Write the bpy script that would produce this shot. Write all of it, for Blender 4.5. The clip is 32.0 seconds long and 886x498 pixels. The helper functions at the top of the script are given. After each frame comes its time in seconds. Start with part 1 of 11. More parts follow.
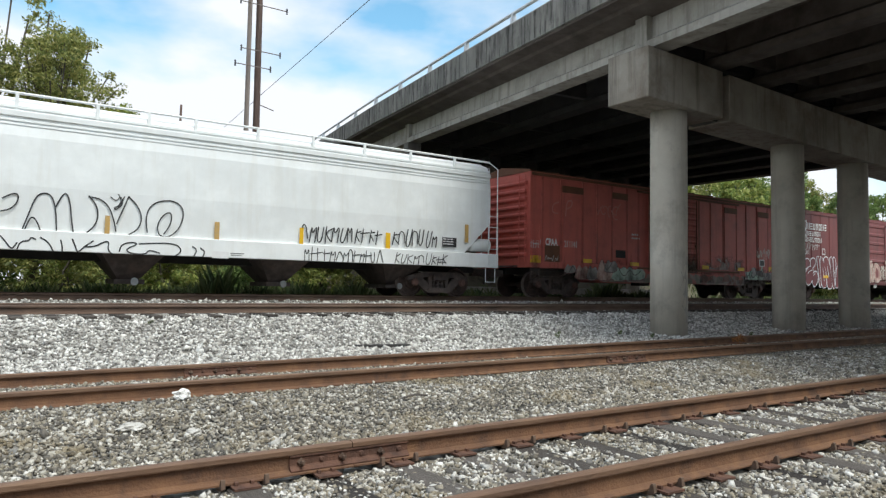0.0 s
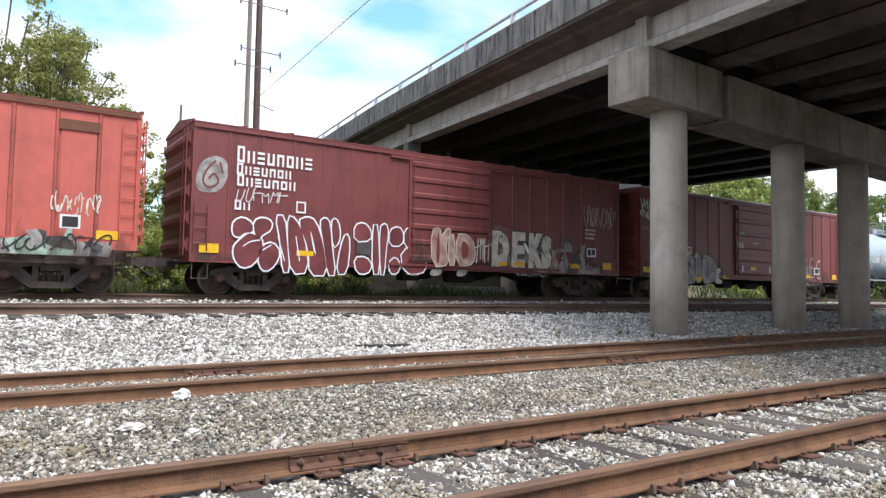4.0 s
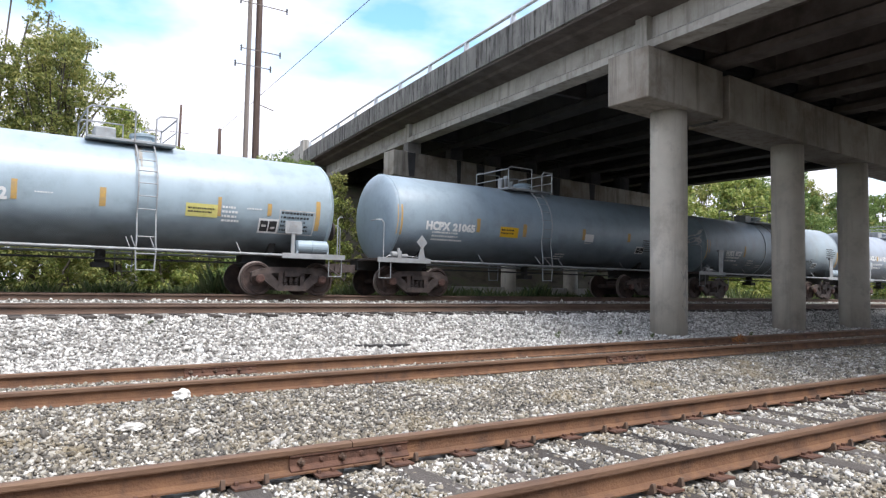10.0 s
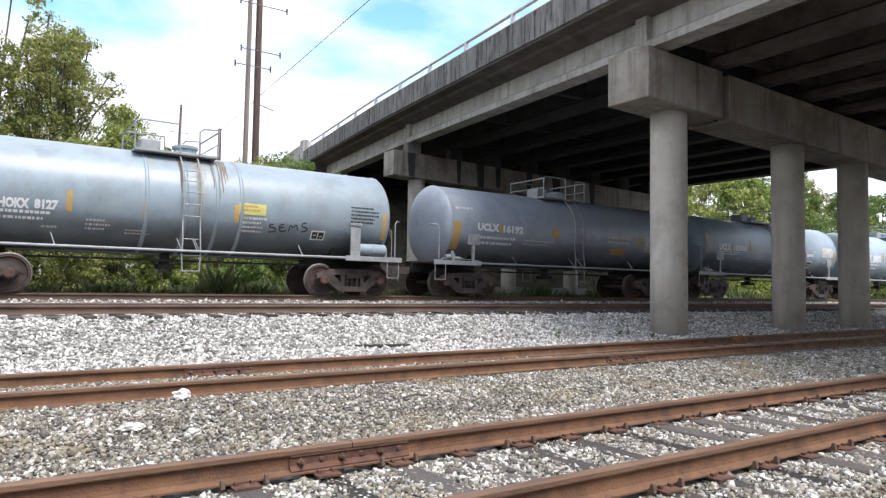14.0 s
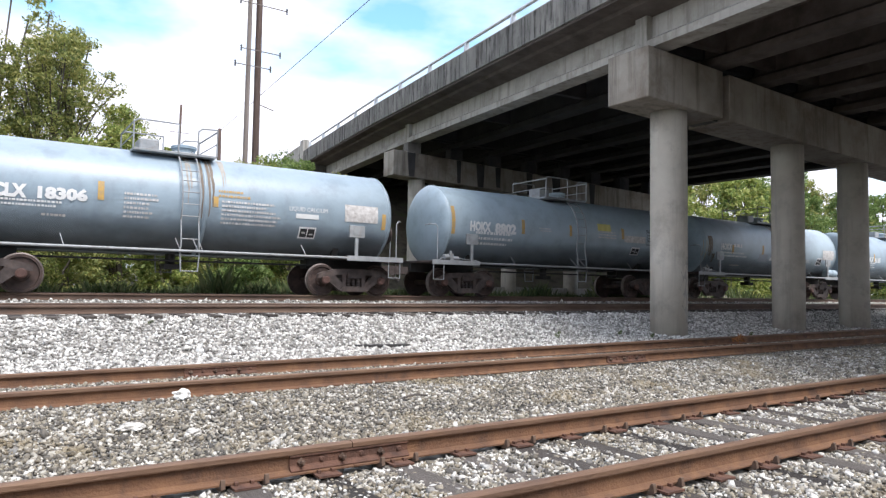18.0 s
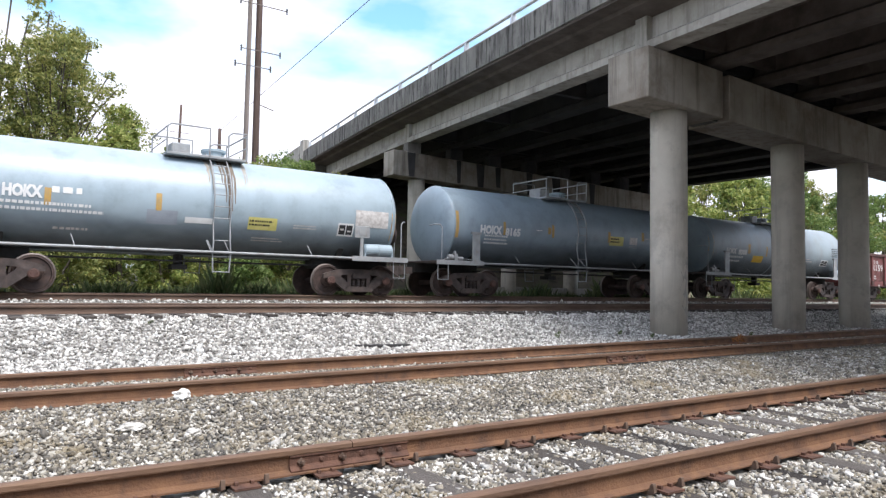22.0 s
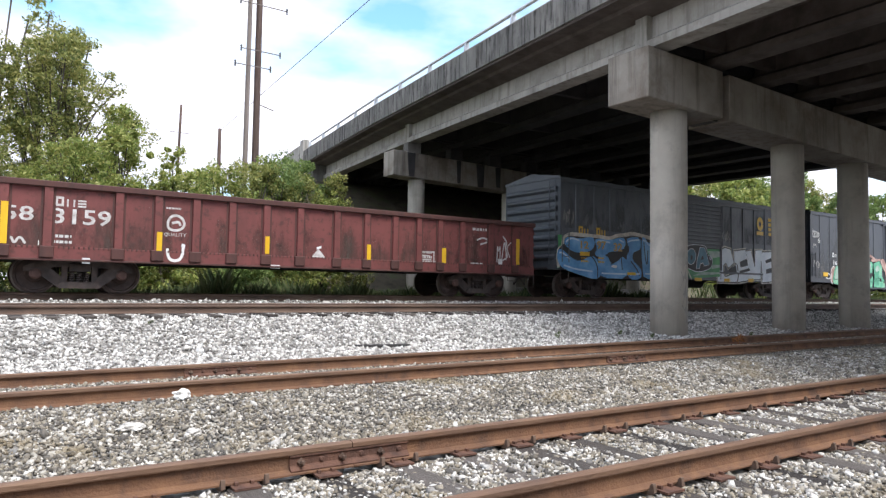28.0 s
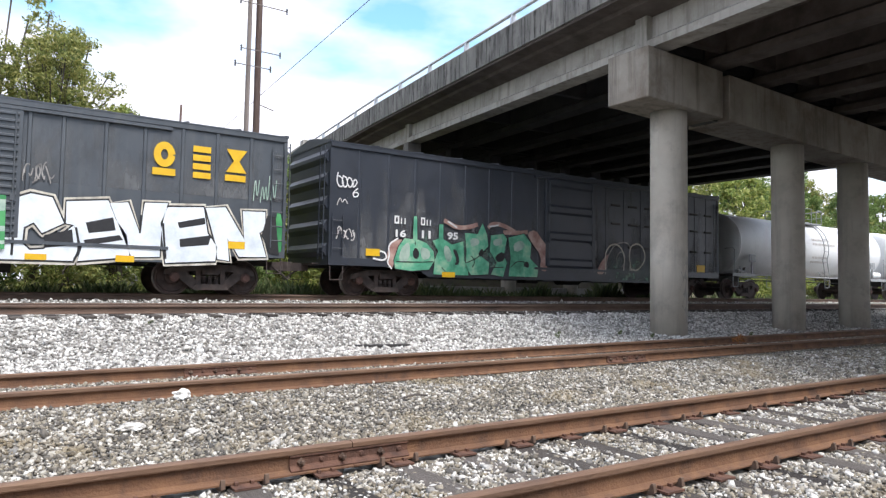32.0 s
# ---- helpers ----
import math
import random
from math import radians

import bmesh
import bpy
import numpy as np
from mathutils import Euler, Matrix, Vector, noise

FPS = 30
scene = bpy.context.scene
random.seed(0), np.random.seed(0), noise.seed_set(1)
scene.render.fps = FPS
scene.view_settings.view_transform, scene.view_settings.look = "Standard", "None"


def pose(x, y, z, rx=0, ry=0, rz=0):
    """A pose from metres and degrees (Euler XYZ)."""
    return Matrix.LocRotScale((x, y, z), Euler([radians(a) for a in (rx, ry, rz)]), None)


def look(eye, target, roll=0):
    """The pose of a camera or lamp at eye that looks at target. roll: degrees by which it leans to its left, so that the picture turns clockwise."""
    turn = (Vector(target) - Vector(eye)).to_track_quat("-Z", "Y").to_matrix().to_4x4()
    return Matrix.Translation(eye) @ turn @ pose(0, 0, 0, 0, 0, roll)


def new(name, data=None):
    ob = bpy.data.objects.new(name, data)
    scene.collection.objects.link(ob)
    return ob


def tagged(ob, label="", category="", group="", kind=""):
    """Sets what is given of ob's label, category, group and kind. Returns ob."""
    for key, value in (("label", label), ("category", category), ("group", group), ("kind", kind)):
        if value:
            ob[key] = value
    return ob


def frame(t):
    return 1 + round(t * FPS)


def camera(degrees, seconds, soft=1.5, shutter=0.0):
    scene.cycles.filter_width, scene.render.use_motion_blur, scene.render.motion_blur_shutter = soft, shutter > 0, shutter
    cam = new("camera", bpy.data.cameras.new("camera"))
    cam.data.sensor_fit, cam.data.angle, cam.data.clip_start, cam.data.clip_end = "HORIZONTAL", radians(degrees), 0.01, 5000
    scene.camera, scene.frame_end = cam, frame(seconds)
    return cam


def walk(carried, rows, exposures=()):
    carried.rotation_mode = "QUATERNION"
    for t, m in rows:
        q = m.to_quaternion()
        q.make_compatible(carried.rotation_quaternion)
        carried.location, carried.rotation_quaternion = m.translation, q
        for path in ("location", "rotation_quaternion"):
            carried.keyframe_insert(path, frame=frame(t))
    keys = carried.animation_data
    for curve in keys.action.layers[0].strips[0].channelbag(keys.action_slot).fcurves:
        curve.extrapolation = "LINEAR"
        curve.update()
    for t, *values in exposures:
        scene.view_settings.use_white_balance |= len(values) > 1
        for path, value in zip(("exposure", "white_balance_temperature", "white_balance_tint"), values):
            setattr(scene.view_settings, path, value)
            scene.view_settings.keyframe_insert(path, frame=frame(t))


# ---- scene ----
# Axes: x along the tracks, y away from the camera, z up from the near rail tops.
EYE = Vector((0.0, 0.0, 1.07))
HEADING, TILT = radians(55.793), radians(3.195)
AHEAD = Vector((math.cos(HEADING) * math.cos(TILT), math.sin(HEADING) * math.cos(TILT), math.sin(TILT)))
cam = camera(66.1, 32.0, soft=1.3, shutter=0.0)
walk(cam, [(0, look(EYE, EYE + AHEAD, 1.0)), (32, look(EYE, EYE + AHEAD, 1.0))],
     exposures=[(0, 0.68, 6350, 5), (1.0, 0.78, 6350, 8), (2.0, 1.03, 6250, 12), (3.0, 1.14, 6250, 13), (32, 1.16, 6250, 13)])

# ---- light ----
SUN_ELEVATION, SUN_AZIMUTH = radians(59), radians(-80)   # azimuth of the sun seen from the place, from +x towards +y
world = bpy.data.worlds.new("world")
scene.world = world
world.use_nodes = True
wn = world.node_tree
wn.nodes.clear()
w_out = wn.nodes.new("ShaderNodeOutputWorld")
w_bg = wn.nodes.new("ShaderNodeBackground")
w_sky = wn.nodes.new("ShaderNodeTexSky")
w_sky.sky_type, w_sky.sun_disc = "NISHITA", False
w_sky.sun_elevation, w_sky.sun_rotation = SUN_ELEVATION, math.pi / 2 - SUN_AZIMUTH
w_geo = wn.nodes.new("ShaderNodeTexCoord")
w_map = wn.nodes.new("ShaderNodeMapping")
w_map.inputs["Scale"].default_value = (1.0, 1.0, 2.3)
w_map.inputs["Location"].default_value = (3.1, 0.4, 0.25)
w_noise = wn.nodes.new("ShaderNodeTexNoise")
w_noise.inputs["Scale"].default_value, w_noise.inputs["Detail"].default_value = 2.6, 6.0
w_noise.inputs["Roughness"].default_value = 0.5
w_ramp = wn.nodes.new("ShaderNodeValToRGB")
w_ramp.color_ramp.elements[0].position, w_ramp.color_ramp.elements[1].position = 0.335, 0.515
w_mix = wn.nodes.new("ShaderNodeMix")
w_mix.data_type = "RGBA"
w_gain = wn.nodes.new("ShaderNodeMix")
w_gain.data_type, w_gain.blend_type = "RGBA", "MULTIPLY"
w_gain.inputs[0].default_value = 1.0
w_gain.inputs[7].default_value = (0.205, 0.275, 0.258, 1)
wn.links.new(w_geo.outputs["Generated"], w_map.inputs["Vector"])
wn.links.new(w_map.outputs["Vector"], w_noise.inputs["Vector"])
wn.links.new(w_noise.outputs["Fac"], w_ramp.inputs["Fac"])
wn.links.new(w_sky.outputs["Color"], w_gain.inputs[6])
wn.links.new(w_ramp.outputs["Color"], w_mix.inputs[0])
wn.links.new(w_gain.outputs[2], w_mix.inputs[6])
w_mix.inputs[7].default_value = (1.05, 1.05, 1.13, 1)
wn.links.new(w_mix.outputs[2], w_bg.inputs["Color"])
wn.links.new(w_bg.outputs[0], w_out.inputs[0])
w_bg.inputs["Strength"].default_value = 0.60

sun = new("sun", bpy.data.lights.new("sun", "SUN"))
sun.data.energy, sun.data.angle, sun.data.color = 1.88, radians(26), (1.0, 0.95, 0.88)
sun_from = Vector((math.cos(SUN_AZIMUTH) * math.cos(SUN_ELEVATION), math.sin(SUN_AZIMUTH) * math.cos(SUN_ELEVATION), math.sin(SUN_ELEVATION)))
sun.matrix_world = look(sun_from * 60, (0, 0, 0))


# ---- helpers for building ----
def thing(name, label, category, group="", at=None, kind=""):
    ob = new(name)
    ob.empty_display_size = 0.2
    if at:
        ob.location = at
    return tagged(ob, label, category, group, kind)


def mesh_of(bm, material, smooth=False):
    me = bpy.data.meshes.new("part")
    bmesh.ops.recalc_face_normals(bm, faces=bm.faces)
    bm.to_mesh(me)
    bm.free()
    me.materials.append(material)
    if smooth:
        me.shade_smooth()
    return me


def put(name, me, parent=None, label="", m=None):
    ob = new(name, me)
    if parent:
        ob.parent = parent
    if m:
        ob.matrix_basis = m
    if label:
        ob["label"] = label
    return ob


def part(name, bm, material, parent=None, label="", smooth=False):
    return put(name, mesh_of(bm, material, smooth), parent, label)


def B():
    return bmesh.new()


def box(bm, x0, x1, y0, y1, z0, z1):
    v = [bm.verts.new((x, y, z)) for z in (z0, z1) for y in (y0, y1) for x in (x0, x1)]
    for q in ((0, 2, 3, 1), (4, 5, 7, 6), (0, 1, 5, 4), (2, 6, 7, 3), (0, 4, 6, 2), (1, 3, 7, 5)):
        bm.faces.new([v[i] for i in q])
    return bm


def bevel(bm, width=0.01, segments=1):
    bmesh.ops.bevel(bm, geom=bm.edges[:], offset=width, segments=segments, affect="EDGES", profile=0.6)
    return bm


def tube(bm, a, b, r, seg=8, r2=None, cap=True):
    a, b = Vector(a), Vector(b)
    q = (b - a).to_track_quat("Z", "Y")
    rows = []
    for p, rad in ((a, r), (b, r if r2 is None else r2)):
        rows.append([bm.verts.new(p + q @ Vector((rad * math.cos(k * math.tau / seg), rad * math.sin(k * math.tau / seg), 0))) for k in range(seg)])
    for k in range(seg):
        bm.faces.new((rows[0][k], rows[0][(k + 1) % seg], rows[1][(k + 1) % seg], rows[1][k]))
    if cap:
        bm.faces.new(rows[0][::-1])
        bm.faces.new(rows[1])
    return bm


def pipe(bm, pts, r, seg=6):
    """A bent round bar through the points, mitred at the bends."""
    pts = [Vector(p) for p in pts]
    pts = [p for k, p in enumerate(pts) if k == 0 or (p - pts[k - 1]).length > 1e-5]
    ways = [(b - a).normalized() for a, b in zip(pts, pts[1:])]
    side = ways[0].orthogonal().normalized()
    rings = []
    for k, p in enumerate(pts):
        w = ways[0] if k == 0 else ways[-1] if k == len(pts) - 1 else (ways[k - 1] + ways[k]).normalized()
        side = (side - w * side.dot(w)).normalized()
        up = w.cross(side)
        rings.append([bm.verts.new(p + side * r * math.cos(j * math.tau / seg) + up * r * math.sin(j * math.tau / seg)) for j in range(seg)])
    for p, q in zip(rings, rings[1:]):
        for j in range(seg):
            bm.faces.new((p[j], p[(j + 1) % seg], q[(j + 1) % seg], q[j]))
    bm.faces.new(rings[0][::-1])
    bm.faces.new(rings[-1])
    return bm


def prism(bm, outline, y0, y1, axis="y"):
    """An outline in (x, z) drawn out from y0 to y1; axis 'x': an outline in (y, z) drawn out along x; 'z': (x, y) along z."""
    def at(p, d):
        return {"y": (p[0], d, p[1]), "x": (d, p[0], p[1]), "z": (p[0], p[1], d)}[axis]
    a = [bm.verts.new(at(p, y0)) for p in outline]
    b = [bm.verts.new(at(p, y1)) for p in outline]
    n = len(outline)
    bm.faces.new(a)
    bm.faces.new(b[::-1])
    for k in range(n):
        bm.faces.new((a[k], b[k], b[(k + 1) % n], a[(k + 1) % n]))
    return bm


def lathe(bm, profile, seg=40, axis="x"):
    """A profile of (along, radius) turned about the axis."""
    rings = []
    for d, r in profile:
        ring = []
        for k in range(seg):
            a, b = r * math.cos(k * math.tau / seg), r * math.sin(k * math.tau / seg)
            ring.append(bm.verts.new((d, a, b) if axis == "x" else (a, d, b) if axis == "y" else (a, b, d)))
        rings.append(ring)
    for p, q in zip(rings, rings[1:]):
        for k in range(seg):
            bm.faces.new((p[k], p[(k + 1) % seg], q[(k + 1) % seg], q[k]))
    bm.faces.new(rings[0])
    bm.faces.new(rings[-1][::-1])
    return bm


# ---- materials ----
def material(name, stops, scale=3.0, rough=0.7, metal=0.0, bump=0.2, bump_scale=40.0, streak=None, spots=None, coords="Object", stretch=(1, 1, 1), per="", detail=6.0):
    """stops: colours between which a noise runs. streak: (colour, amount), run-down stains. spots: (colour, amount, scale), blotches. per: 'object' or 'island', how colour varies from piece to piece."""
    m = bpy.data.materials.new(name)
    m.use_nodes = True
    t = m.node_tree
    bs = t.nodes["Principled BSDF"]
    tc = t.nodes.new("ShaderNodeTexCoord")
    mp = t.nodes.new("ShaderNodeMapping")
    mp.inputs["Scale"].default_value = stretch
    t.links.new(tc.outputs[coords], mp.inputs["Vector"])
    n1 = t.nodes.new("ShaderNodeTexNoise")
    n1.inputs["Scale"].default_value, n1.inputs["Detail"].default_value = scale, detail
    n1.inputs["Roughness"].default_value = 0.62
    t.links.new(mp.outputs[0], n1.inputs["Vector"])
    rp = t.nodes.new("ShaderNodeValToRGB")
    els = rp.color_ramp.elements
    while len(els) < len(stops):
        els.new(0.5)
    for k, c in enumerate(stops):
        els[k].position = (0.1 + 0.8 * k / max(1, len(stops) - 1)) if per else (0.3 + 0.4 * k / max(1, len(stops) - 1))
        els[k].color = (*c, 1)
    fac = n1.outputs["Fac"]
    if per:
        src = t.nodes.new("ShaderNodeObjectInfo" if per == "object" else "ShaderNodeNewGeometry")
        add = t.nodes.new("ShaderNodeMath")
        add.operation = "MULTIPLY_ADD"
        t.links.new(src.outputs["Random" if per == "object" else "Random Per Island"], add.inputs[0])
        add.inputs[1].default_value = 0.9
        sub = t.nodes.new("ShaderNodeMath")
        sub.operation = "SUBTRACT"
        t.links.new(fac, sub.inputs[0])
        sub.inputs[1].default_value = 0.45
        t.links.new(sub.outputs[0], add.inputs[2])
        fac = add.outputs[0]
    t.links.new(fac, rp.inputs["Fac"])
    col = rp.outputs["Color"]

    def over(colour, mask, gain):
        nonlocal col
        mx = t.nodes.new("ShaderNodeMix")
        mx.data_type = "RGBA"
        g = t.nodes.new("ShaderNodeMath")
        g.operation = "MULTIPLY"
        g.use_clamp = True
        t.links.new(mask, g.inputs[0])
        g.inputs[1].default_value = gain
        t.links.new(g.outputs[0], mx.inputs[0])
        t.links.new(col, mx.inputs[6])
        mx.inputs[7].default_value = (*colour, 1)
        col = mx.outputs[2]

    def mask(sc, lo, hi, st=(1, 1, 1), det=8.0):
        m2 = t.nodes.new("ShaderNodeMapping")
        m2.inputs["Scale"].default_value = st
        m2.inputs["Location"].default_value = (7.3 * sc, 1.7, 3.9)
        t.links.new(tc.outputs[coords], m2.inputs["Vector"])
        nn = t.nodes.new("ShaderNodeTexNoise")
        nn.inputs["Scale"].default_value, nn.inputs["Detail"].default_value = sc, det
        nn.inputs["Roughness"].default_value = 0.65
        t.links.new(m2.outputs[0], nn.inputs["Vector"])
        mr = t.nodes.new("ShaderNodeMapRange")
        mr.inputs["From Min"].default_value, mr.inputs["From Max"].default_value = lo, hi
        t.links.new(nn.outputs["Fac"], mr.inputs["Value"])
        return mr.outputs["Result"]

    if streak:
        over(streak[0], mask(2.2, 0.50, 0.72, (1.6, 1.6, 0.14)), streak[1])
    if spots:
        over(spots[0], mask(spots[2], 0.52, 0.66), spots[1])
    t.links.new(col, bs.inputs["Base Color"])
    bs.inputs["Metallic"].default_value = metal
    rr = t.nodes.new("ShaderNodeMapRange")
    rr.inputs["To Min"].default_value, rr.inputs["To Max"].default_value = max(0.05, rough - 0.12), min(1.0, rough + 0.12)
    t.links.new(n1.outputs["Fac"], rr.inputs["Value"])
    t.links.new(rr.outputs[0], bs.inputs["Roughness"])
    if bump:
        n2 = t.nodes.new("ShaderNodeTexNoise")
        n2.inputs["Scale"].default_value, n2.inputs["Detail"].default_value = bump_scale, 5.0
        t.links.new(mp.outputs[0], n2.inputs["Vector"])
        bp = t.nodes.new("ShaderNodeBump")
        bp.inputs["Strength"].default_value, bp.inputs["Distance"].default_value = bump, 0.02
        t.links.new(n2.outputs["Fac"], bp.inputs["Height"])
        t.links.new(bp.outputs[0], bs.inputs["Normal"])
    return m


def paint(name, c, rough=0.6, dirt=(0.10, 0.08, 0.06), amount=0.35, rust=None, per="", low=0.8):
    a = tuple(v * low for v in c)
    return material(name, [a, c, tuple(min(1, v * 1.08) for v in c)], 1.6, rough, 0.0, 0.08, 30.0, streak=(dirt, amount), spots=(rust, 0.7, 5.0) if rust else None, per=per)



def leafy(name, stops):
    """Leaves: a soft sheen and some light let through."""
    m = material(name, stops, 0.35, 0.55, 0, 0.0, per="island")
    t = m.node_tree
    bs, out = t.nodes["Principled BSDF"], t.nodes["Material Output"]
    tr = t.nodes.new("ShaderNodeBsdfTranslucent")
    mx = t.nodes.new("ShaderNodeMixShader")
    mx.inputs[0].default_value = 0.42
    t.links.new(bs.inputs["Base Color"].links[0].from_socket, tr.inputs["Color"])
    t.links.new(bs.outputs[0], mx.inputs[1])
    t.links.new(tr.outputs[0], mx.inputs[2])
    t.links.new(mx.outputs[0], out.inputs["Surface"])
    return m


def film_of(name, colours, strength, scale, stretch=(1, 1, 0.35), up=1.0, sides=0.0, rough=0.85, patchy=3.4):
    """A thin, patchy film of dirt, sprayed paint or painted-in shade: bare between its patches, thinning out towards
    its top (up) and its ends (sides).
    """
    m = material(name, colours, scale * 1.7, rough, 0, 0.0)
    t = m.node_tree
    bs, out = t.nodes["Principled BSDF"], t.nodes["Material Output"]
    tc = t.nodes.new("ShaderNodeTexCoord")
    mp = t.nodes.new("ShaderNodeMapping")
    mp.inputs["Scale"].default_value, mp.inputs["Location"].default_value = stretch, (3.7, 1.1, 0.4)
    nz = t.nodes.new("ShaderNodeTexNoise")
    nz.inputs["Scale"].default_value, nz.inputs["Detail"].default_value, nz.inputs["Roughness"].default_value = scale, 9.0, 0.68
    t.links.new(tc.outputs["Object"], mp.inputs["Vector"])
    t.links.new(mp.outputs[0], nz.inputs["Vector"])
    sep = t.nodes.new("ShaderNodeSeparateXYZ")
    t.links.new(tc.outputs["Generated"], sep.inputs[0])

    def calc(op, a, b):
        n = t.nodes.new("ShaderNodeMath")
        n.operation = op
        for k, v in enumerate((a, b)):
            if isinstance(v, float):
                n.inputs[k].default_value = v
            else:
                t.links.new(v, n.inputs[k])
        return n.outputs[0]
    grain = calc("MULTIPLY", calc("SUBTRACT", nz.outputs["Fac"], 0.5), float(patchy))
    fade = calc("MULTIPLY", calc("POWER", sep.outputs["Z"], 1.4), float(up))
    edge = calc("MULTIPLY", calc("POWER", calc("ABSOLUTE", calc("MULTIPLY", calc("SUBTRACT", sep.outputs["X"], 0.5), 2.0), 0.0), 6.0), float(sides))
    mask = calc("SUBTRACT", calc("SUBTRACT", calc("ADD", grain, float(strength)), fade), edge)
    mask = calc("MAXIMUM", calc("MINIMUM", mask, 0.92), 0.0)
    tr = t.nodes.new("ShaderNodeBsdfTransparent")
    mx = t.nodes.new("ShaderNodeMixShader")
    t.links.new(mask, mx.inputs[0])
    t.links.new(tr.outputs[0], mx.inputs[1])
    t.links.new(bs.outputs[0], mx.inputs[2])
    t.links.new(mx.outputs[0], out.inputs["Surface"])
    return m


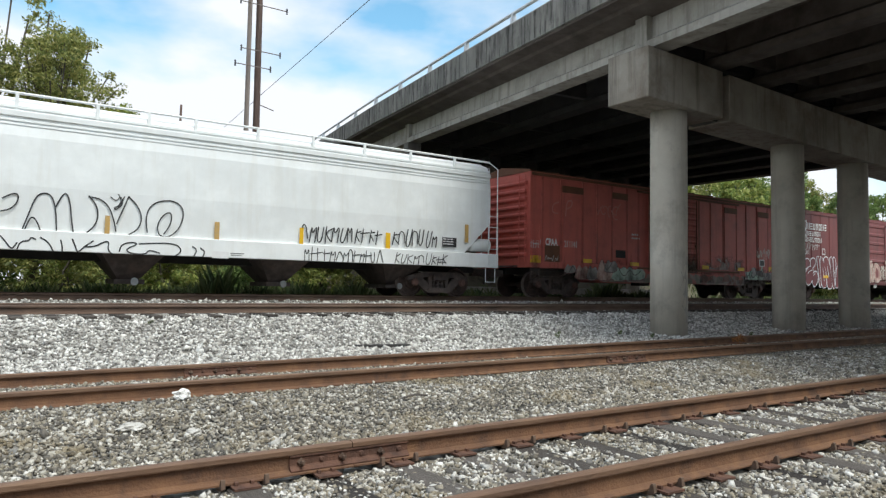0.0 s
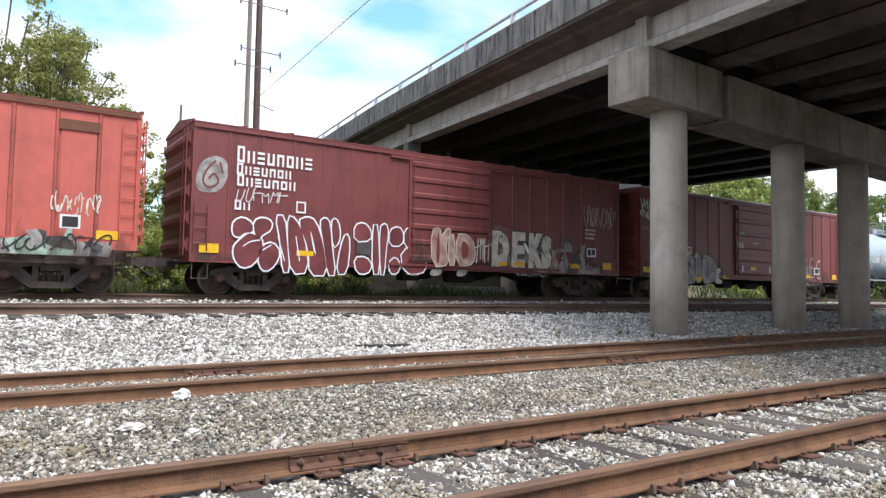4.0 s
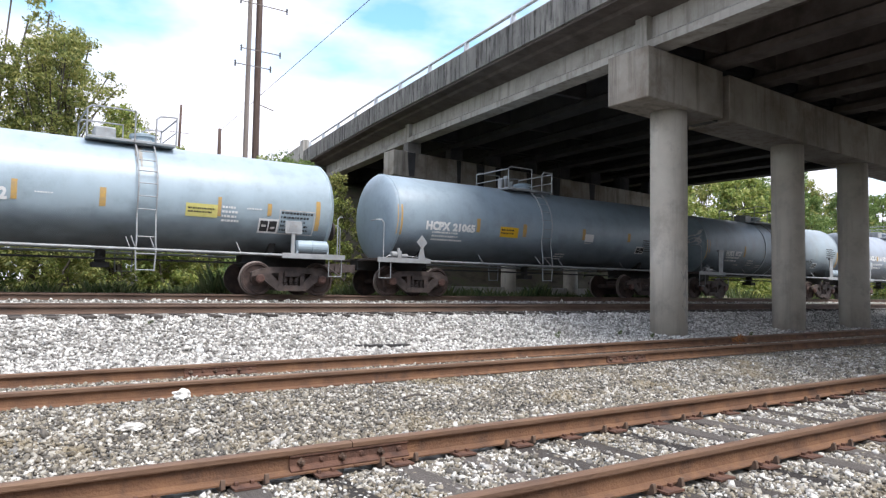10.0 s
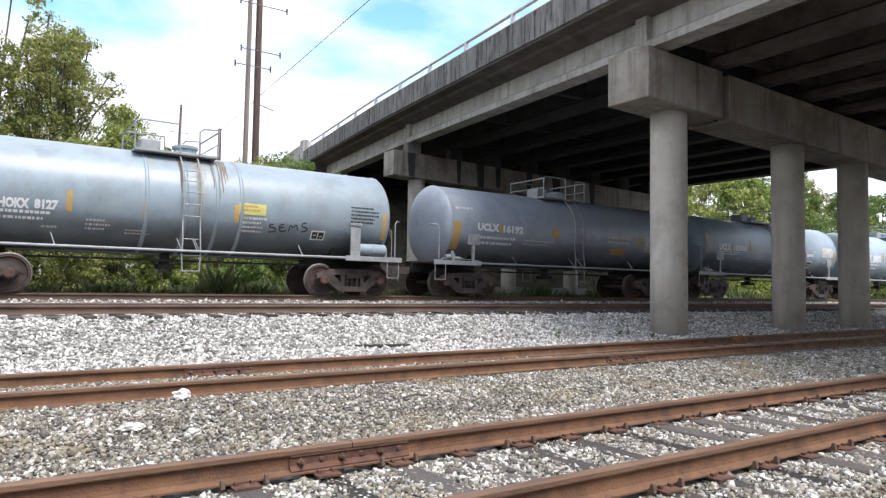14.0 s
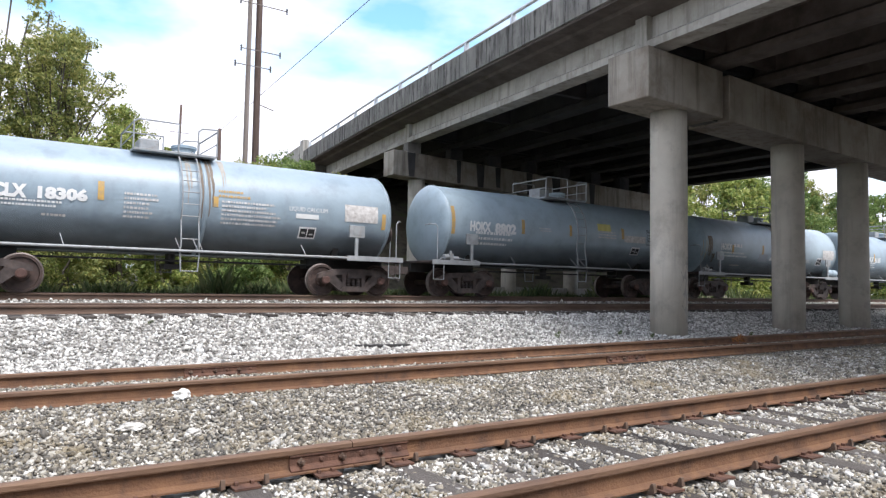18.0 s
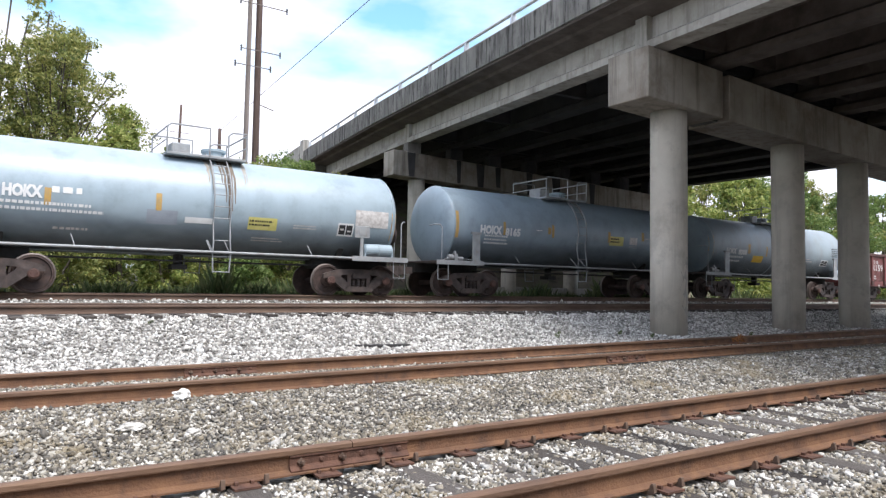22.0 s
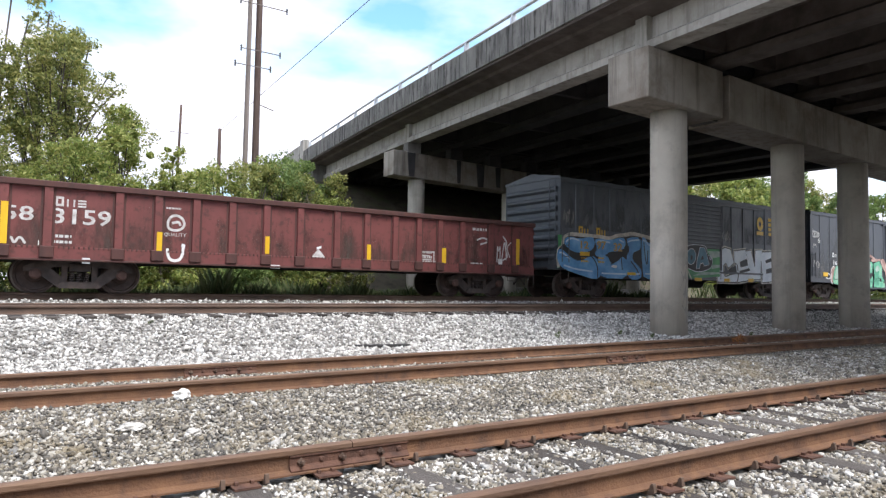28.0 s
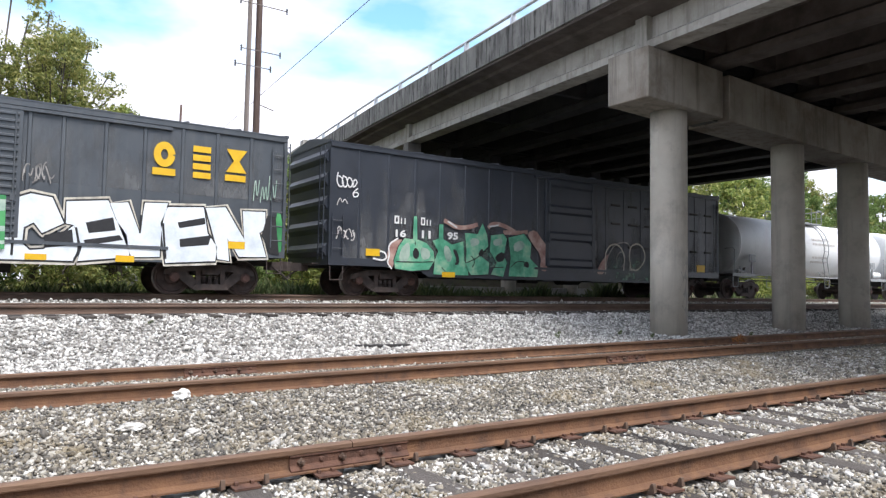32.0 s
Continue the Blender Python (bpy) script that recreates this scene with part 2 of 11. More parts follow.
M = {
    "ballast_bed": material("ballast_bed", [(0.10, 0.095, 0.085), (0.22, 0.21, 0.19), (0.36, 0.34, 0.31)], 14, 0.95, 0, 1.0, 22, detail=8),
    "ballast_grey": material("ballast_grey", [(0.090, 0.083, 0.074), (0.160, 0.145, 0.122), (0.228, 0.205, 0.166), (0.295, 0.258, 0.190), (0.37, 0.345, 0.295), (0.64, 0.612, 0.555)], 3.0, 0.9, 0, 0.5, 60, per="island", spots=((0.26, 0.205, 0.118), 0.75, 0.8)),
    "ballast_white": material("ballast_white", [(0.17, 0.162, 0.150), (0.31, 0.297, 0.274), (0.45, 0.434, 0.402), (0.57, 0.553, 0.517), (0.79, 0.776, 0.737)], 3.0, 0.9, 0, 0.5, 60, per="island"),
    "soil": material("soil", [(0.05, 0.045, 0.03), (0.12, 0.10, 0.07), (0.10, 0.12, 0.05)], 1.2, 0.95, 0, 0.6, 12),
    "rail_rust": material("rail_rust", [(0.112, 0.059, 0.036), (0.172, 0.090, 0.050), (0.235, 0.125, 0.066)], 3.5, 0.82, 0.05, 0.4, 60, spots=((0.070, 0.042, 0.034), 0.6, 4.0), streak=((0.165, 0.078, 0.042), 0.4), detail=9),
    "rail_head": material("rail_head", [(0.105, 0.062, 0.042), (0.160, 0.094, 0.060), (0.215, 0.130, 0.080)], 5.0, 0.66, 0.1, 0.3, 70, stretch=(0.25, 1, 1), spots=((0.17, 0.092, 0.052), 0.6, 3.0)),
    "rail_dark": material("rail_dark", [(0.065, 0.045, 0.036), (0.125, 0.080, 0.058), (0.17, 0.118, 0.086)], 3.0, 0.75, 0.15, 0.3, 60, stretch=(0.35, 1, 1)),
    "joint_rust": material("joint_rust", [(0.070, 0.038, 0.029), (0.125, 0.064, 0.044), (0.185, 0.095, 0.062)], 8.0, 0.85, 0.1, 0.4, 70),
    "tie": material("tie", [(0.030, 0.025, 0.022), (0.070, 0.060, 0.052), (0.130, 0.114, 0.102)], 5.0, 0.9, 0, 0.9, 22, stretch=(7, 0.5, 7), per="object", detail=9),
    "concrete": material("concrete", [(0.30, 0.282, 0.255), (0.41, 0.388, 0.352), (0.50, 0.475, 0.435)], 0.9, 0.88, 0, 0.25, 25, streak=((0.12, 0.105, 0.085), 0.75), spots=((0.20, 0.18, 0.15), 0.5, 1.4)),
    "concrete_stained": material("concrete_stained", [(0.235, 0.205, 0.170), (0.33, 0.295, 0.25), (0.42, 0.385, 0.335)], 0.7, 0.88, 0, 0.25, 25, streak=((0.07, 0.055, 0.044), 0.7), spots=((0.16, 0.12, 0.088), 0.8, 0.6)),
    "concrete_pale": material("concrete_pale", [(0.42, 0.382, 0.318), (0.51, 0.468, 0.398), (0.58, 0.54, 0.47)], 0.8, 0.85, 0, 0.2, 25, streak=((0.24, 0.215, 0.18), 0.5), spots=((0.30, 0.27, 0.23), 0.5, 1.6)),
    "concrete_weathered": material("concrete_weathered", [(0.135, 0.128, 0.117), (0.215, 0.205, 0.188), (0.31, 0.298, 0.275)], 1.1, 0.9, 0, 0.3, 25, streak=((0.045, 0.041, 0.038), 0.95), spots=((0.10, 0.092, 0.083), 0.6, 1.8), stretch=(1, 1, 0.5)),
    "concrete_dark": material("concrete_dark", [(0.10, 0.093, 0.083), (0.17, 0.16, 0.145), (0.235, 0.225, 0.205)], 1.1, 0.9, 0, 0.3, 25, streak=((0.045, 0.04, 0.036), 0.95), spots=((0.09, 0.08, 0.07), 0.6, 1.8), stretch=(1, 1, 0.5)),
    # underside concrete, its base lowered to carry the shade below the deck
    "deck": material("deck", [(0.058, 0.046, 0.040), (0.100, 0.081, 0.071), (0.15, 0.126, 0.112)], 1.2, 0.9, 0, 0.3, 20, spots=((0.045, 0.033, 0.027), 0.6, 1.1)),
    "asphalt": material("asphalt", [(0.04, 0.04, 0.042), (0.06, 0.06, 0.06)], 6, 0.95, 0, 0.5, 90),
    "galvanised": material("galvanised", [(0.46, 0.48, 0.50), (0.60, 0.62, 0.64)], 3, 0.45, 0.5, 0.1, 40),
    "truck_steel": material("truck_steel", [(0.045, 0.035, 0.033), (0.082, 0.065, 0.060), (0.13, 0.106, 0.098)], 4, 0.85, 0.1, 0.3, 40, spots=((0.15, 0.10, 0.08), 0.4, 3)),
    "wheel_steel": material("wheel_steel", [(0.040, 0.029, 0.026), (0.075, 0.052, 0.046), (0.12, 0.080, 0.068)], 5, 0.7, 0.3, 0.2, 30),
    "rim_steel": material("rim_steel", [(0.17, 0.14, 0.125), (0.27, 0.23, 0.21)], 6, 0.45, 0.5, 0.1, 40),
    "bearing": material("bearing", [(0.085, 0.046, 0.038), (0.16, 0.088, 0.072)], 5, 0.7, 0.1, 0.2, 30),
    "under_black": material("under_black", [(0.02, 0.019, 0.018), (0.045, 0.042, 0.04)], 3, 0.85, 0.1, 0.2, 30),
    "red_oxide": paint("red_oxide", (0.195, 0.041, 0.035), 0.55, (0.06, 0.025, 0.02), 0.55),
    "red_faded": paint("red_faded", (0.51, 0.117, 0.090), 0.6, (0.27, 0.075, 0.055), 0.45),
    "red_faded_door": paint("red_faded_door", (0.40, 0.088, 0.066), 0.65, (0.10, 0.045, 0.034), 0.8, rust=(0.19, 0.06, 0.042)),
    "red_dark": paint("red_dark", (0.185, 0.047, 0.045), 0.55, (0.05, 0.02, 0.018), 0.5),
    "gondola_scuff": paint("gondola_scuff", (0.085, 0.034, 0.029), 0.72, (0.045, 0.024, 0.02), 0.8, rust=(0.10, 0.04, 0.028)),
    "gondola_red": paint("gondola_red", (0.178, 0.052, 0.047), 0.68, (0.085, 0.033, 0.028), 0.5, rust=(0.062, 0.027, 0.022)),
    "box_blue_black": paint("box_blue_black", (0.076, 0.086, 0.099), 0.46, (0.14, 0.145, 0.145), 0.45),
    "box_black": paint("box_black", (0.040, 0.046, 0.059), 0.38, (0.05, 0.047, 0.045), 0.25),
    "hopper_white": paint("hopper_white", (0.80, 0.82, 0.815), 0.5, (0.62, 0.59, 0.52), 0.30, rust=None, low=0.96),
    "tank_grey": paint("tank_grey", (0.345, 0.428, 0.482), 0.42, (0.24, 0.28, 0.30), 0.16),
    "tank_mid": paint("tank_mid", (0.285, 0.358, 0.415), 0.42, (0.19, 0.21, 0.22), 0.18),
    "tank_slate": paint("tank_slate", (0.31, 0.345, 0.395), 0.42, (0.22, 0.24, 0.27), 0.18),
    "tank_dusty": paint("tank_dusty", (0.275, 0.335, 0.372), 0.42, (0.24, 0.20, 0.16), 0.3),
    "tank_white": paint("tank_white", (0.80, 0.81, 0.81), 0.4, (0.5, 0.5, 0.47), 0.2, low=0.97),
    "steel_light": material("steel_light", [(0.25, 0.262, 0.27), (0.38, 0.395, 0.405)], 4, 0.6, 0.1, 0.1, 40, spots=((0.25, 0.2, 0.16), 0.4, 6)),
    "stain_brown": material("stain_brown", [(0.13, 0.10, 0.075), (0.24, 0.20, 0.16)], 5, 0.75, 0, 0.2, 40),
    # near-black copy for the far spans: under-bridge shade in the colour
    "deck_shade": material("deck_shade", [(0.034, 0.032, 0.035), (0.058, 0.055, 0.057), (0.085, 0.080, 0.080)], 1.2, 0.95, 0, 0.3, 20),
    "spray_faded": material("spray_faded", [(0.185, 0.135, 0.118), (0.28, 0.225, 0.198)], 2.6, 0.7, 0, 0.0, detail=5),
    "spray_olive": material("spray_olive", [(0.13, 0.115, 0.09), (0.21, 0.19, 0.15)], 2.6, 0.7, 0, 0.0, detail=5),
    "sill_brown": material("sill_brown", [(0.15, 0.075, 0.058), (0.24, 0.12, 0.095)], 2.6, 0.7, 0, 0.0, detail=5),
    "sill_pink": material("sill_pink", [(0.29, 0.10, 0.08), (0.38, 0.15, 0.12)], 2.6, 0.7, 0, 0.0, detail=5),
    "dry_leaf": material("dry_leaf", [(0.20, 0.075, 0.025), (0.38, 0.17, 0.06)], 8.0, 0.8, 0, 0.0, per="island"),
    # far girders a step darker, so less light shows on them
    "girder_shade": material("girder_shade", [(0.021, 0.020, 0.022), (0.036, 0.034, 0.036), (0.052, 0.049, 0.050)], 1.2, 0.95, 0, 0.3, 20),
    "chalk_faint": material("chalk_faint", [(0.48, 0.15, 0.12), (0.53, 0.21, 0.18)], 3, 0.6, 0, 0.0),
    "spray_maroon": material("spray_maroon", [(0.10, 0.025, 0.028), (0.21, 0.05, 0.055)], 1.3, 0.55, 0, 0.0, detail=2),
    "lime_stain": material("lime_stain", [(0.30, 0.27, 0.23), (0.42, 0.40, 0.36)], 5, 0.8, 0, 0.2, 40),
    "white": material("white", [(0.70, 0.70, 0.69), (0.80, 0.80, 0.79)], 6, 0.6, 0, 0.0),
    "white_worn": material("white_worn", [(0.40, 0.37, 0.35), (0.72, 0.70, 0.68)], 9, 0.7, 0, 0.0),
    "yellow": material("yellow", [(0.70, 0.40, 0.01), (0.82, 0.52, 0.02)], 5, 0.5, 0, 0.0),
    "orange_worn": material("orange_worn", [(0.38, 0.28, 0.15), (0.60, 0.36, 0.08)], 9, 0.6, 0, 0.0),
    "ink": material("ink", [(0.015, 0.015, 0.017), (0.03, 0.03, 0.032)], 6, 0.6, 0, 0.0),
    "spray_blue": material("spray_blue", [(0.05, 0.20, 0.46), (0.11, 0.34, 0.64), (0.27, 0.53, 0.77)], 1.3, 0.5, 0, 0.0, detail=5),
    "spray_teal": material("spray_teal", [(0.03, 0.12, 0.17), (0.10, 0.26, 0.34)], 1.5, 0.5, 0, 0.0, detail=2),
    "spray_green": material("spray_green", [(0.02, 0.16, 0.06), (0.10, 0.40, 0.14)], 1.2, 0.5, 0, 0.0, detail=2),
    "spray_jade": material("spray_jade", [(0.04, 0.22, 0.13), (0.12, 0.44, 0.27), (0.42, 0.60, 0.42)], 2.2, 0.5, 0, 0.0, detail=6),
    "spray_white": material("spray_white", [(0.62, 0.68, 0.74), (0.77, 0.82, 0.86), (0.86, 0.89, 0.91)], 2.2, 0.5, 0, 0.0, detail=7),
    "spray_dark": material("spray_dark", [(0.05, 0.045, 0.045), (0.10, 0.09, 0.085)], 1.6, 0.55, 0, 0.0, detail=2),
    "spray_sky": material("spray_sky", [(0.35, 0.55, 0.75), (0.62, 0.76, 0.85)], 1.6, 0.5, 0, 0.0, detail=2),
    "spray_jade_pale": material("spray_jade_pale", [(0.16, 0.28, 0.22), (0.36, 0.48, 0.40), (0.52, 0.60, 0.52)], 2.6, 0.55, 0, 0.0, detail=6),
    "label_yellow": material("label_yellow", [(0.55, 0.50, 0.14), (0.70, 0.64, 0.24)], 5, 0.5, 0, 0.0),
    "rust_brown": paint("rust_brown", (0.145, 0.060, 0.030), 0.75, (0.06, 0.03, 0.02), 0.5),
    "spray_pink": material("spray_pink", [(0.24, 0.10, 0.085), (0.42, 0.26, 0.22), (0.58, 0.45, 0.38)], 3.0, 0.55, 0, 0.0, detail=7),
    "spray_grey": material("spray_grey", [(0.11, 0.10, 0.098), (0.27, 0.255, 0.24), (0.46, 0.43, 0.40)], 3.0, 0.55, 0, 0.0, detail=7),
    "spray_cream": material("spray_cream", [(0.30, 0.27, 0.24), (0.58, 0.54, 0.45), (0.78, 0.76, 0.68)], 3.2, 0.55, 0, 0.0, detail=7),
    "pole_wood": material("pole_wood", [(0.05, 0.034, 0.028), (0.105, 0.07, 0.058), (0.16, 0.11, 0.092)], 4, 0.9, 0, 0.5, 30, stretch=(4, 4, 0.2)),
    "pole_pale": material("pole_pale", [(0.16, 0.13, 0.115), (0.27, 0.225, 0.20)], 4, 0.9, 0, 0.5, 30, stretch=(4, 4, 0.2)),
    "wire": material("wire", [(0.07, 0.07, 0.08), (0.11, 0.11, 0.12)], 4, 0.6, 0.3, 0.0),
    "bark": material("bark", [(0.06, 0.05, 0.04), (0.14, 0.12, 0.10)], 6, 0.95, 0, 0.6, 20, stretch=(3, 3, 0.5)),
    "grass": material("grass", [(0.035, 0.06, 0.018), (0.085, 0.125, 0.036), (0.17, 0.18, 0.075)], 0.6, 0.7, 0, 0.0, per="island"),
    "plastic_white": material("plastic_white", [(0.66, 0.65, 0.62), (0.84, 0.84, 0.82)], 9, 0.55, 0, 0.2, 25),
}
M["grime"] = film_of("grime", [(0.035, 0.022, 0.016), (0.085, 0.048, 0.032), (0.14, 0.085, 0.058)], 0.75, 2.2, up=1.3)
M["grime_soft"] = film_of("grime_soft", [(0.06, 0.045, 0.038), (0.11, 0.08, 0.065)], 0.35, 1.8, up=0.9)
M["parapet_streaks"] = film_of("parapet_streaks", [(0.028, 0.025, 0.023), (0.07, 0.063, 0.057)], -0.05, 2.2, (2.6, 1, 0.22), up=0.0, patchy=3.4)
M["tank_shade_grime"] = film_of("tank_shade_grime", [(0.035, 0.036, 0.038), (0.07, 0.068, 0.066), (0.10, 0.092, 0.085)], 0.62, 0.9, (0.5, 1, 1), up=0.85, patchy=0.7)
M["road_dust"] = film_of("road_dust", [(0.12, 0.125, 0.13), (0.20, 0.205, 0.21)], 0.42, 1.6, up=0.8)
M["spray_haze"] = film_of("spray_haze", [(0.16, 0.13, 0.125), (0.34, 0.29, 0.27), (0.52, 0.47, 0.43)], 0.55, 1.6, (1, 1, 1), up=0.75, sides=0.9)
M["spray_haze_jade"] = film_of("spray_haze_jade", [(0.05, 0.16, 0.11), (0.20, 0.34, 0.27), (0.44, 0.42, 0.36)], 0.45, 1.8, (1, 1, 1), up=0.75, sides=0.9)
for glossy in ("tank_grey", "tank_mid", "tank_slate", "tank_dusty", "tank_white"):
    coat = M[glossy].node_tree.nodes["Principled BSDF"].inputs
    coat["Coat Weight"].default_value, coat["Coat Roughness"].default_value = 0.22, 0.34
M["leaf"] = leafy("leaf", [(0.110, 0.145, 0.040), (0.215, 0.250, 0.072), (0.315, 0.330, 0.100), (0.40, 0.375, 0.125)])
M["leaf_light"] = leafy("leaf_light", [(0.130, 0.190, 0.045), (0.26, 0.325, 0.080), (0.37, 0.415, 0.115), (0.45, 0.445, 0.15)])
M["leaf_dark"] = leafy("leaf_dark", [(0.10, 0.165, 0.048), (0.185, 0.265, 0.078), (0.275, 0.345, 0.11)])

# ---- ground ----
# the high bank at negative y is unseen, added to block low sky light
PROFILE = [(-400, 13.6), (-60, 13.6), (-34, 13.1), (-22, 10.9), (-14.5, 6.1), (-9, -0.25), (-3, -0.26), (1.5, -0.25), (2.2, -0.238), (5.0, -0.240), (5.7, -0.265), (6.9, -0.150), (7.3, -0.130), (8.15, -0.104), (9.3, -0.134), (10.6, -0.147), (11.6, -0.108), (12.6, 0.073),
           (13.9, 0.325), (14.4, 0.345), (16.8, 0.38), (17.7, 0.48), (18.3, 0.575), (20.9, 0.575), (22.0, 0.36), (23.6, 0.1), (25, 0.05), (30, 0.18), (60, 0.45), (4000, 0.45)]
BRIDGE = Vector((13.56, 10.98))
ALONG = Vector((0.1578, 0.9875)).normalized()
ACROSS = Vector((ALONG.y, -ALONG.x))


def smooth(a, b, v):
    t = max(0.0, min(1.0, (v - a) / (b - a)))
    return t * t * (3 - 2 * t)


def ground_z(x, y):
    z = float(np.interp(y, [p[0] for p in PROFILE], [p[1] for p in PROFILE]))
    # lower the added bank on the right to let more light in
    if y < -9:
        z = -0.25 + (z + 0.25) * (1 - 0.90 * smooth(20, 36, x))
    if y > 23:
        p = Vector((x, y)) - BRIDGE
        u, v = p.dot(ALONG), p.dot(ACROSS)
        z += 8.1 * smooth(18.7, 33.6, u) * smooth(-14.8, -1.1, v) * (1 - smooth(19.5, 34, v)) * (1 - smooth(120, 400, u))
        z += 0.12 * noise.noise(Vector((x * 0.3, y * 0.3, 0)))
    return z


xs = [-3000, -900, -300, -120, -60, -40] + list(np.arange(-28, 72, 2.0)) + [76, 84, 95, 110, 130, 160, 200, 260, 400, 900, 3000]
ys = [-3000, -400, -60, -45, -34, -28, -22, -18, -14.5, -11.5, -9, -6, -3, 0, 1.5, 2.2, 3.6, 5, 5.7, 6.3, 6.9, 7.3, 8.15, 8.7, 9.3, 10.0, 10.6, 11.1, 11.6, 12.1, 12.6, 13.2, 13.9, 14.4, 15.5, 16.8, 17.7, 18.3, 19.6, 20.9, 22.0, 23.6, 25] + list(np.arange(26.5, 60, 1.8)) + [64, 72, 85, 110, 160, 260, 500, 1200, 3500]
gv = [(x, y, ground_z(x, y)) for y in ys for x in xs]
gf = [(j * len(xs) + i, j * len(xs) + i + 1, (j + 1) * len(xs) + i + 1, (j + 1) * len(xs) + i) for j in range(len(ys) - 1) for i in range(len(xs) - 1)]
gm = bpy.data.meshes.new("ground")
gm.from_pydata(gv, [], gf)
gm.materials.append(M["ballast_bed"])
gm.materials.append(M["soil"])
for k, f in enumerate(gm.polygons):
    f.material_index = 0 if -9 <= f.center.y < 23.6 and -70 < f.center.x < 300 else 1
tagged(new("ground", gm), "ballast bed and weedy soil reaching to the horizon, plus an added unseen bank", "ground", kind="structure")

# ---- crushed stone ----
ico_v = np.array([(x, y, z) for z in (-0.72, 0.72) for y in (-0.72, 0.72) for x in (-0.72, 0.72)])
ico_f = np.array([(0, 2, 3), (0, 3, 1), (4, 5, 7), (4, 7, 6), (0, 1, 5), (0, 5, 4), (2, 6, 7), (2, 7, 3), (0, 4, 6), (0, 6, 2), (1, 3, 7), (1, 7, 5)])
oct_v = np.array([(-0.95, 0, 0), (0.95, 0, 0), (0, -0.95, 0), (0, 0.95, 0), (0, 0, -0.95), (0, 0, 0.95)])
oct_f = np.array([(1, 3, 5), (3, 0, 5), (0, 2, 5), (2, 1, 5), (3, 1, 4), (0, 3, 4), (2, 0, 4), (1, 2, 4)])
STONES, CHIPS = [], []
srng = np.random.default_rng(5)
for k in range(14):
    sv = oct_v + srng.uniform(-0.38, 0.38, oct_v.shape)
    CHIPS.append(sv * np.array([1.0, srng.uniform(0.7, 0.95), srng.uniform(0.6, 0.85)]))
    sv = ico_v * srng.uniform(0.62, 1.25, (len(ico_v), 1)) + srng.uniform(-0.22, 0.22, ico_v.shape)
    STONES.append(sv * np.array([1.0, srng.uniform(0.65, 0.95), srng.uniform(0.5, 0.75)]))


def stones(name, label, mat, y0, y1, density, size, lift=0.0, keep=None, seed=1, x_near=-0.07, x_far=2.50, shapes=None, faces=None, field=None):
    """Stones strewn between two lines along the tracks, only over the stretch of yard in front of the bridge."""
    shapes, faces = (STONES, ico_f) if shapes is None else (shapes, faces)
    rng = np.random.default_rng(seed)
    area_n = int(density * (y1 - y0) * (x_far - x_near) * (y0 + y1) / 2)
    ys_ = np.sqrt(rng.uniform(min(y0 * y0, y1 * y1), y1 * y1, area_n))
    xs_ = ys_ * rng.uniform(x_near, x_far, area_n) - 0.2
    if field:
        area_n = int(density * (y1 - y0) * (field[1] - field[0]))
        xs_, ys_ = rng.uniform(*field, area_n), rng.uniform(y0, y1, area_n)
    if keep is not None:
        ok = keep(xs_, ys_)
        xs_, ys_ = xs_[ok], ys_[ok]
    n = len(xs_)
    zs_ = np.interp(ys_, [p[0] for p in PROFILE], [p[1] for p in PROFILE]) + lift
    r = size * np.exp(rng.normal(0, 0.30, n))
    V, F = [], []
    kinds = rng.integers(0, len(STONES), n)
    for k in range(len(STONES)):
        idx = np.where(kinds == k)[0]
        if not len(idx):
            continue
        q = rng.normal(size=(len(idx), 4))
        q[:, 1:3] *= 0.35
        q /= np.linalg.norm(q, axis=1, keepdims=True)
        w, x, y, z = q.T
        R = np.stack([1 - 2 * (y * y + z * z), 2 * (x * y - z * w), 2 * (x * z + y * w), 2 * (x * y + z * w), 1 - 2 * (x * x + z * z), 2 * (y * z - x * w),
                      2 * (x * z - y * w), 2 * (y * z + x * w), 1 - 2 * (x * x + y * y)], 1).reshape(-1, 3, 3)
        pts = np.einsum("nij,kj->nki", R, shapes[k]) * r[idx][:, None, None]
        pts += np.stack([xs_[idx], ys_[idx], zs_[idx] + r[idx] * rng.uniform(-0.1, 0.45, len(idx))], 1)[:, None, :]
        base = sum(len(v) for v in V)
        V.append(pts.reshape(-1, 3))
        F.append((faces[None] + (np.arange(len(idx)) * len(shapes[0]))[:, None, None]).reshape(-1, 3) + base)
    V, F = np.concatenate(V), np.concatenate(F)
    me = bpy.data.meshes.new(name)
    me.vertices.add(len(V))
    me.vertices.foreach_set("co", V.astype(np.float32).ravel())
    me.loops.add(F.size)
    me.loops.foreach_set("vertex_index", F.astype(np.int32).ravel())
    me.polygons.add(len(F))
    me.polygons.foreach_set("loop_start", (np.arange(len(F)) * 3).astype(np.int32))
    me.update(calc_edges=True)
    me.materials.append(mat)
    return tagged(new(name, me), label, "ballast", kind="stuff")


TIE_A, TIE_X = 0.570, -1.125
RAILS = {"a": (2.953, 4.388, -0.024), "b": (7.477, 8.912, 0.070), "c": (14.80, 16.235, 0.598), "t": (18.852, 20.287, 0.762)}


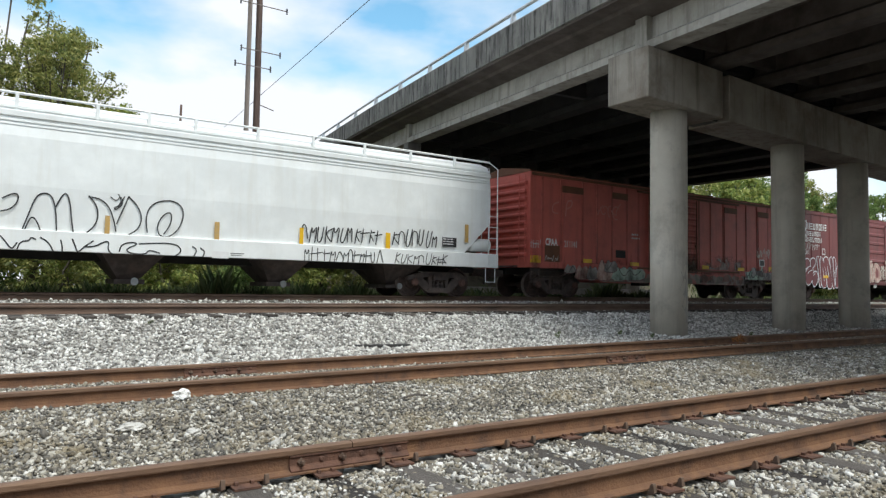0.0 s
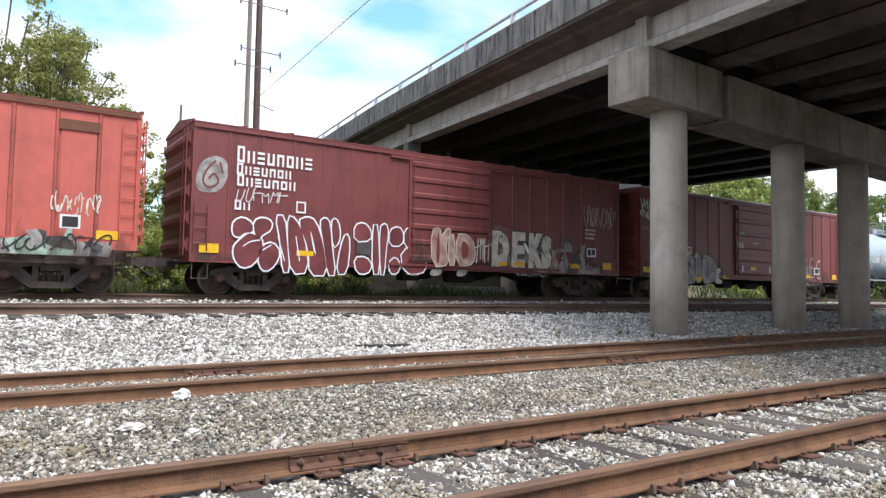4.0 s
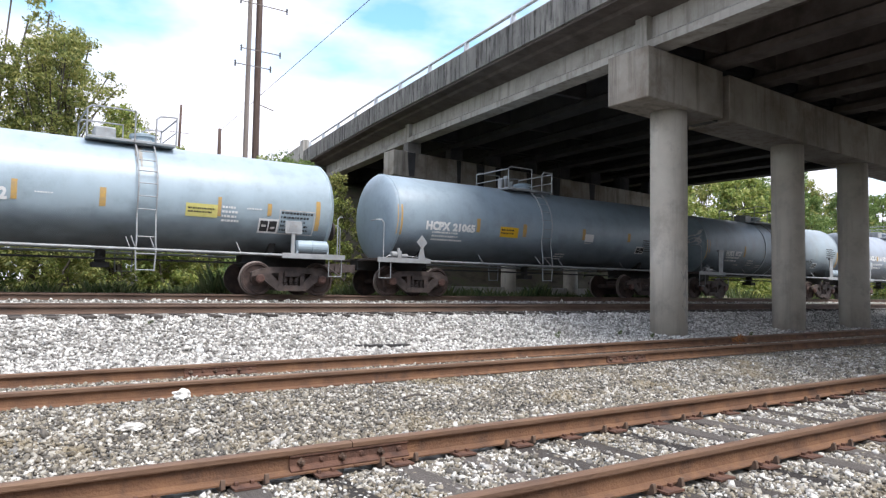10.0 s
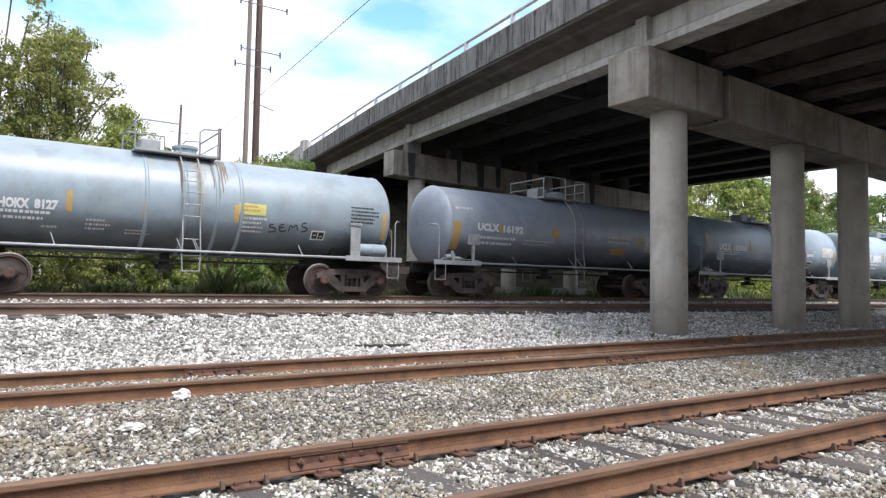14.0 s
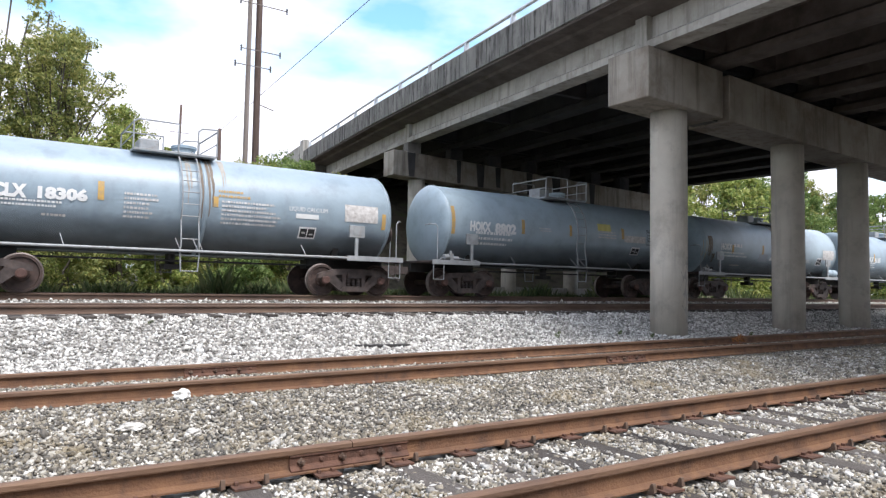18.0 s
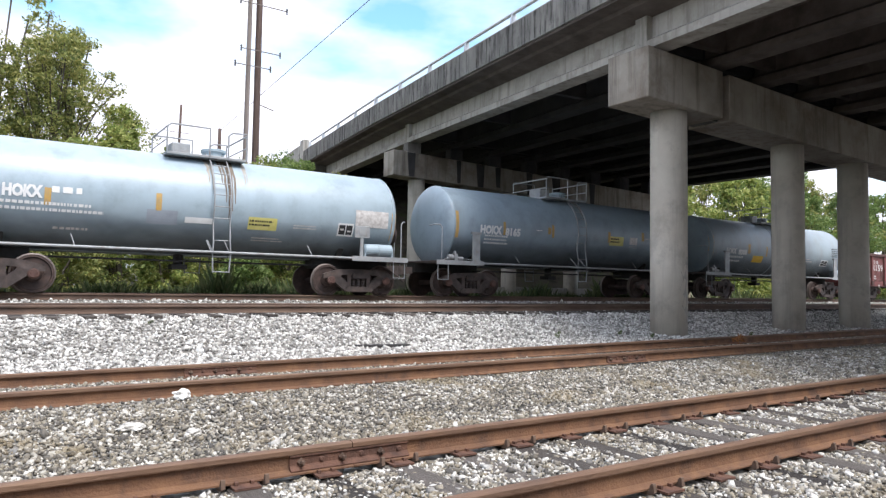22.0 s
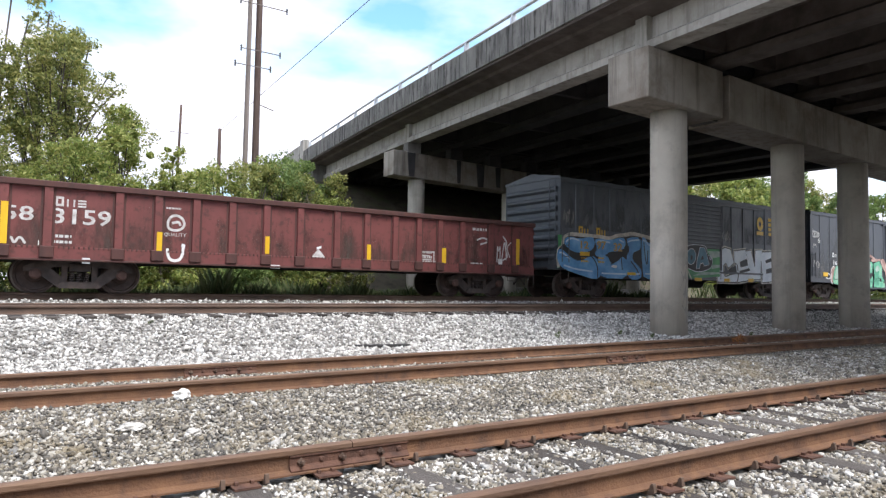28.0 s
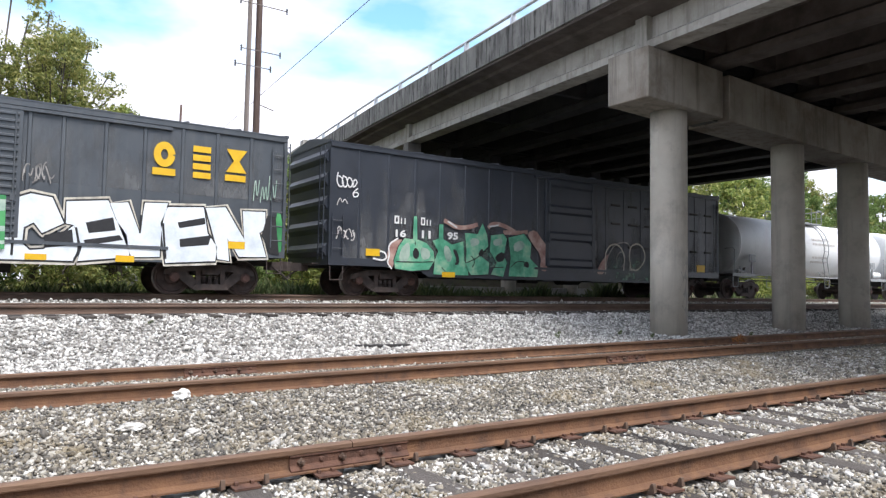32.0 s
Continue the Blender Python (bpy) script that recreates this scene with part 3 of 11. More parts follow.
def off_rails(x, y):
    ok = np.ones(len(x), bool)
    for a, b, z in RAILS.values():
        for r in (a, b):
            ok &= np.abs(y - r) > 0.085
    tie = (np.abs((x - TIE_X) % TIE_A - TIE_A / 2) < 0.080) & (y > 2.38) & (y < 4.9) & ((x * 71.31 + y * 37.7) % 1.0 < 0.74 + 0.22 * np.sin(x * 2.1 + y * 1.3))
    tie_c = (np.abs((x + 0.2925) % 0.585 - 0.2925) < 0.12) & (y > 14.05) & (y < 16.9)
    return ok & ~tie & ~tie_c


stones("ballast_near", "grey and tan crushed stone round the nearest rails", M["ballast_grey"], 1.3, 4.9, 1280, 0.0172, 0.008, off_rails, 1)
stones("ballast_between", "grey and tan crushed stone between two rusty tracks", M["ballast_grey"], 4.9, 6.9, 1230, 0.0176, 0.008, off_rails, 11)
stones("ballast_middle", "mixed grey crushed stone beside a rusty track", M["ballast_grey"], 6.9, 9.6, 860, 0.0192, 0.004, off_rails, 2, shapes=CHIPS, faces=oct_f)
stones("ballast_track", "pale dusty crushed stone packed between timber ties", M["ballast_white"], 2.3, 4.9, 420, 0.0165, 0.010, off_rails, 7)
stones("scattered_stones", "larger pale stones strewn between two tracks", M["ballast_white"], 4.95, 7.15, 11, 0.031, 0.012, off_rails, 6, shapes=CHIPS, faces=oct_f)
stones("ballast_shoulder", "pale crushed limestone on a sloping track shoulder", M["ballast_white"], 9.3, 14.72, 365, 0.0362, 0.006, off_rails, 3, shapes=CHIPS, faces=oct_f)
def off_view(x, y):
    return off_rails(x, y) & ((x < -0.07 * y - 0.2) | (x > 2.50 * y - 0.2) | (y < 1.3))


stones("ballast_around", "loose crushed stone over the rest of the yard", M["ballast_grey"], -4.0, 9.3, 26, 0.038, 0.004, off_view, 5, shapes=CHIPS, faces=oct_f, field=(-14, 40))
stones("ballast_main", "pale crushed stone along the main line", M["ballast_white"], 15.0, 18.6, 80, 0.042, 0.008, off_rails, 4, shapes=CHIPS, faces=oct_f)


# ---- tracks ----
RAIL_FOOT = [(-0.070, -0.168), (0.070, -0.168), (0.070, -0.157), (0.014, -0.138), (0.009, -0.110), (0.009, -0.060), (0.016, -0.042), (-0.016, -0.042), (-0.009, -0.060), (-0.009, -0.110), (-0.014, -0.138), (-0.070, -0.157)]
RAIL_HEAD = [(-0.034, -0.044), (0.034, -0.044), (0.037, -0.036), (0.036, -0.010), (0.027, -0.001), (0.012, 0.001), (-0.012, 0.001), (-0.027, -0.001), (-0.036, -0.010), (-0.037, -0.036)]
CLIMB_B = 0.0044          # the second siding rises a little along its length


def rail(parent, y, z, x0, x1, mat, head):
    r = part("rail", prism(B(), [(y + a, z + b) for a, b in RAIL_FOOT], x0, x1, "x"), mat, parent)
    part("rail_head", prism(B(), [(y + a, z + b) for a, b in RAIL_HEAD], x0, x1, "x"), head, r, "dull brown rail head")
    return r


def joint_bar(parent, x0, x1, y, z, side):
    outline = ((0.010, -0.140), (0.056, -0.150), (0.058, -0.142), (0.034, -0.122), (0.026, -0.112), (0.026, -0.068), (0.036, -0.056), (0.036, -0.047), (0.010, -0.045))
    bar = part("joint_bar", prism(B(), [(y + side * a, z + b) for a, b in outline], x0, x1, "x"), M["joint_rust"], parent, "rust-red bolted joint bar")
    for k in range(6):
        xb = x0 + (x1 - x0) * (0.085 + 0.166 * k)
        bm = B()
        if (k % 2 == 0) == (side < 0):
            tube(bm, (xb, y + side * 0.022, z - 0.090), (xb, y + side * 0.052, z - 0.090), 0.027, 4)
            tube(bm, (xb, y + side * 0.050, z - 0.090), (xb, y + side * 0.080, z - 0.090), 0.013, 8)
            part("nut", bm, M["rail_dark"], bar, "dark square nut")
        else:
            lathe(bm, [(0.020, 0.021), (0.032, 0.020), (0.040, 0.012)], 10, "y")
            for v in bm.verts:
                v.co = Vector((xb + v.co.x, y + side * v.co.y, z - 0.090 + v.co.z))
            part("bolt", bm, M["joint_rust"], bar)


def track(key, name, label, mat, joints):
    a, b, z = RAILS[key]
    root = thing(name, label, "railway track", kind="structure")
    for y in (a, b):
        cuts = [-90.0] + sorted(x for x, yy in joints if yy == y) + [320.0]
        for x0, x1 in zip(cuts, cuts[1:]):
            rail(root, y, z, x0 + 0.003, x1 - 0.003, mat, M["rail_dark"] if mat is M["rail_dark"] else M["rail_head"])
        for x, yy in joints:
            if yy == y:
                for side in (-1, 1):
                    joint_bar(root, x - 0.457, x + 0.457, y, z, side)
    return root


track_near = track("a", "track_1", "rusty siding rails on weathered timber ties", M["rail_rust"], [(2.22, RAILS["a"][1]), (-9.4, RAILS["a"][0]), (15.0, RAILS["a"][1])])
track_mid = track("b", "track_2", "rusty siding rails sunk in ballast", M["rail_rust"], [(2.63, RAILS["b"][1]), (8.68, RAILS["b"][0])])
track_mid.matrix_basis = pose(8.5, 0, 0, 0, -math.degrees(CLIMB_B), 0) @ pose(-8.5, 0, 0)
track_c = track("c", "track_3", "dark rusty rails on the raised main line bed", M["rail_dark"], [])
track_t = track("t", "track_4", "dark rusty rails carrying the freight train", M["rail_dark"], [])

trng = random.Random(4)
bm = box(B(), -0.11, 0.11, -1.28, 1.28, -0.18, 0.0)
tie_mesh = mesh_of(bevel(bm, 0.012), M["tie"])
bm = box(B(), -0.085, 0.085, -0.17, 0.17, 0, 0.014)
for sx in (-0.05, 0.05):
    for sy in (-0.085, 0.085):
        box(bm, sx - 0.010, sx + 0.010, sy - 0.016, sy + 0.016, 0.012, 0.034)
plate_mesh = mesh_of(bm, M["joint_rust"])
bm = prism(B(), [(-0.120, -0.012), (-0.085, -0.034), (0.085, -0.034), (0.105, -0.015), (0.098, 0.018), (0.078, 0.016), (0.080, -0.006), (-0.080, -0.006), (-0.084, 0.026), (-0.100, 0.044), (-0.112, 0.040)], -0.013, 0.013, "x")
anchor_mesh = mesh_of(bm, M["rail_dark"])
for k in range(-4, 34):
    x = (k + 0.5) * TIE_A + TIE_X + trng.uniform(-0.03, 0.03)
    put("tie", tie_mesh, track_near, m=pose(x, 3.64 + trng.uniform(-0.05, 0.05), -0.209 + trng.uniform(-0.014, 0.006), trng.uniform(-0.4, 0.4), 0, trng.uniform(-1.6, 1.6)))
    for y in RAILS["a"][:2]:
        put("tie_plate", plate_mesh, track_near, m=pose(x, y, -0.208))
        if k % 2 == 0:
            for s in (-0.14, 0.14):
                put("rail_anchor", anchor_mesh, track_near, m=pose(x + s, y, -0.186))
for k in range(-6, 60):
    x = k * 0.585
    put("tie", tie_mesh, track_c, m=pose(x, 15.50 + trng.uniform(-0.05, 0.05), 0.412 + trng.uniform(-0.01, 0.006), 0, 0, trng.uniform(-1, 1)))
for k in range(-6, 60):
    put("tie", tie_mesh, track_t, m=pose(k * 0.56, 19.57, 0.582, 0, 0, trng.uniform(-1, 1)))

# ---- bridge ----
BRIDGE_TURN = math.degrees(math.atan2(ALONG.y, ALONG.x))
bridge = thing("road_bridge", "stained concrete overpass on round columns with a steel handrail", "bridge", at=(BRIDGE.x, BRIDGE.y, 0))
bridge.rotation_euler = (0, 0, radians(BRIDGE_TURN))


def grade(u):
    return 0.037 * u if u < 18.7 else 0.692 + 0.0191 * (u - 18.7)


def rise(bm):
    """Lift each point by the road's slope and cross fall."""
    for v in bm.verts:
        v.co.z += grade(v.co.x) + 0.0146 * min(0.0, v.co.y)
    return bm


def long_prism(outline, cuts):
    bm = B()
    rings = [[bm.verts.new((c, p[0], p[1])) for p in outline] for c in cuts]
    n = len(outline)
    for p, q in zip(rings, rings[1:]):
        for k in range(n):
            bm.faces.new((p[k], q[k], q[(k + 1) % n], p[(k + 1) % n]))
    bm.faces.new(rings[0])
    bm.faces.new(rings[-1][::-1])
    return bm


def seat(v, world_y):
    """Distance along the bridge at which the line v metres in from its edge meets a bent lying along the tracks."""
    return (world_y - BRIDGE.y - ACROSS.y * v) / ALONG.y


BENTS = (-13.0, 11.52, 27.55, 42.5)
GIRDER = [(-0.30, 7.28), (0.30, 7.28), (0.30, 7.48), (0.11, 7.62), (0.10, 8.17), (0.26, 8.27), (0.26, 8.41), (-0.26, 8.41), (-0.26, 8.27), (-0.10, 8.17), (-0.11, 7.62), (-0.30, 7.48)]
for k in range(9):
    v = 0.63 + 2.426 * k
    for y0, y1 in zip(BENTS, BENTS[1:]):
        a, b = seat(v, y0) + 0.04, seat(v, y1) - 0.04
        cuts = [a] + [c for c in np.linspace(a, b, 6)[1:-1]] + [b]
        # inner beams take the darkened copies, only the outer one plain concrete
        part("girder", rise(long_prism([(-v + p, q) for p, q in GIRDER], cuts)), M["concrete"] if k == 0 else M["deck"] if y0 < 0 else M["girder_shade"], bridge, "light concrete beam with dark stains" if k == 0 else "")
    for y0 in BENTS[1:3]:
        u = seat(v, y0)
        if y0 > 20:
            # seats coloured dark so they look shaded on top of the cap
            part("bearing_seat", rise(box(B(), u - 0.3, u + 0.3, -v - 0.33, -v + 0.33, 6.24, 7.275)), M["concrete_dark"] if k == 0 else M["deck_shade"], bridge)
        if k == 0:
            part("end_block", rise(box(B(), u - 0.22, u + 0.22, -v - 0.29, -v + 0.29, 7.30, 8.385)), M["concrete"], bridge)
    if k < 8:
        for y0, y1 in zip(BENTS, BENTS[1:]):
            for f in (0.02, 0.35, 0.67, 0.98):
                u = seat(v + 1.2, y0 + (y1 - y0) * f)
                part("diaphragm", rise(box(B(), u - 0.11, u + 0.11, -v - 2.29, -v - 0.13, 7.61, 8.40)), M["deck"] if y0 < 0 else M["deck_shade"], bridge)
cuts = list(np.arange(-24.3, 34.58, 2.804)) + [34.58]
part("deck_slab", rise(long_prism([(0.64, 8.41), (0.64, 8.62), (-20.94, 8.62), (-20.94, 8.41)], [c for c in cuts if c < 2])), M["deck"], bridge, "deck slab coloured dark for the shade below it")
part("deck_slab", rise(long_prism([(0.64, 8.41), (0.64, 8.62), (-20.94, 8.62), (-20.94, 8.41)], [c for c in cuts if c > 0])), M["deck_shade"], bridge, "deck slab over the running lines, shade put into its near-black colour")
part("roadway", rise(long_prism([(0.29, 8.622), (0.29, 8.72), (-20.5, 8.72), (-20.5, 8.622)], cuts)), M["asphalt"], bridge)
part("deck_overhang", rise(long_prism([(0.66, 8.406), (0.66, 8.337), (0.25, 8.30), (0.18, 8.22), (-0.32, 8.17), (-0.515, 8.147), (-0.515, 8.406)], cuts)), M["deck"], bridge, "underside of the deck edge, its shade put into the colour")
for side, y0, y1 in ((1, 0.73, 0.39), (-1, -20.96, -20.62)):
    for a in np.arange(-23.55, 32.7, 6.543):
        b = min(a + 6.524, 34.5)
        bm = rise(long_prism([(y0, 8.42), (y0, 9.29), (y0 - 0.05 * side, 9.36), (y1, 9.36), (y1, 8.635), (y1 + 0.11 * side, 8.623), (y0 - 0.07 * side, 8.41)], [a, a + 2.15, a + 4.3, b]))
        wall = part("parapet", bm, M["concrete_weathered"], bridge, "weathered concrete parapet with dark vertical streaks")
        if side > 0:
            part("stain", rise(long_prism([(0.733, 8.43), (0.736, 8.43), (0.736, 9.285), (0.733, 9.285)], [a + 0.02, a + 2.15, a + 4.3, b - 0.02])), M["parapet_streaks"], wall, "dark run-down streaks")
for k in range(-9, 9):
    u = 5.61 + 3.2995 * k
    for y in (0.57, -20.78):
        bm = prism(B(), [(y - 0.10, 9.335), (y + 0.10, 9.335), (y + 0.055, 9.74), (y - 0.055, 9.74)], u - 0.06, u + 0.06, "x")
        part("rail_post", rise(bm), M["galvanised"], bridge)
for y in (0.57, -20.78):
    for z, r in ((9.72, 0.056),):
        ring = [(y + r * math.cos(j * math.tau / 8), z + r * math.sin(j * math.tau / 8)) for j in range(8)]
        part("handrail", rise(long_prism(ring, list(np.arange(-24.3, 32.15, 3.2995)))), M["galvanised"], bridge, "pale metal tube handrail", True)


def world_part(name, bm, mat, label="", smooth_=False):
    ob = part(name, bm, mat, bridge, label, smooth_)
    ob.matrix_parent_inverse = Matrix.LocRotScale((BRIDGE.x, BRIDGE.y, 0), Euler((0, 0, radians(BRIDGE_TURN))), None).inverted()
    return ob


def fall(bm, x_ref, slope):
    for v in bm.verts:
        v.co.z -= slope * (v.co.x - x_ref)
    return bm


def column(x, y, z0, z1, r):
    bm = lathe(B(), [(z0, r), (z0 + 2.2, r), (z1 - 1.2, r), (z1, r)], 40, "z")
    for v in bm.verts:
        v.co.x += x
        v.co.y += y
    return world_part("column", bm, M["concrete_pale"], "round concrete column with scuffed base", True)


def cap(x0, x1, y0, y1, z0, z1, slope, mat="concrete_stained"):
    return world_part("pier_cap", fall(bevel(box(B(), x0, x1, y0, y1, z0, z1), 0.025), x0, slope), M[mat], "heavy concrete pier cap")


cap(13.58, 16.72, 10.99, 12.33, 5.91, 7.22, 0.0245)
# darker concrete than the caps puts the slot's shade into its colour
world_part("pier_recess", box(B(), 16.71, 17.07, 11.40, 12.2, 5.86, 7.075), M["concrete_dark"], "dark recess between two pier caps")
cap(17.06, 36.97, 11.02, 12.36, 5.82, 7.135, 0.0223)
for x in (15.24, 21.15, 25.40, 30.29, 35.34):
    column(x, 11.66, -0.25, 5.89 - 0.0234 * (x - 15.24), 0.48)
# broken skin low on the column beside the line
spall = B()
edge = [(-66, 0.23), (-70, 0.53), (-76, 0.67), (-72, 0.94), (-80, 1.12), (-74, 1.36), (-78, 1.57), (-70, 1.78), (-66, 1.98)]
cols = []
for a, z in edge:
    cols.append([spall.verts.new((15.24 + 0.484 * math.cos(radians(q)), 11.66 + 0.484 * math.sin(radians(q)), z)) for q in (-58 + (a + 58) * 2.3, -58 + (a + 58) * 1.15, -58)])
for p, q in zip(cols, cols[1:]):
    for j in range(2):
        spall.faces.new((p[j], p[j + 1], q[j + 1], q[j]))
world_part("spalled_patch", spall, M["lime_stain"], "pale broken patch in the concrete skin")
cap(15.55, 36.35, 27.04, 28.0, 6.205, 7.383, 0.0245, "concrete_stained")
for x, w, z in ((16.51, 0.45, 6.24), (19.24, 0.28, 6.26), (20.57, 0.53, 6.22), (21.7, 0.36, 6.34), (23.83, 0.43, 6.22), (25.76, 0.64, 6.28), (28.54, 0.48, 6.22)):
    q = 0.0245 * (x - 15.55)
    world_part("soot_stain", prism(B(), [(x - w / 2, 7.36 - q), (x + w / 2, 7.36 - q), (x + w * 0.38, z - q), (x - w * 0.30, z - q)], 27.032, 27.037), M["deck_shade"], "black tapered streak")
for x in (17.12, 22.9, 27.39, 32.63):
    column(x, 27.55, 0.0, 6.2 - 0.0245 * (x - 15.55), 0.40)
cap(12.2, 34.7, -13.5, -12.5, 5.39, 6.58, 0.02)
for x in (13.8, 19.7, 25.0, 32.5):
    column(x, -13.0, 3.6, 5.34, 0.48)
world_part("crash_wall", bevel(box(B(), 18.17, 36.9, 27.40, 27.95, -0.1, 1.118), 0.03), M["concrete"], "low pale concrete crash wall")
# the wall's shaded look is put into its dark concrete colour
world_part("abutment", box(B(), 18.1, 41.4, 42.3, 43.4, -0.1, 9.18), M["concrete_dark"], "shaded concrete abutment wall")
bm = B()
prism(bm, [(0.755, 8.27), (0.755, 10.1), (0.34, 10.1), (0.34, 8.27)], 33.28, 34.21, "x")
prism(bm, [(0.71, 5.3), (0.71, 9.87), (0.34, 9.87), (0.34, 5.3)], 34.21, 40.2, "x")
part("wing_wall", rise(bm), M["concrete"], bridge, "concrete wing wall at the bridge end")

# ---- rolling stock: shared pieces ----
TRACK_Y, TRACK_Z = 19.57, 0.762
SIDE = -1.52                      # the near side of a car, from its centre line
WHEEL_R, WHEEL_BASE = 0.457, 1.85
CARS = []                         # (thing, place along the track at the start)
WHEELSETS = {-1: [], 1: []}

bm = B()
for s in (-1, 1):
    lathe(bm, [(s * 0.680, 0.475), (s * 0.700, 0.480), (s * 0.712, 0.452), (s * 0.805, 0.442), (s * 0.810, 0.385), (s * 0.775, 0.365), (s * 0.765, 0.20), (s * 0.815, 0.17), (s * 0.815, 0.09)], 36, "y")
tube(bm, (0, -1.06, 0), (0, 1.06, 0), 0.078, 14)
for s in (-1, 1):
    for a in (0.3, 2.5, 4.4):
        box(bm, 0.27 * math.cos(a) - 0.03, 0.27 * math.cos(a) + 0.03, s * 0.772 - 0.012, s * 0.772 + 0.012, 0.27 * math.sin(a) - 0.05, 0.27 * math.sin(a) + 0.05)
for v in bm.verts:
    v.co.x *= 1.027
    v.co.z *= 1.027
WHEELSET = mesh_of(bm, M["wheel_steel"], False)
WHEELSET.materials.append(M["rim_steel"])
for f in WHEELSET.polygons:
    if math.hypot(f.center.x, f.center.z) > 0.44:
        f.material_index = 1
bm = B()
for s in (-1, 1):
    y0, y1 = s * 0.93, s * 1.07
    prism(bm, [(-1.12, 0.49), (-1.11, 0.60), (-0.98, 0.66), (-0.62, 0.745), (-0.30, 0.76), (0.30, 0.76), (0.62, 0.745), (0.98, 0.66), (1.11, 0.60), (1.12, 0.49), (0.74, 0.50), (0.54, 0.585), (0.30, 0.60), (-0.30, 0.60), (-0.54, 0.585), (-0.74, 0.50)], y0, y1)
    for q in (-1, 1):
        prism(bm, [(q * 0.88, 0.47), (q * 0.62, 0.59), (q * 0.30, 0.31), (q * 0.43, 0.13)], y0 + 0.004 * s, y1 - 0.004 * s)
        prism(bm, [(q * 0.37, 0.64), (q * 0.25, 0.64), (q * 0.25, 0.22), (q * 0.37, 0.25)], y0 + 0.008 * s, y1 - 0.008 * s)
        prism(bm, [(q * 0.78, 0.40), (q * 0.78, 0.56), (q * 1.0, 0.56), (q * 1.0, 0.40), (q * 0.95, 0.53), (q * 0.83, 0.53)], y0 - 0.02 * s, y1 + 0.02 * s)
    prism(bm, [(-0.46, 0.15), (-0.40, 0.115), (0.40, 0.115), (0.46, 0.15), (0.38, 0.26), (-0.38, 0.26)], y0 - 0.03 * s, y1 + 0.05 * s)
box(bm, -0.22, 0.22, -1.13, 1.13, 0.50, 0.66)
for q in (-1, 1):
    box(bm, q * 0.36 - 0.05, q * 0.36 + 0.05, -0.72, 0.72, 0.30, 0.42)
for v in bm.verts:
    v.co.x *= 1.04
    v.co.z *= 1.05
TRUCK = mesh_of(bm, M["truck_steel"])
bm = lathe(B(), [(0.255 + 0.0123 * j, 0.072 if j % 4 in (1, 2) else 0.052) for j in range(21)], 10, "z")
SPRING = mesh_of(bm, M["truck_steel"])
bm = B()
lathe(bm, [(-1.06, 0.125), (-1.11, 0.125), (-1.12, 0.10), (-1.145, 0.095), (-1.15, 0.05)], 16, "y")
for k in range(3):
    a = k * math.tau / 3 + 0.5
    tube(bm, (0.062 * math.cos(a), -1.14, 0.062 * math.sin(a)), (0.062 * math.cos(a), -1.165, 0.062 * math.sin(a)), 0.02, 6)
BEARING = mesh_of(bm, M["bearing"])
bm = box(B(), 0, 0.55, -0.10, 0.10, 0.72, 0.96)
prism(bm, [(0.50, -0.09), (0.62, -0.17), (0.72, -0.16), (0.74, -0.02), (0.66, 0.02), (0.72, 0.15), (0.62, 0.17), (0.50, 0.09)], 0.70, 0.98, "z")
pipe(bm, [(0.1, -0.35, 0.80), (0.35, -0.42, 0.62), (0.6, -0.30, 0.45), (0.68, -0.22, 0.52)], 0.025)
COUPLER = mesh_of(bm, M["truck_steel"])


def truck(car, x):
    t = put("truck", TRUCK, car, "cast steel freight truck", pose(x, 0, 0))
    for s in (-1, 1):
        w = put("wheelset", WHEELSET, t, "rust-brown steel wheels", pose(s * WHEEL_BASE / 2, 0, WHEEL_R))
        WHEELSETS[s].append(w)
        put("bearing_cap", BEARING, t, m=pose(s * WHEEL_BASE / 2, 0, WHEEL_R))
        for x in (-0.16, 0.0, 0.16):
            put("spring", SPRING, t, m=pose(x, s * 1.0, 0))
    return t


def running_gear(car, half, centres, low):
    for s in (-1, 1):
        truck(car, s * centres)
        put("coupler", COUPLER, car, "knuckle coupler with air hose", pose(s * half, 0, 0, 0, 0, 0 if s > 0 else 180))
    part("centre_sill", box(B(), -half + 0.02, half - 0.02, -0.19, 0.19, 0.74, low + 0.12), M["under_black"], car)


def rung_ladder(car, x0, x1, y, z0, z1, n, mat, r=0.012, name="ladder"):
    bm = B()
    for x in (x0, x1):
        tube(bm, (x, y - 0.06, z0), (x, y - 0.06, z1), r * 1.5, 6)
    for k in range(n):
        z = z0 + (z1 - z0) * (k + 0.5) / n
        tube(bm, (x0, y - 0.06, z), (x1, y - 0.06, z), r, 6)
    for z in (z0 + 0.1, z1 - 0.1):
        for x in (x0, x1):
            tube(bm, (x, y, z), (x, y - 0.06, z), r, 6)
    return part(name, bm, mat, car)


def step(car, x, y, z0, z1, mat):
    return part("stirrup_step", pipe(B(), [(x - 0.2, y, z1), (x - 0.2, y, z0), (x + 0.2, y, z0), (x + 0.2, y, z1)], 0.016), mat, car)


# lettering and painted shapes, on the flat near side at y = SIDE or bent round a barrel
FONT = bpy.data.curves.new("lettering", "FONT")


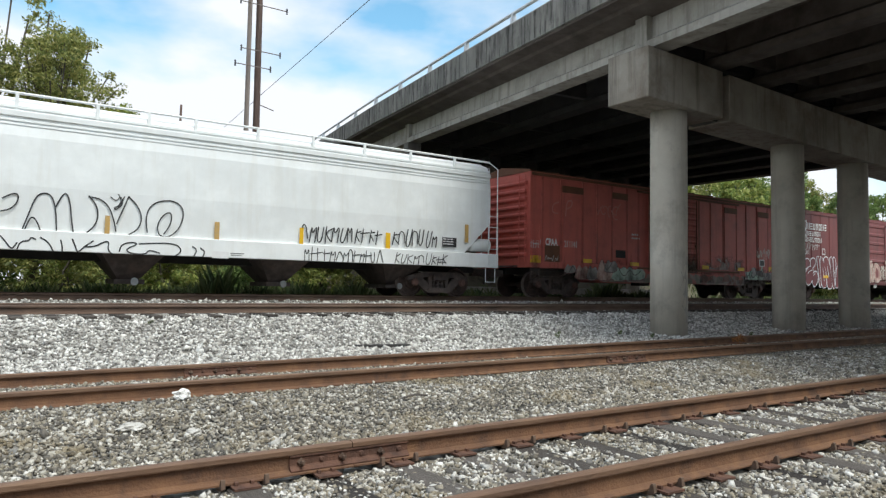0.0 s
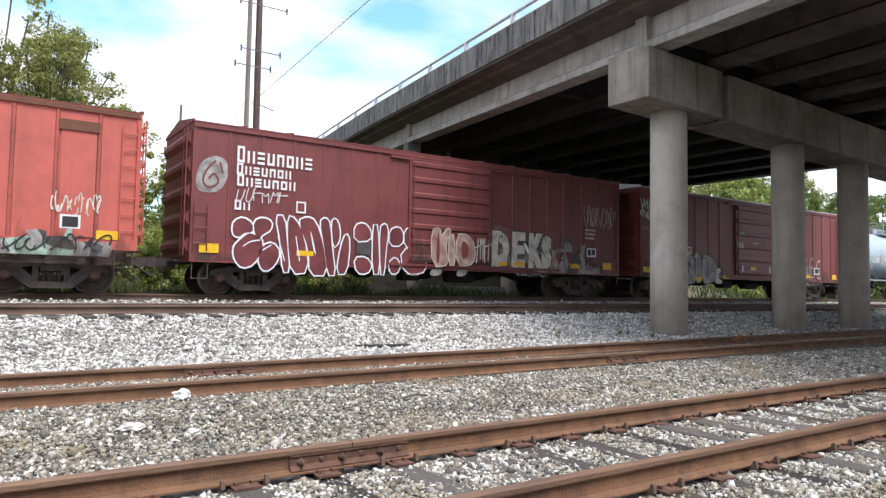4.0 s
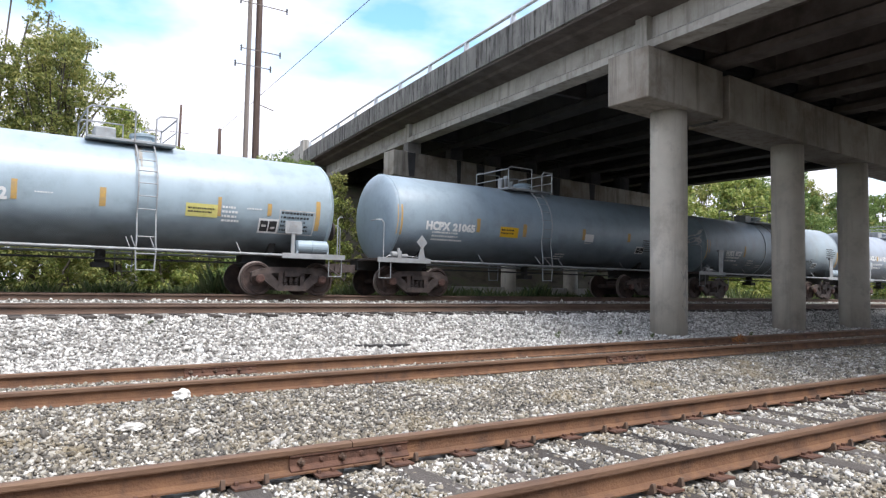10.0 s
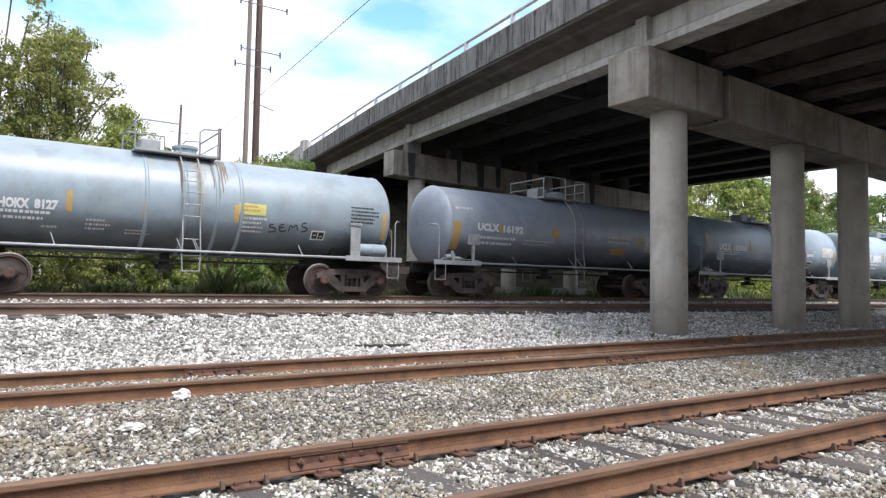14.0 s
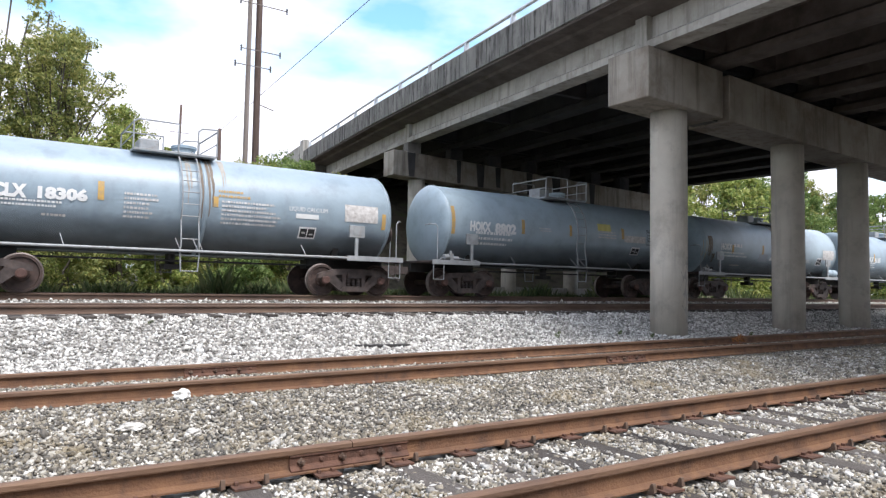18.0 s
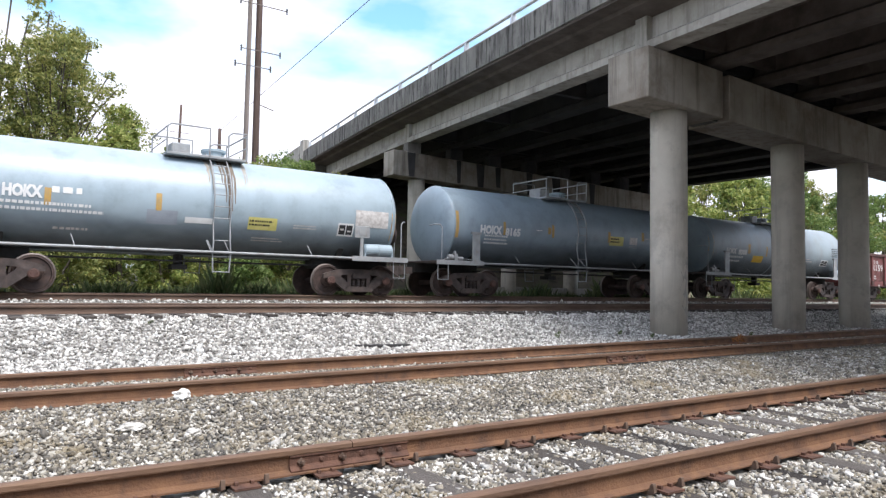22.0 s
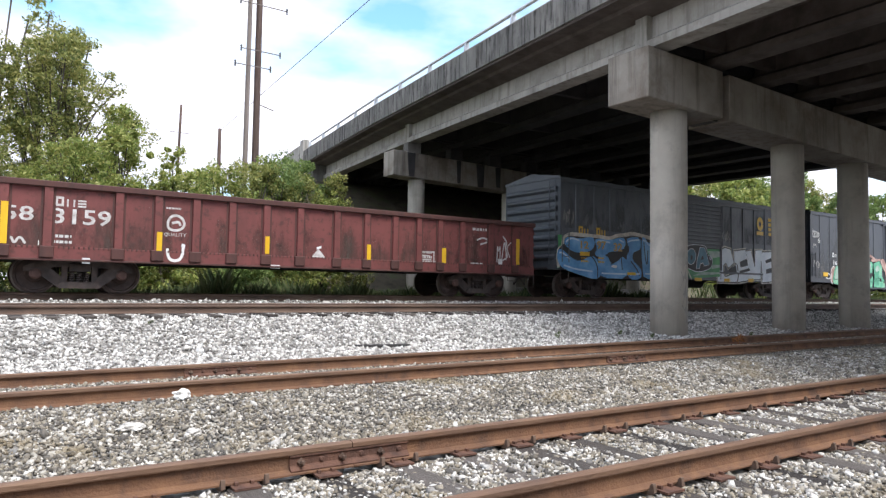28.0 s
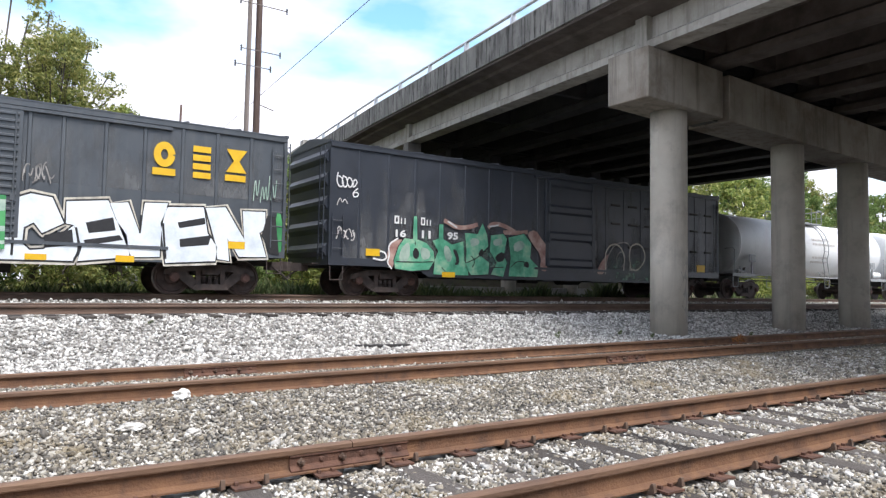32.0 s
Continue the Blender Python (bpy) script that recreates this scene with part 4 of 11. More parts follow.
def letters(text, size, x, z, bold=0.0, wide=1.0):
    cu = FONT.copy()
    cu.body, cu.size, cu.resolution_u, cu.offset = text, size / 0.70, 2, bold
    ob = bpy.data.objects.new("lettering", cu)
    me = bpy.data.meshes.new_from_object(ob)
    bpy.data.objects.remove(ob)
    bpy.data.curves.remove(cu)
    co = [(v.co.x * wide + x, v.co.y + z) for v in me.vertices]
    fs = [tuple(p.vertices) for p in me.polygons]
    bpy.data.meshes.remove(me)
    return co, fs


def rounded(pts, closed=False, times=2):
    """Corner cutting, for sprayed curves."""
    for _ in range(times):
        out = [] if closed else [pts[0]]
        n = len(pts)
        for k in range(n if closed else n - 1):
            p, q = pts[k], pts[(k + 1) % n]
            out += [(p[0] * 0.75 + q[0] * 0.25, p[1] * 0.75 + q[1] * 0.25), (p[0] * 0.25 + q[0] * 0.75, p[1] * 0.25 + q[1] * 0.75)]
        pts = out if closed else out + [pts[-1]]
    return pts


def strokes(lines, width, curve=2):
    """Flat ribbons along lines of (x, z); each step lies a hair above the last, so that crossings stay clean."""
    co, fs = [], []
    for i, line in enumerate(lines):
        closed = len(line) > 3 and line[0] == line[-1]
        pts = [Vector(p) for p in (rounded(line[:-1], True, curve) if closed else rounded(line, False, curve))]
        pts = [p for k, p in enumerate(pts) if k == 0 or (p - pts[k - 1]).length > 1e-3]
        n = len(pts)
        base = len(co)
        for k, p in enumerate(pts):
            a = pts[k - 1] if (k or closed) else p
            b = pts[(k + 1) % n] if (k < n - 1 or closed) else p
            d = (b - a).normalized() if (b - a).length > 1e-6 else Vector((1, 0))
            s = Vector((-d.y, d.x)) * width / 2
            h = 0.0006 * i + 0.00012 * k
            co += [(p.x + s.x, p.y + s.y, h), (p.x - s.x, p.y - s.y, h)]
        for k in range(n if closed else n - 1):
            j = (k + 1) % n
            fs.append((base + 2 * k, base + 2 * k + 1, base + 2 * j + 1, base + 2 * j))
    return co, fs


def bars(items):
    co, fs = [], []
    for x0, x1, z0, z1 in items:
        k = len(co)
        co += [(x0, z0), (x1, z0), (x1, z1), (x0, z1)]
        fs.append((k, k + 1, k + 2, k + 3))
    return co, fs


def fine_print(x, z, rows, width, height, seed, fill=0.72):
    """Rows of small unreadable writing, as short plain bars."""
    r = random.Random(seed)
    items = []
    pitch = height / max(1, rows)
    for j in range(rows):
        q = x
        stop = x + width * r.uniform(0.7, 1.0)
        while q < stop:
            w = pitch * r.uniform(0.25, 0.8)
            items.append((q, min(q + w, stop), z - j * pitch - pitch * 0.48, z - j * pitch))
            q += w + pitch * r.uniform(0.12, 0.3)
    return bars(items)


HEAD = 0.34          # depth of a dished tank head


def islands(fs):
    """Faces sorted into connected pieces."""
    root = {}

    def find(k):
        while root.setdefault(k, k) != k:
            k = root[k]
        return k
    for f in fs:
        for k in f[1:]:
            root[find(k)] = find(f[0])
    out = {}
    for f in fs:
        out.setdefault(find(f[0]), []).append(f)
    return list(out.values())


def painted(name, shape, mat, car, label="", y=SIDE, lift=0.004, barrel=None):
    """A painted shape on the near side; barrel: (centre height, radius) of a tank on which it lies."""
    co, fs = shape
    co = [p if len(p) == 3 else (p[0], p[1], 0.0) for p in co]
    if barrel:
        # cut tall flat faces into strips so that they follow the curve
        cut = []
        for f in fs:
            zs = [co[k][1] for k in f]
            if len(f) == 4 and max(zs) - min(zs) > 0.1:
                n = int((max(zs) - min(zs)) / 0.07) + 1
                p0, p1, p2, p3 = (co[k] for k in f)
                for j in range(n):
                    b = len(co)
                    for q in (j / n, (j + 1) / n):
                        co.append(tuple(p0[i] + (p3[i] - p0[i]) * q for i in range(3)))
                        co.append(tuple(p1[i] + (p2[i] - p1[i]) * q for i in range(3)))
                    cut.append((b, b + 1, b + 3, b + 2))
            else:
                cut.append(f)
        fs = cut
        cz, r0, left, right = barrel
        pts = []
        for x, z, h in co:
            over = min(0.96, max(0.0, left - x, x - right) / HEAD)
            a, r = (z - cz) / r0, r0 * (1 - over * over) ** 0.4
            pts.append((x, -(r + lift + h) * math.cos(a), cz + (r + lift + h) * math.sin(a)))
    else:
        pts = [(x, y - lift - h, z) for x, z, h in co]
    groups = [fs]
    if name in ("lettering", "decal", "data_plate"):
        groups = islands(fs)
    for faces in groups:
        used = sorted({k for f in faces for k in f})
        at = {k: n for n, k in enumerate(used)}
        me = bpy.data.meshes.new(name)
        me.from_pydata([pts[k] for k in used], [], [tuple(at[k] for k in f) for f in faces])
        me.materials.append(mat)
        ob = put(name, me, car, label)
        if name in ("fine_print", "stencil_block"):
            tagged(ob, kind="stuff")
    return ob


def blob(outline, curve=1):
    outline = rounded(list(outline), True, curve) if curve else list(outline)
    return outline, [tuple(range(len(outline)))]


# ---- boxcars ----
def boxcar(name, label, x0, x1, low, eave, mat, posts, door, door_rows, post_d=0.035, roof_mat=None, sill=None, belly=None, doors_small=(), end_ribs=5, door_mat=None, post_mat=None, roof_rise=0.24, centres=6.2):
    half = (x1 - x0) / 2
    car = thing(name, label, "boxcar", "cars of the freight train", (0, TRACK_Y, TRACK_Z))
    CARS.append((car, (x0 + x1) / 2))
    body = mat
    bm = B()
    box(bm, -half + 0.06, half - 0.06, SIDE, -SIDE, low + 0.02, eave)
    part("body", bm, body, car)
    d0, d1 = door
    # vertical side posts and plates
    for s in (-1, 1):
        for x in posts:
            bm = prism(B(), [(x - 0.055, s * 1.515), (x - 0.03, s * (1.52 + post_d)), (x + 0.03, s * (1.52 + post_d)), (x + 0.055, s * 1.515)], low + 0.16, eave - 0.1, "z")
            part("side_post", bm, post_mat or body, car)
        part("top_chord", bevel(box(B(), -half, half, s * 1.50 - 0.02, s * 1.50 + 0.07 * s, eave - 0.12, eave + 0.02), 0.008), body, car)
        if belly:
            b0, b1, bz = belly
            outline = [(-half, low), (b0 - 0.5, low), (b0, bz), (b1, bz), (b1 + 0.5, low), (half, low), (half, low + 0.2), (-half, low + 0.2)]
        else:
            outline = [(-half, low), (half, low), (half, low + 0.17), (-half, low + 0.17)]
        part("side_sill", prism(B(), outline, s * 1.515, s * (1.525 + post_d)), sill or body, car)
        for x in (-half + 0.05, half - 0.05):
            part("corner_post", box(B(), x - 0.05, x + 0.05, s * 1.49, s * (1.523 + post_d), low, eave), body, car)
        # sliding door
        dy0, dy1 = s * 1.522, s * 1.585
        dr = part("door", bevel(box(B(), d0 + 0.02, d1 - 0.02, dy0, dy1, low + 0.2, eave - 0.2), 0.01), door_mat or body, car)
        for k in range(door_rows):
            z = low + 0.32 + (eave - low - 0.62) * k / max(1, door_rows - 1)
            h = 0.5 * (eave - low - 0.62) / door_rows
            bm = prism(B(), [(dy1 - 0.004 * s, z - h / 2), (dy1 + 0.038 * s, z - h / 4), (dy1 + 0.038 * s, z + h / 4), (dy1 - 0.004 * s, z + h / 2)], d0 + 0.10, d1 - 0.10, "x")
            part("door_rib", bm, door_mat or body, dr)
        for z in (low + 0.12, eave - 0.17):
            part("door_track", box(B(), d0 - (d1 - d0) * 0.2, d1 + (d1 - d0) * 0.95, s * 1.522, s * 1.60, z - 0.035, z + 0.035), door_mat or body, car)
        for x in (d0 + 0.16, d1 - 0.16):
            bm = tube(B(), (x, s * 1.64, low + 0.2), (x, s * 1.64, eave - 0.25), 0.018, 6)
            box(bm, x - 0.05, x + 0.05, s * 1.585, s * 1.65, low + 0.95, low + 1.1)
            part("lock_rod", bm, door_mat or body, dr)
        if s < 0:
            for (a, b, c, d) in doors_small:
                p = part("hatch_door", box(B(), a, b, -1.522, -1.55, c, d), body, car)
                part("hatch_header", box(B(), a - 0.06, b + 0.06, -1.522, -1.585, d, d + 0.22), M["rust_brown"] if body is M["red_faded"] else body, p)
        rung_ladder(car, -half + 0.08, -half + 0.42, s * 1.52 if s < 0 else 1.64, low + 0.25, low + 1.35, 3, body)
        rung_ladder(car, half - 0.42, half - 0.08, s * 1.52 if s < 0 else 1.64, low + 0.25, eave - 0.3, 7, body)
        for x in (-half + 0.28, half - 0.28):
            step(car, x, s * 1.5, low - 0.38, low + 0.03, M["truck_steel"])
    # ends with horizontal corrugations
    for s in (-1, 1):
        e = part("car_end", box(B(), s * half, s * (half - 0.06), -1.5, 1.5, low, eave), body, car)
        for k in range(end_ribs):
            z = low + 0.4 + (eave - low - 0.75) * k / (end_ribs - 1)
            h = (eave - low) / end_ribs * 0.30
            bm = prism(B(), [(s * (half - 0.01), z - h), (s * (half + 0.10), z - h * 0.25), (s * (half + 0.10), z + h * 0.25), (s * (half - 0.01), z + h)], -1.40, 1.40)
            part("end_rib", bm, body, e)
        part("end_platform", box(B(), s * half, s * (half + 0.22), -0.9, 0.9, low + 0.02, low + 0.06), M["truck_steel"], e)
        for j, yy in enumerate((-1.42, -1.10)):
            bm = tube(B(), (s * (half + 0.13), yy, low + 0.15), (s * (half + 0.13), yy, eave - 0.1), 0.018, 6)
            part("ladder_rail", bm, body, e)
        for k in range(7):
            z = low + 0.3 + k * 0.42
            part("rung", tube(B(), (s * (half + 0.13), -1.42, z), (s * (half + 0.13), -1.10, z), 0.012, 6), body, e)
    # peaked roof with seams
    rm = roof_mat or body
    bm = prism(B(), [(-1.58, eave), (-1.58, eave + 0.03), (0, eave + roof_rise), (1.58, eave + 0.03), (1.58, eave)], -half - 0.03, half + 0.03, "x")
    rf = part("roof", bm, rm, car)
    n = 12
    for k in range(n + 1):
        x = -half + 2 * half * k / n
        bm = prism(B(), [(-1.56, eave + 0.03), (-1.56, eave + 0.065), (0, eave + roof_rise + 0.04), (1.56, eave + 0.065), (1.56, eave + 0.03), (0, eave + roof_rise)], x - 0.03, x + 0.03, "x")
        part("roof_seam", bm, rm, rf)
    running_gear(car, half, centres, low)
    bm = tube(B(), (0.6, -0.5, 0.62), (1.7, -0.5, 0.62), 0.2, 12)
    box(bm, -1.2, -0.6, -0.75, -0.3, 0.45, 0.75)
    pipe(bm, [(-half + 0.4, -0.4, 0.66), (half - 0.4, -0.4, 0.66)], 0.022)
    part("brake_gear", bm, M["under_black"], car)
    for f in (-0.55, -0.28, 0.0, 0.28, 0.55):
        part("cross_bearer", prism(B(), [(-1.45, low), (-1.45, low + 0.1), (1.45, low + 0.1), (1.45, low), (0.3, low - 0.25), (-0.3, low - 0.25)], f * half - 0.06, f * half + 0.06, "x"), M["under_black"], car)
    return car, half


def seams(a, b, step_):
    out, x = [], a
    while x <= b + 1e-6:
        out.append(x)
        x += step_
    return out


red_car, _ = boxcar("boxcar", "faded orange-red boxcar with grimy lower side and ribbed sliding door", 21.10, 37.03, 0.95, 4.0, M["red_faded"],
                    [-7.36, -6.45, -5.33, -4.57, -3.74, -2.88, -2.2, 1.75, 2.56, 3.5, 4.5, 5.28, 6.15, 7.04], (-1.65, 1.56), 12, 0.028, belly=(-4.4, 4.6, 0.55),
                    doors_small=[(-6.36, -5.42, 1.2, 3.45), (3.58, 4.42, 1.2, 3.45), (6.24, 6.98, 1.2, 3.45), (-3.7, -2.95, 1.2, 3.45)], door_mat=M["red_faded_door"], end_ribs=10, roof_mat=M["rust_brown"], post_mat=M["red_faded_door"])
brown_car, _ = boxcar("boxcar", "dark maroon boxcar with large white lettering and white graffiti", 38.27, 54.38, 0.76, 4.02, M["red_dark"],
                      [-7.1, -6.2, -5.3, -4.4, -3.5, -2.6, 2.7, 3.5, 4.3, 5.1, 6.05, 7.0], (-1.55, 1.75), 7, 0.022, end_ribs=5, doors_small=[(6.16, 6.98, 1.15, 3.38)])
plain_red_car, _ = boxcar("boxcar", "oxide-red boxcar with grey bubble graffiti and white stencils", 55.65, 71.61, 0.78, 4.02, M["red_oxide"],
                          [-7.1, -6.2, -5.34, -4.4, -3.48, -2.66, 2.6, 3.5, 4.4, 5.3, 6.2, 7.1], (-1.55, 1.72), 6, 0.022, end_ribs=5, roof_mat=M["galvanised"])
blue_car, _ = boxcar("boxcar", "slate-black boxcar with blue and white graffiti and yellow letters", 215.95, 232.04, 0.92, 3.93, M["box_blue_black"],
                     [-7.21, -6.26, -5.39, -4.51, -3.6, -2.71, -1.75, 1.9, 2.58, 3.48, 4.36, 5.26, 6.13, 7.03], (-1.57, 1.79), 17, 0.035, belly=(-5.0, 5.0, 0.72), end_ribs=8)
black_car, _ = boxcar("boxcar", "black boxcar with green graffiti along its lower side", 233.36, 252.10, 0.80, 4.02, M["box_black"],
                      [-8.4, -7.4, -6.45, -5.5, -4.5, -3.5, -2.5, -1.3, 2.2, 3.2, 4.2, 5.2, 6.2, 7.1, 7.7, 8.5], (-1.0, 1.5), 4, 0.018, belly=(-5.9, 6.2, 0.55), end_ribs=5, centres=7.2)


# ---- gondola ----
def gondola(x0, x1, low, top):
    half = (x1 - x0) / 2
    car = thing("gondola", "dark oxide-red open gondola with scuffed sides and worn white lettering", "gondola car", "cars of the freight train", (0, TRACK_Y, TRACK_Z))
    CARS.append((car, (x0 + x1) / 2))
    m = M["gondola_red"]
    for s in (-1, 1):
        part("side_sheet", box(B(), -half + 0.03, half - 0.03, s * 1.44, s * 1.46, low + 0.05, top - 0.05), m, car)
        part("top_chord", bevel(box(B(), -half, half, s * 1.38, s * 1.56, top - 0.13, top), 0.015), M["gondola_scuff"], car, "dark dented top rail")
        part("side_sill", bevel(box(B(), -half, half, s * 1.42, s * 1.476, low, low + 0.3), 0.008), m, car)
        part("sill_flange", bevel(box(B(), -half, half, s * 1.42, s * 1.51, low, low + 0.045), 0.008), M["gondola_scuff"], car, "worn dark lower edge")
        for x in (-7.62, -6.75, -5.25, -4.35, -3.43, -2.5, -1.56, -0.58, 0.55, 1.53, 2.51, 3.37, 4.18, 5.07, 6.25, 7.3):
            bm = prism(B(), [(x - 0.105, s * 1.455), (x - 0.085, s * 1.53), (x + 0.085, s * 1.53), (x + 0.105, s * 1.455)], low + 0.2, top - 0.12, "z")
            p = part("side_post", bm, m, car)
            for e in (-1, 1):
                part("post_flange", box(B(), x + e * 0.102, x + e * 0.15, s * 1.458, s * 1.468, low + 0.3, top - 0.13), M["gondola_scuff"], p, "dark scuffed flange")
            part("post_foot", bevel(box(B(), x - 0.15, x + 0.15, s * 1.47, s * 1.545, low + 0.06, low + 0.31), 0.02), M["gondola_scuff"], p, "scuffed dark foot plate")
        for x in (-half + 0.24, half - 0.24):
            step(car, x, s * 1.5, low - 0.36, low + 0.03, M["truck_steel"])
        bm = B()
        for k in range(int(half * 2 / 0.105) - 2):
            x = -half + 0.12 + 0.105 * k
            prism(bm, [(x - 0.022, s * 1.47), (x - 0.012, s * 1.488), (x + 0.012, s * 1.488), (x + 0.022, s * 1.47)], low + 0.262, low + 0.308, "z")
        tagged(part("rivet_row", bm, M["gondola_scuff"], car, "row of dark rivet heads above the sill"), kind="stuff")
    for s in (-1, 1):
        e = part("car_end", box(B(), s * half, s * (half - 0.05), -1.44, 1.44, low, top - 0.02), m, car)
        for k in range(4):
            z = low + 0.25 + 0.37 * k
            part("end_rib", prism(B(), [(s * (half - 0.01), z - 0.1), (s * (half + 0.09), z - 0.05), (s * (half + 0.09), z + 0.05), (s * (half - 0.01), z + 0.1)], -1.38, 1.38), m, e)
        for k in range(4):
            part("rung", tube(B(), (s * (half + 0.13), -1.42, low + 0.2 + 0.38 * k), (s * (half + 0.13), -1.0, low + 0.2 + 0.38 * k), 0.013, 6), m, e)
    part("floor_plate", box(B(), -half + 0.05, half - 0.05, -1.43, 1.43, low + 0.02, low + 0.12), M["under_black"], car)
    bm = B()
    r = random.Random(3)
    for k in range(16):
        x, y = r.uniform(-7.5, 7.5), r.uniform(-1.1, 1.1)
        box(bm, x, x + r.uniform(0.3, 1.1), y, y + r.uniform(0.1, 0.4), low + 0.12, low + r.uniform(0.3, 0.9))
    part("scrap_load", bm, M["joint_rust"], car, "rusty scrap low inside the car")
    running_gear(car, half, 6.0, low)
    return car


gon = gondola(198.37, 214.76, 0.68, 2.34)


# ---- covered hopper ----
def covered_hopper(x0, x1):
    half = (x1 - x0) / 2
    car = thing("covered_hopper", "white covered hopper car with black scribbled graffiti and dark discharge bays", "hopper car", "cars of the freight train", (0, TRACK_Y, TRACK_Z))
    CARS.append((car, (x0 + x1) / 2))
    m = M["hopper_white"]
    # bowed side shell with slope sheets at both ends
    zs = [0.95, 1.28, 1.30, 2.2, 3.2, 3.62, 3.66, 3.95, 4.10]
    ws = [1.53, 1.53, 1.47, 1.53, 1.53, 1.47, 1.46, 1.32, 0.9]
    bm = B()
    rings = []
    for z, w in zip(zs, ws):
        inset = 1.55 * max(0.0, (1.95 - z)) if z > 1.29 else 0.0
        e = half - 0.35 - inset
        if z < 1.29:
            e = half - 0.05
        rings.append([bm.verts.new(p) for p in ((-e, -w, z), (e, -w, z), (e, w, z), (-e, w, z))])
    shell_rings = rings[2:]
    for p, q in zip(shell_rings, shell_rings[1:]):
        for k in range(4):
            bm.faces.new((p[k], p[(k + 1) % 4], q[(k + 1) % 4], q[k]))
    bm.faces.new(shell_rings[-1])
    bmesh.ops.delete(bm, geom=rings[0] + rings[1], context="VERTS")
    part("shell", bm, m, car)
    for s in (-1, 1):
        part("side_sill", bevel(box(B(), -half, half, s * 1.40, s * 1.56, 0.88, 1.30), 0.012), m, car)
        part("top_chord", bevel(box(B(), -half + 0.34, half - 0.34, s * 1.44, s * 1.52, 3.60, 3.72), 0.01), m, car)
        for z in (3.42, 3.50):
            part("side_bead", box(B(), -half + 0.36, half - 0.36, s * 1.48, s * 1.515, z, z + 0.025), m, car)
        part("eave_strip", box(B(), -half + 0.34, half - 0.34, s * 1.38, s * 1.44, 3.78, 3.83), m, car)
        bm = tube(B(), (-half + 0.3, s * 1.40, 4.10), (half - 0.3, s * 1.40, 4.10), 0.03, 6)
        part("roof_rail", bm, m, car)
        for x in (-8.0, -6.27, -4.61, -2.95, -1.79, -0.65, 1.01, 2.63, 4.29, 5.92, 7.61):
            part("rail_post", box(B(), x - 0.035, x + 0.035, s * 1.37, s * 1.43, 3.66, 4.10), m, car)
        bm = B()
        for x in (-half + 0.06, half - 0.06):
            tube(bm, (x, s * 1.54, 0.9), (x, s * 1.54, 3.9), 0.02, 6)
            tube(bm, (x, s * 1.54, 3.9), (x - math.copysign(0.25, x), s * 1.42, 4.08), 0.02, 6)
        part("corner_handrail", bm, m, car)
        for x in (-1, 1):
            rung_ladder(car, x * (half - 0.42), x * (half - 0.06), s * 1.50 if s < 0 else 1.6, 0.95, 2.6, 5, m)
            step(car, x * (half - 0.3), s * 1.5, 0.45, 0.9, m)
            bm = lathe(B(), [(-0.42, 0.14), (-0.38, 0.2), (0.38, 0.2), (0.42, 0.14)], 16, "x")
            for v in bm.verts:
                v.co += Vector((x * (half - 0.62), s * 1.25, 1.56))
            if s < 0:
                part("air_reservoir", bm, m, car, smooth=True)
    for s in (-1, 1):
        part("end_frame", box(B(), s * (half - 0.08), s * half, -1.5, 1.5, 0.9, 1.28), m, car)
        bm = prism(B(), [(s * (half - 0.36), 3.6), (s * (half - 0.40), 3.95), (s * (half - 1.0), 1.98), (s * (half - 0.95), 1.9)], -1.2, 1.2)
        part("slope_sheet", bm, M["under_black"], car)
        part("end_ladder", pipe(B(), [(s * half, -1.0, 1.3), (s * half, -1.0, 4.0), (s * half, -0.6, 4.0), (s * half, -0.6, 1.3)], 0.02), m, car)
    part("running_board", box(B(), -half + 0.2, half - 0.2, -0.4, 0.4, 4.16, 4.2), M["galvanised"], car)
    for k, xc in enumerate((-5.93, -1.97, 1.98, 5.85)):
        top_w, bot_w = 0.78, 0.24
        bm = B()
        a = [bm.verts.new(p) for p in ((xc - top_w, -1.25, 0.95), (xc + top_w, -1.25, 0.95), (xc + top_w, 1.25, 0.95), (xc - top_w, 1.25, 0.95))]
        b = [bm.verts.new(p) for p in ((xc - bot_w, -0.55, 0.32), (xc + bot_w, -0.55, 0.32), (xc + bot_w, 0.55, 0.32), (xc - bot_w, 0.55, 0.32))]
        for j in range(4):
            bm.faces.new((a[j], a[(j + 1) % 4], b[(j + 1) % 4], b[j]))
        bm.faces.new(a)
        bm.faces.new(b)
        bay = part("discharge_bay", bm, M["truck_steel"], car, "dark sloping discharge bay")
        bm = box(B(), xc - 0.36, xc + 0.36, -0.7, 0.7, 0.22, 0.33)
        tube(bm, (xc + 0.1, -0.8, 0.28), (xc + 0.1, 0.8, 0.28), 0.05, 8)
        part("outlet_gate", bm, M["truck_steel"], bay)
        part("gear_disc", tube(B(), (xc + 0.1, -0.84, 0.28), (xc + 0.1, -0.78, 0.28), 0.09, 12), M["steel_light"], bay, "round pale operating disc")
    running_gear(car, half, 7.28, 0.95)
    return car


hopper = covered_hopper(0.94, 19.69)


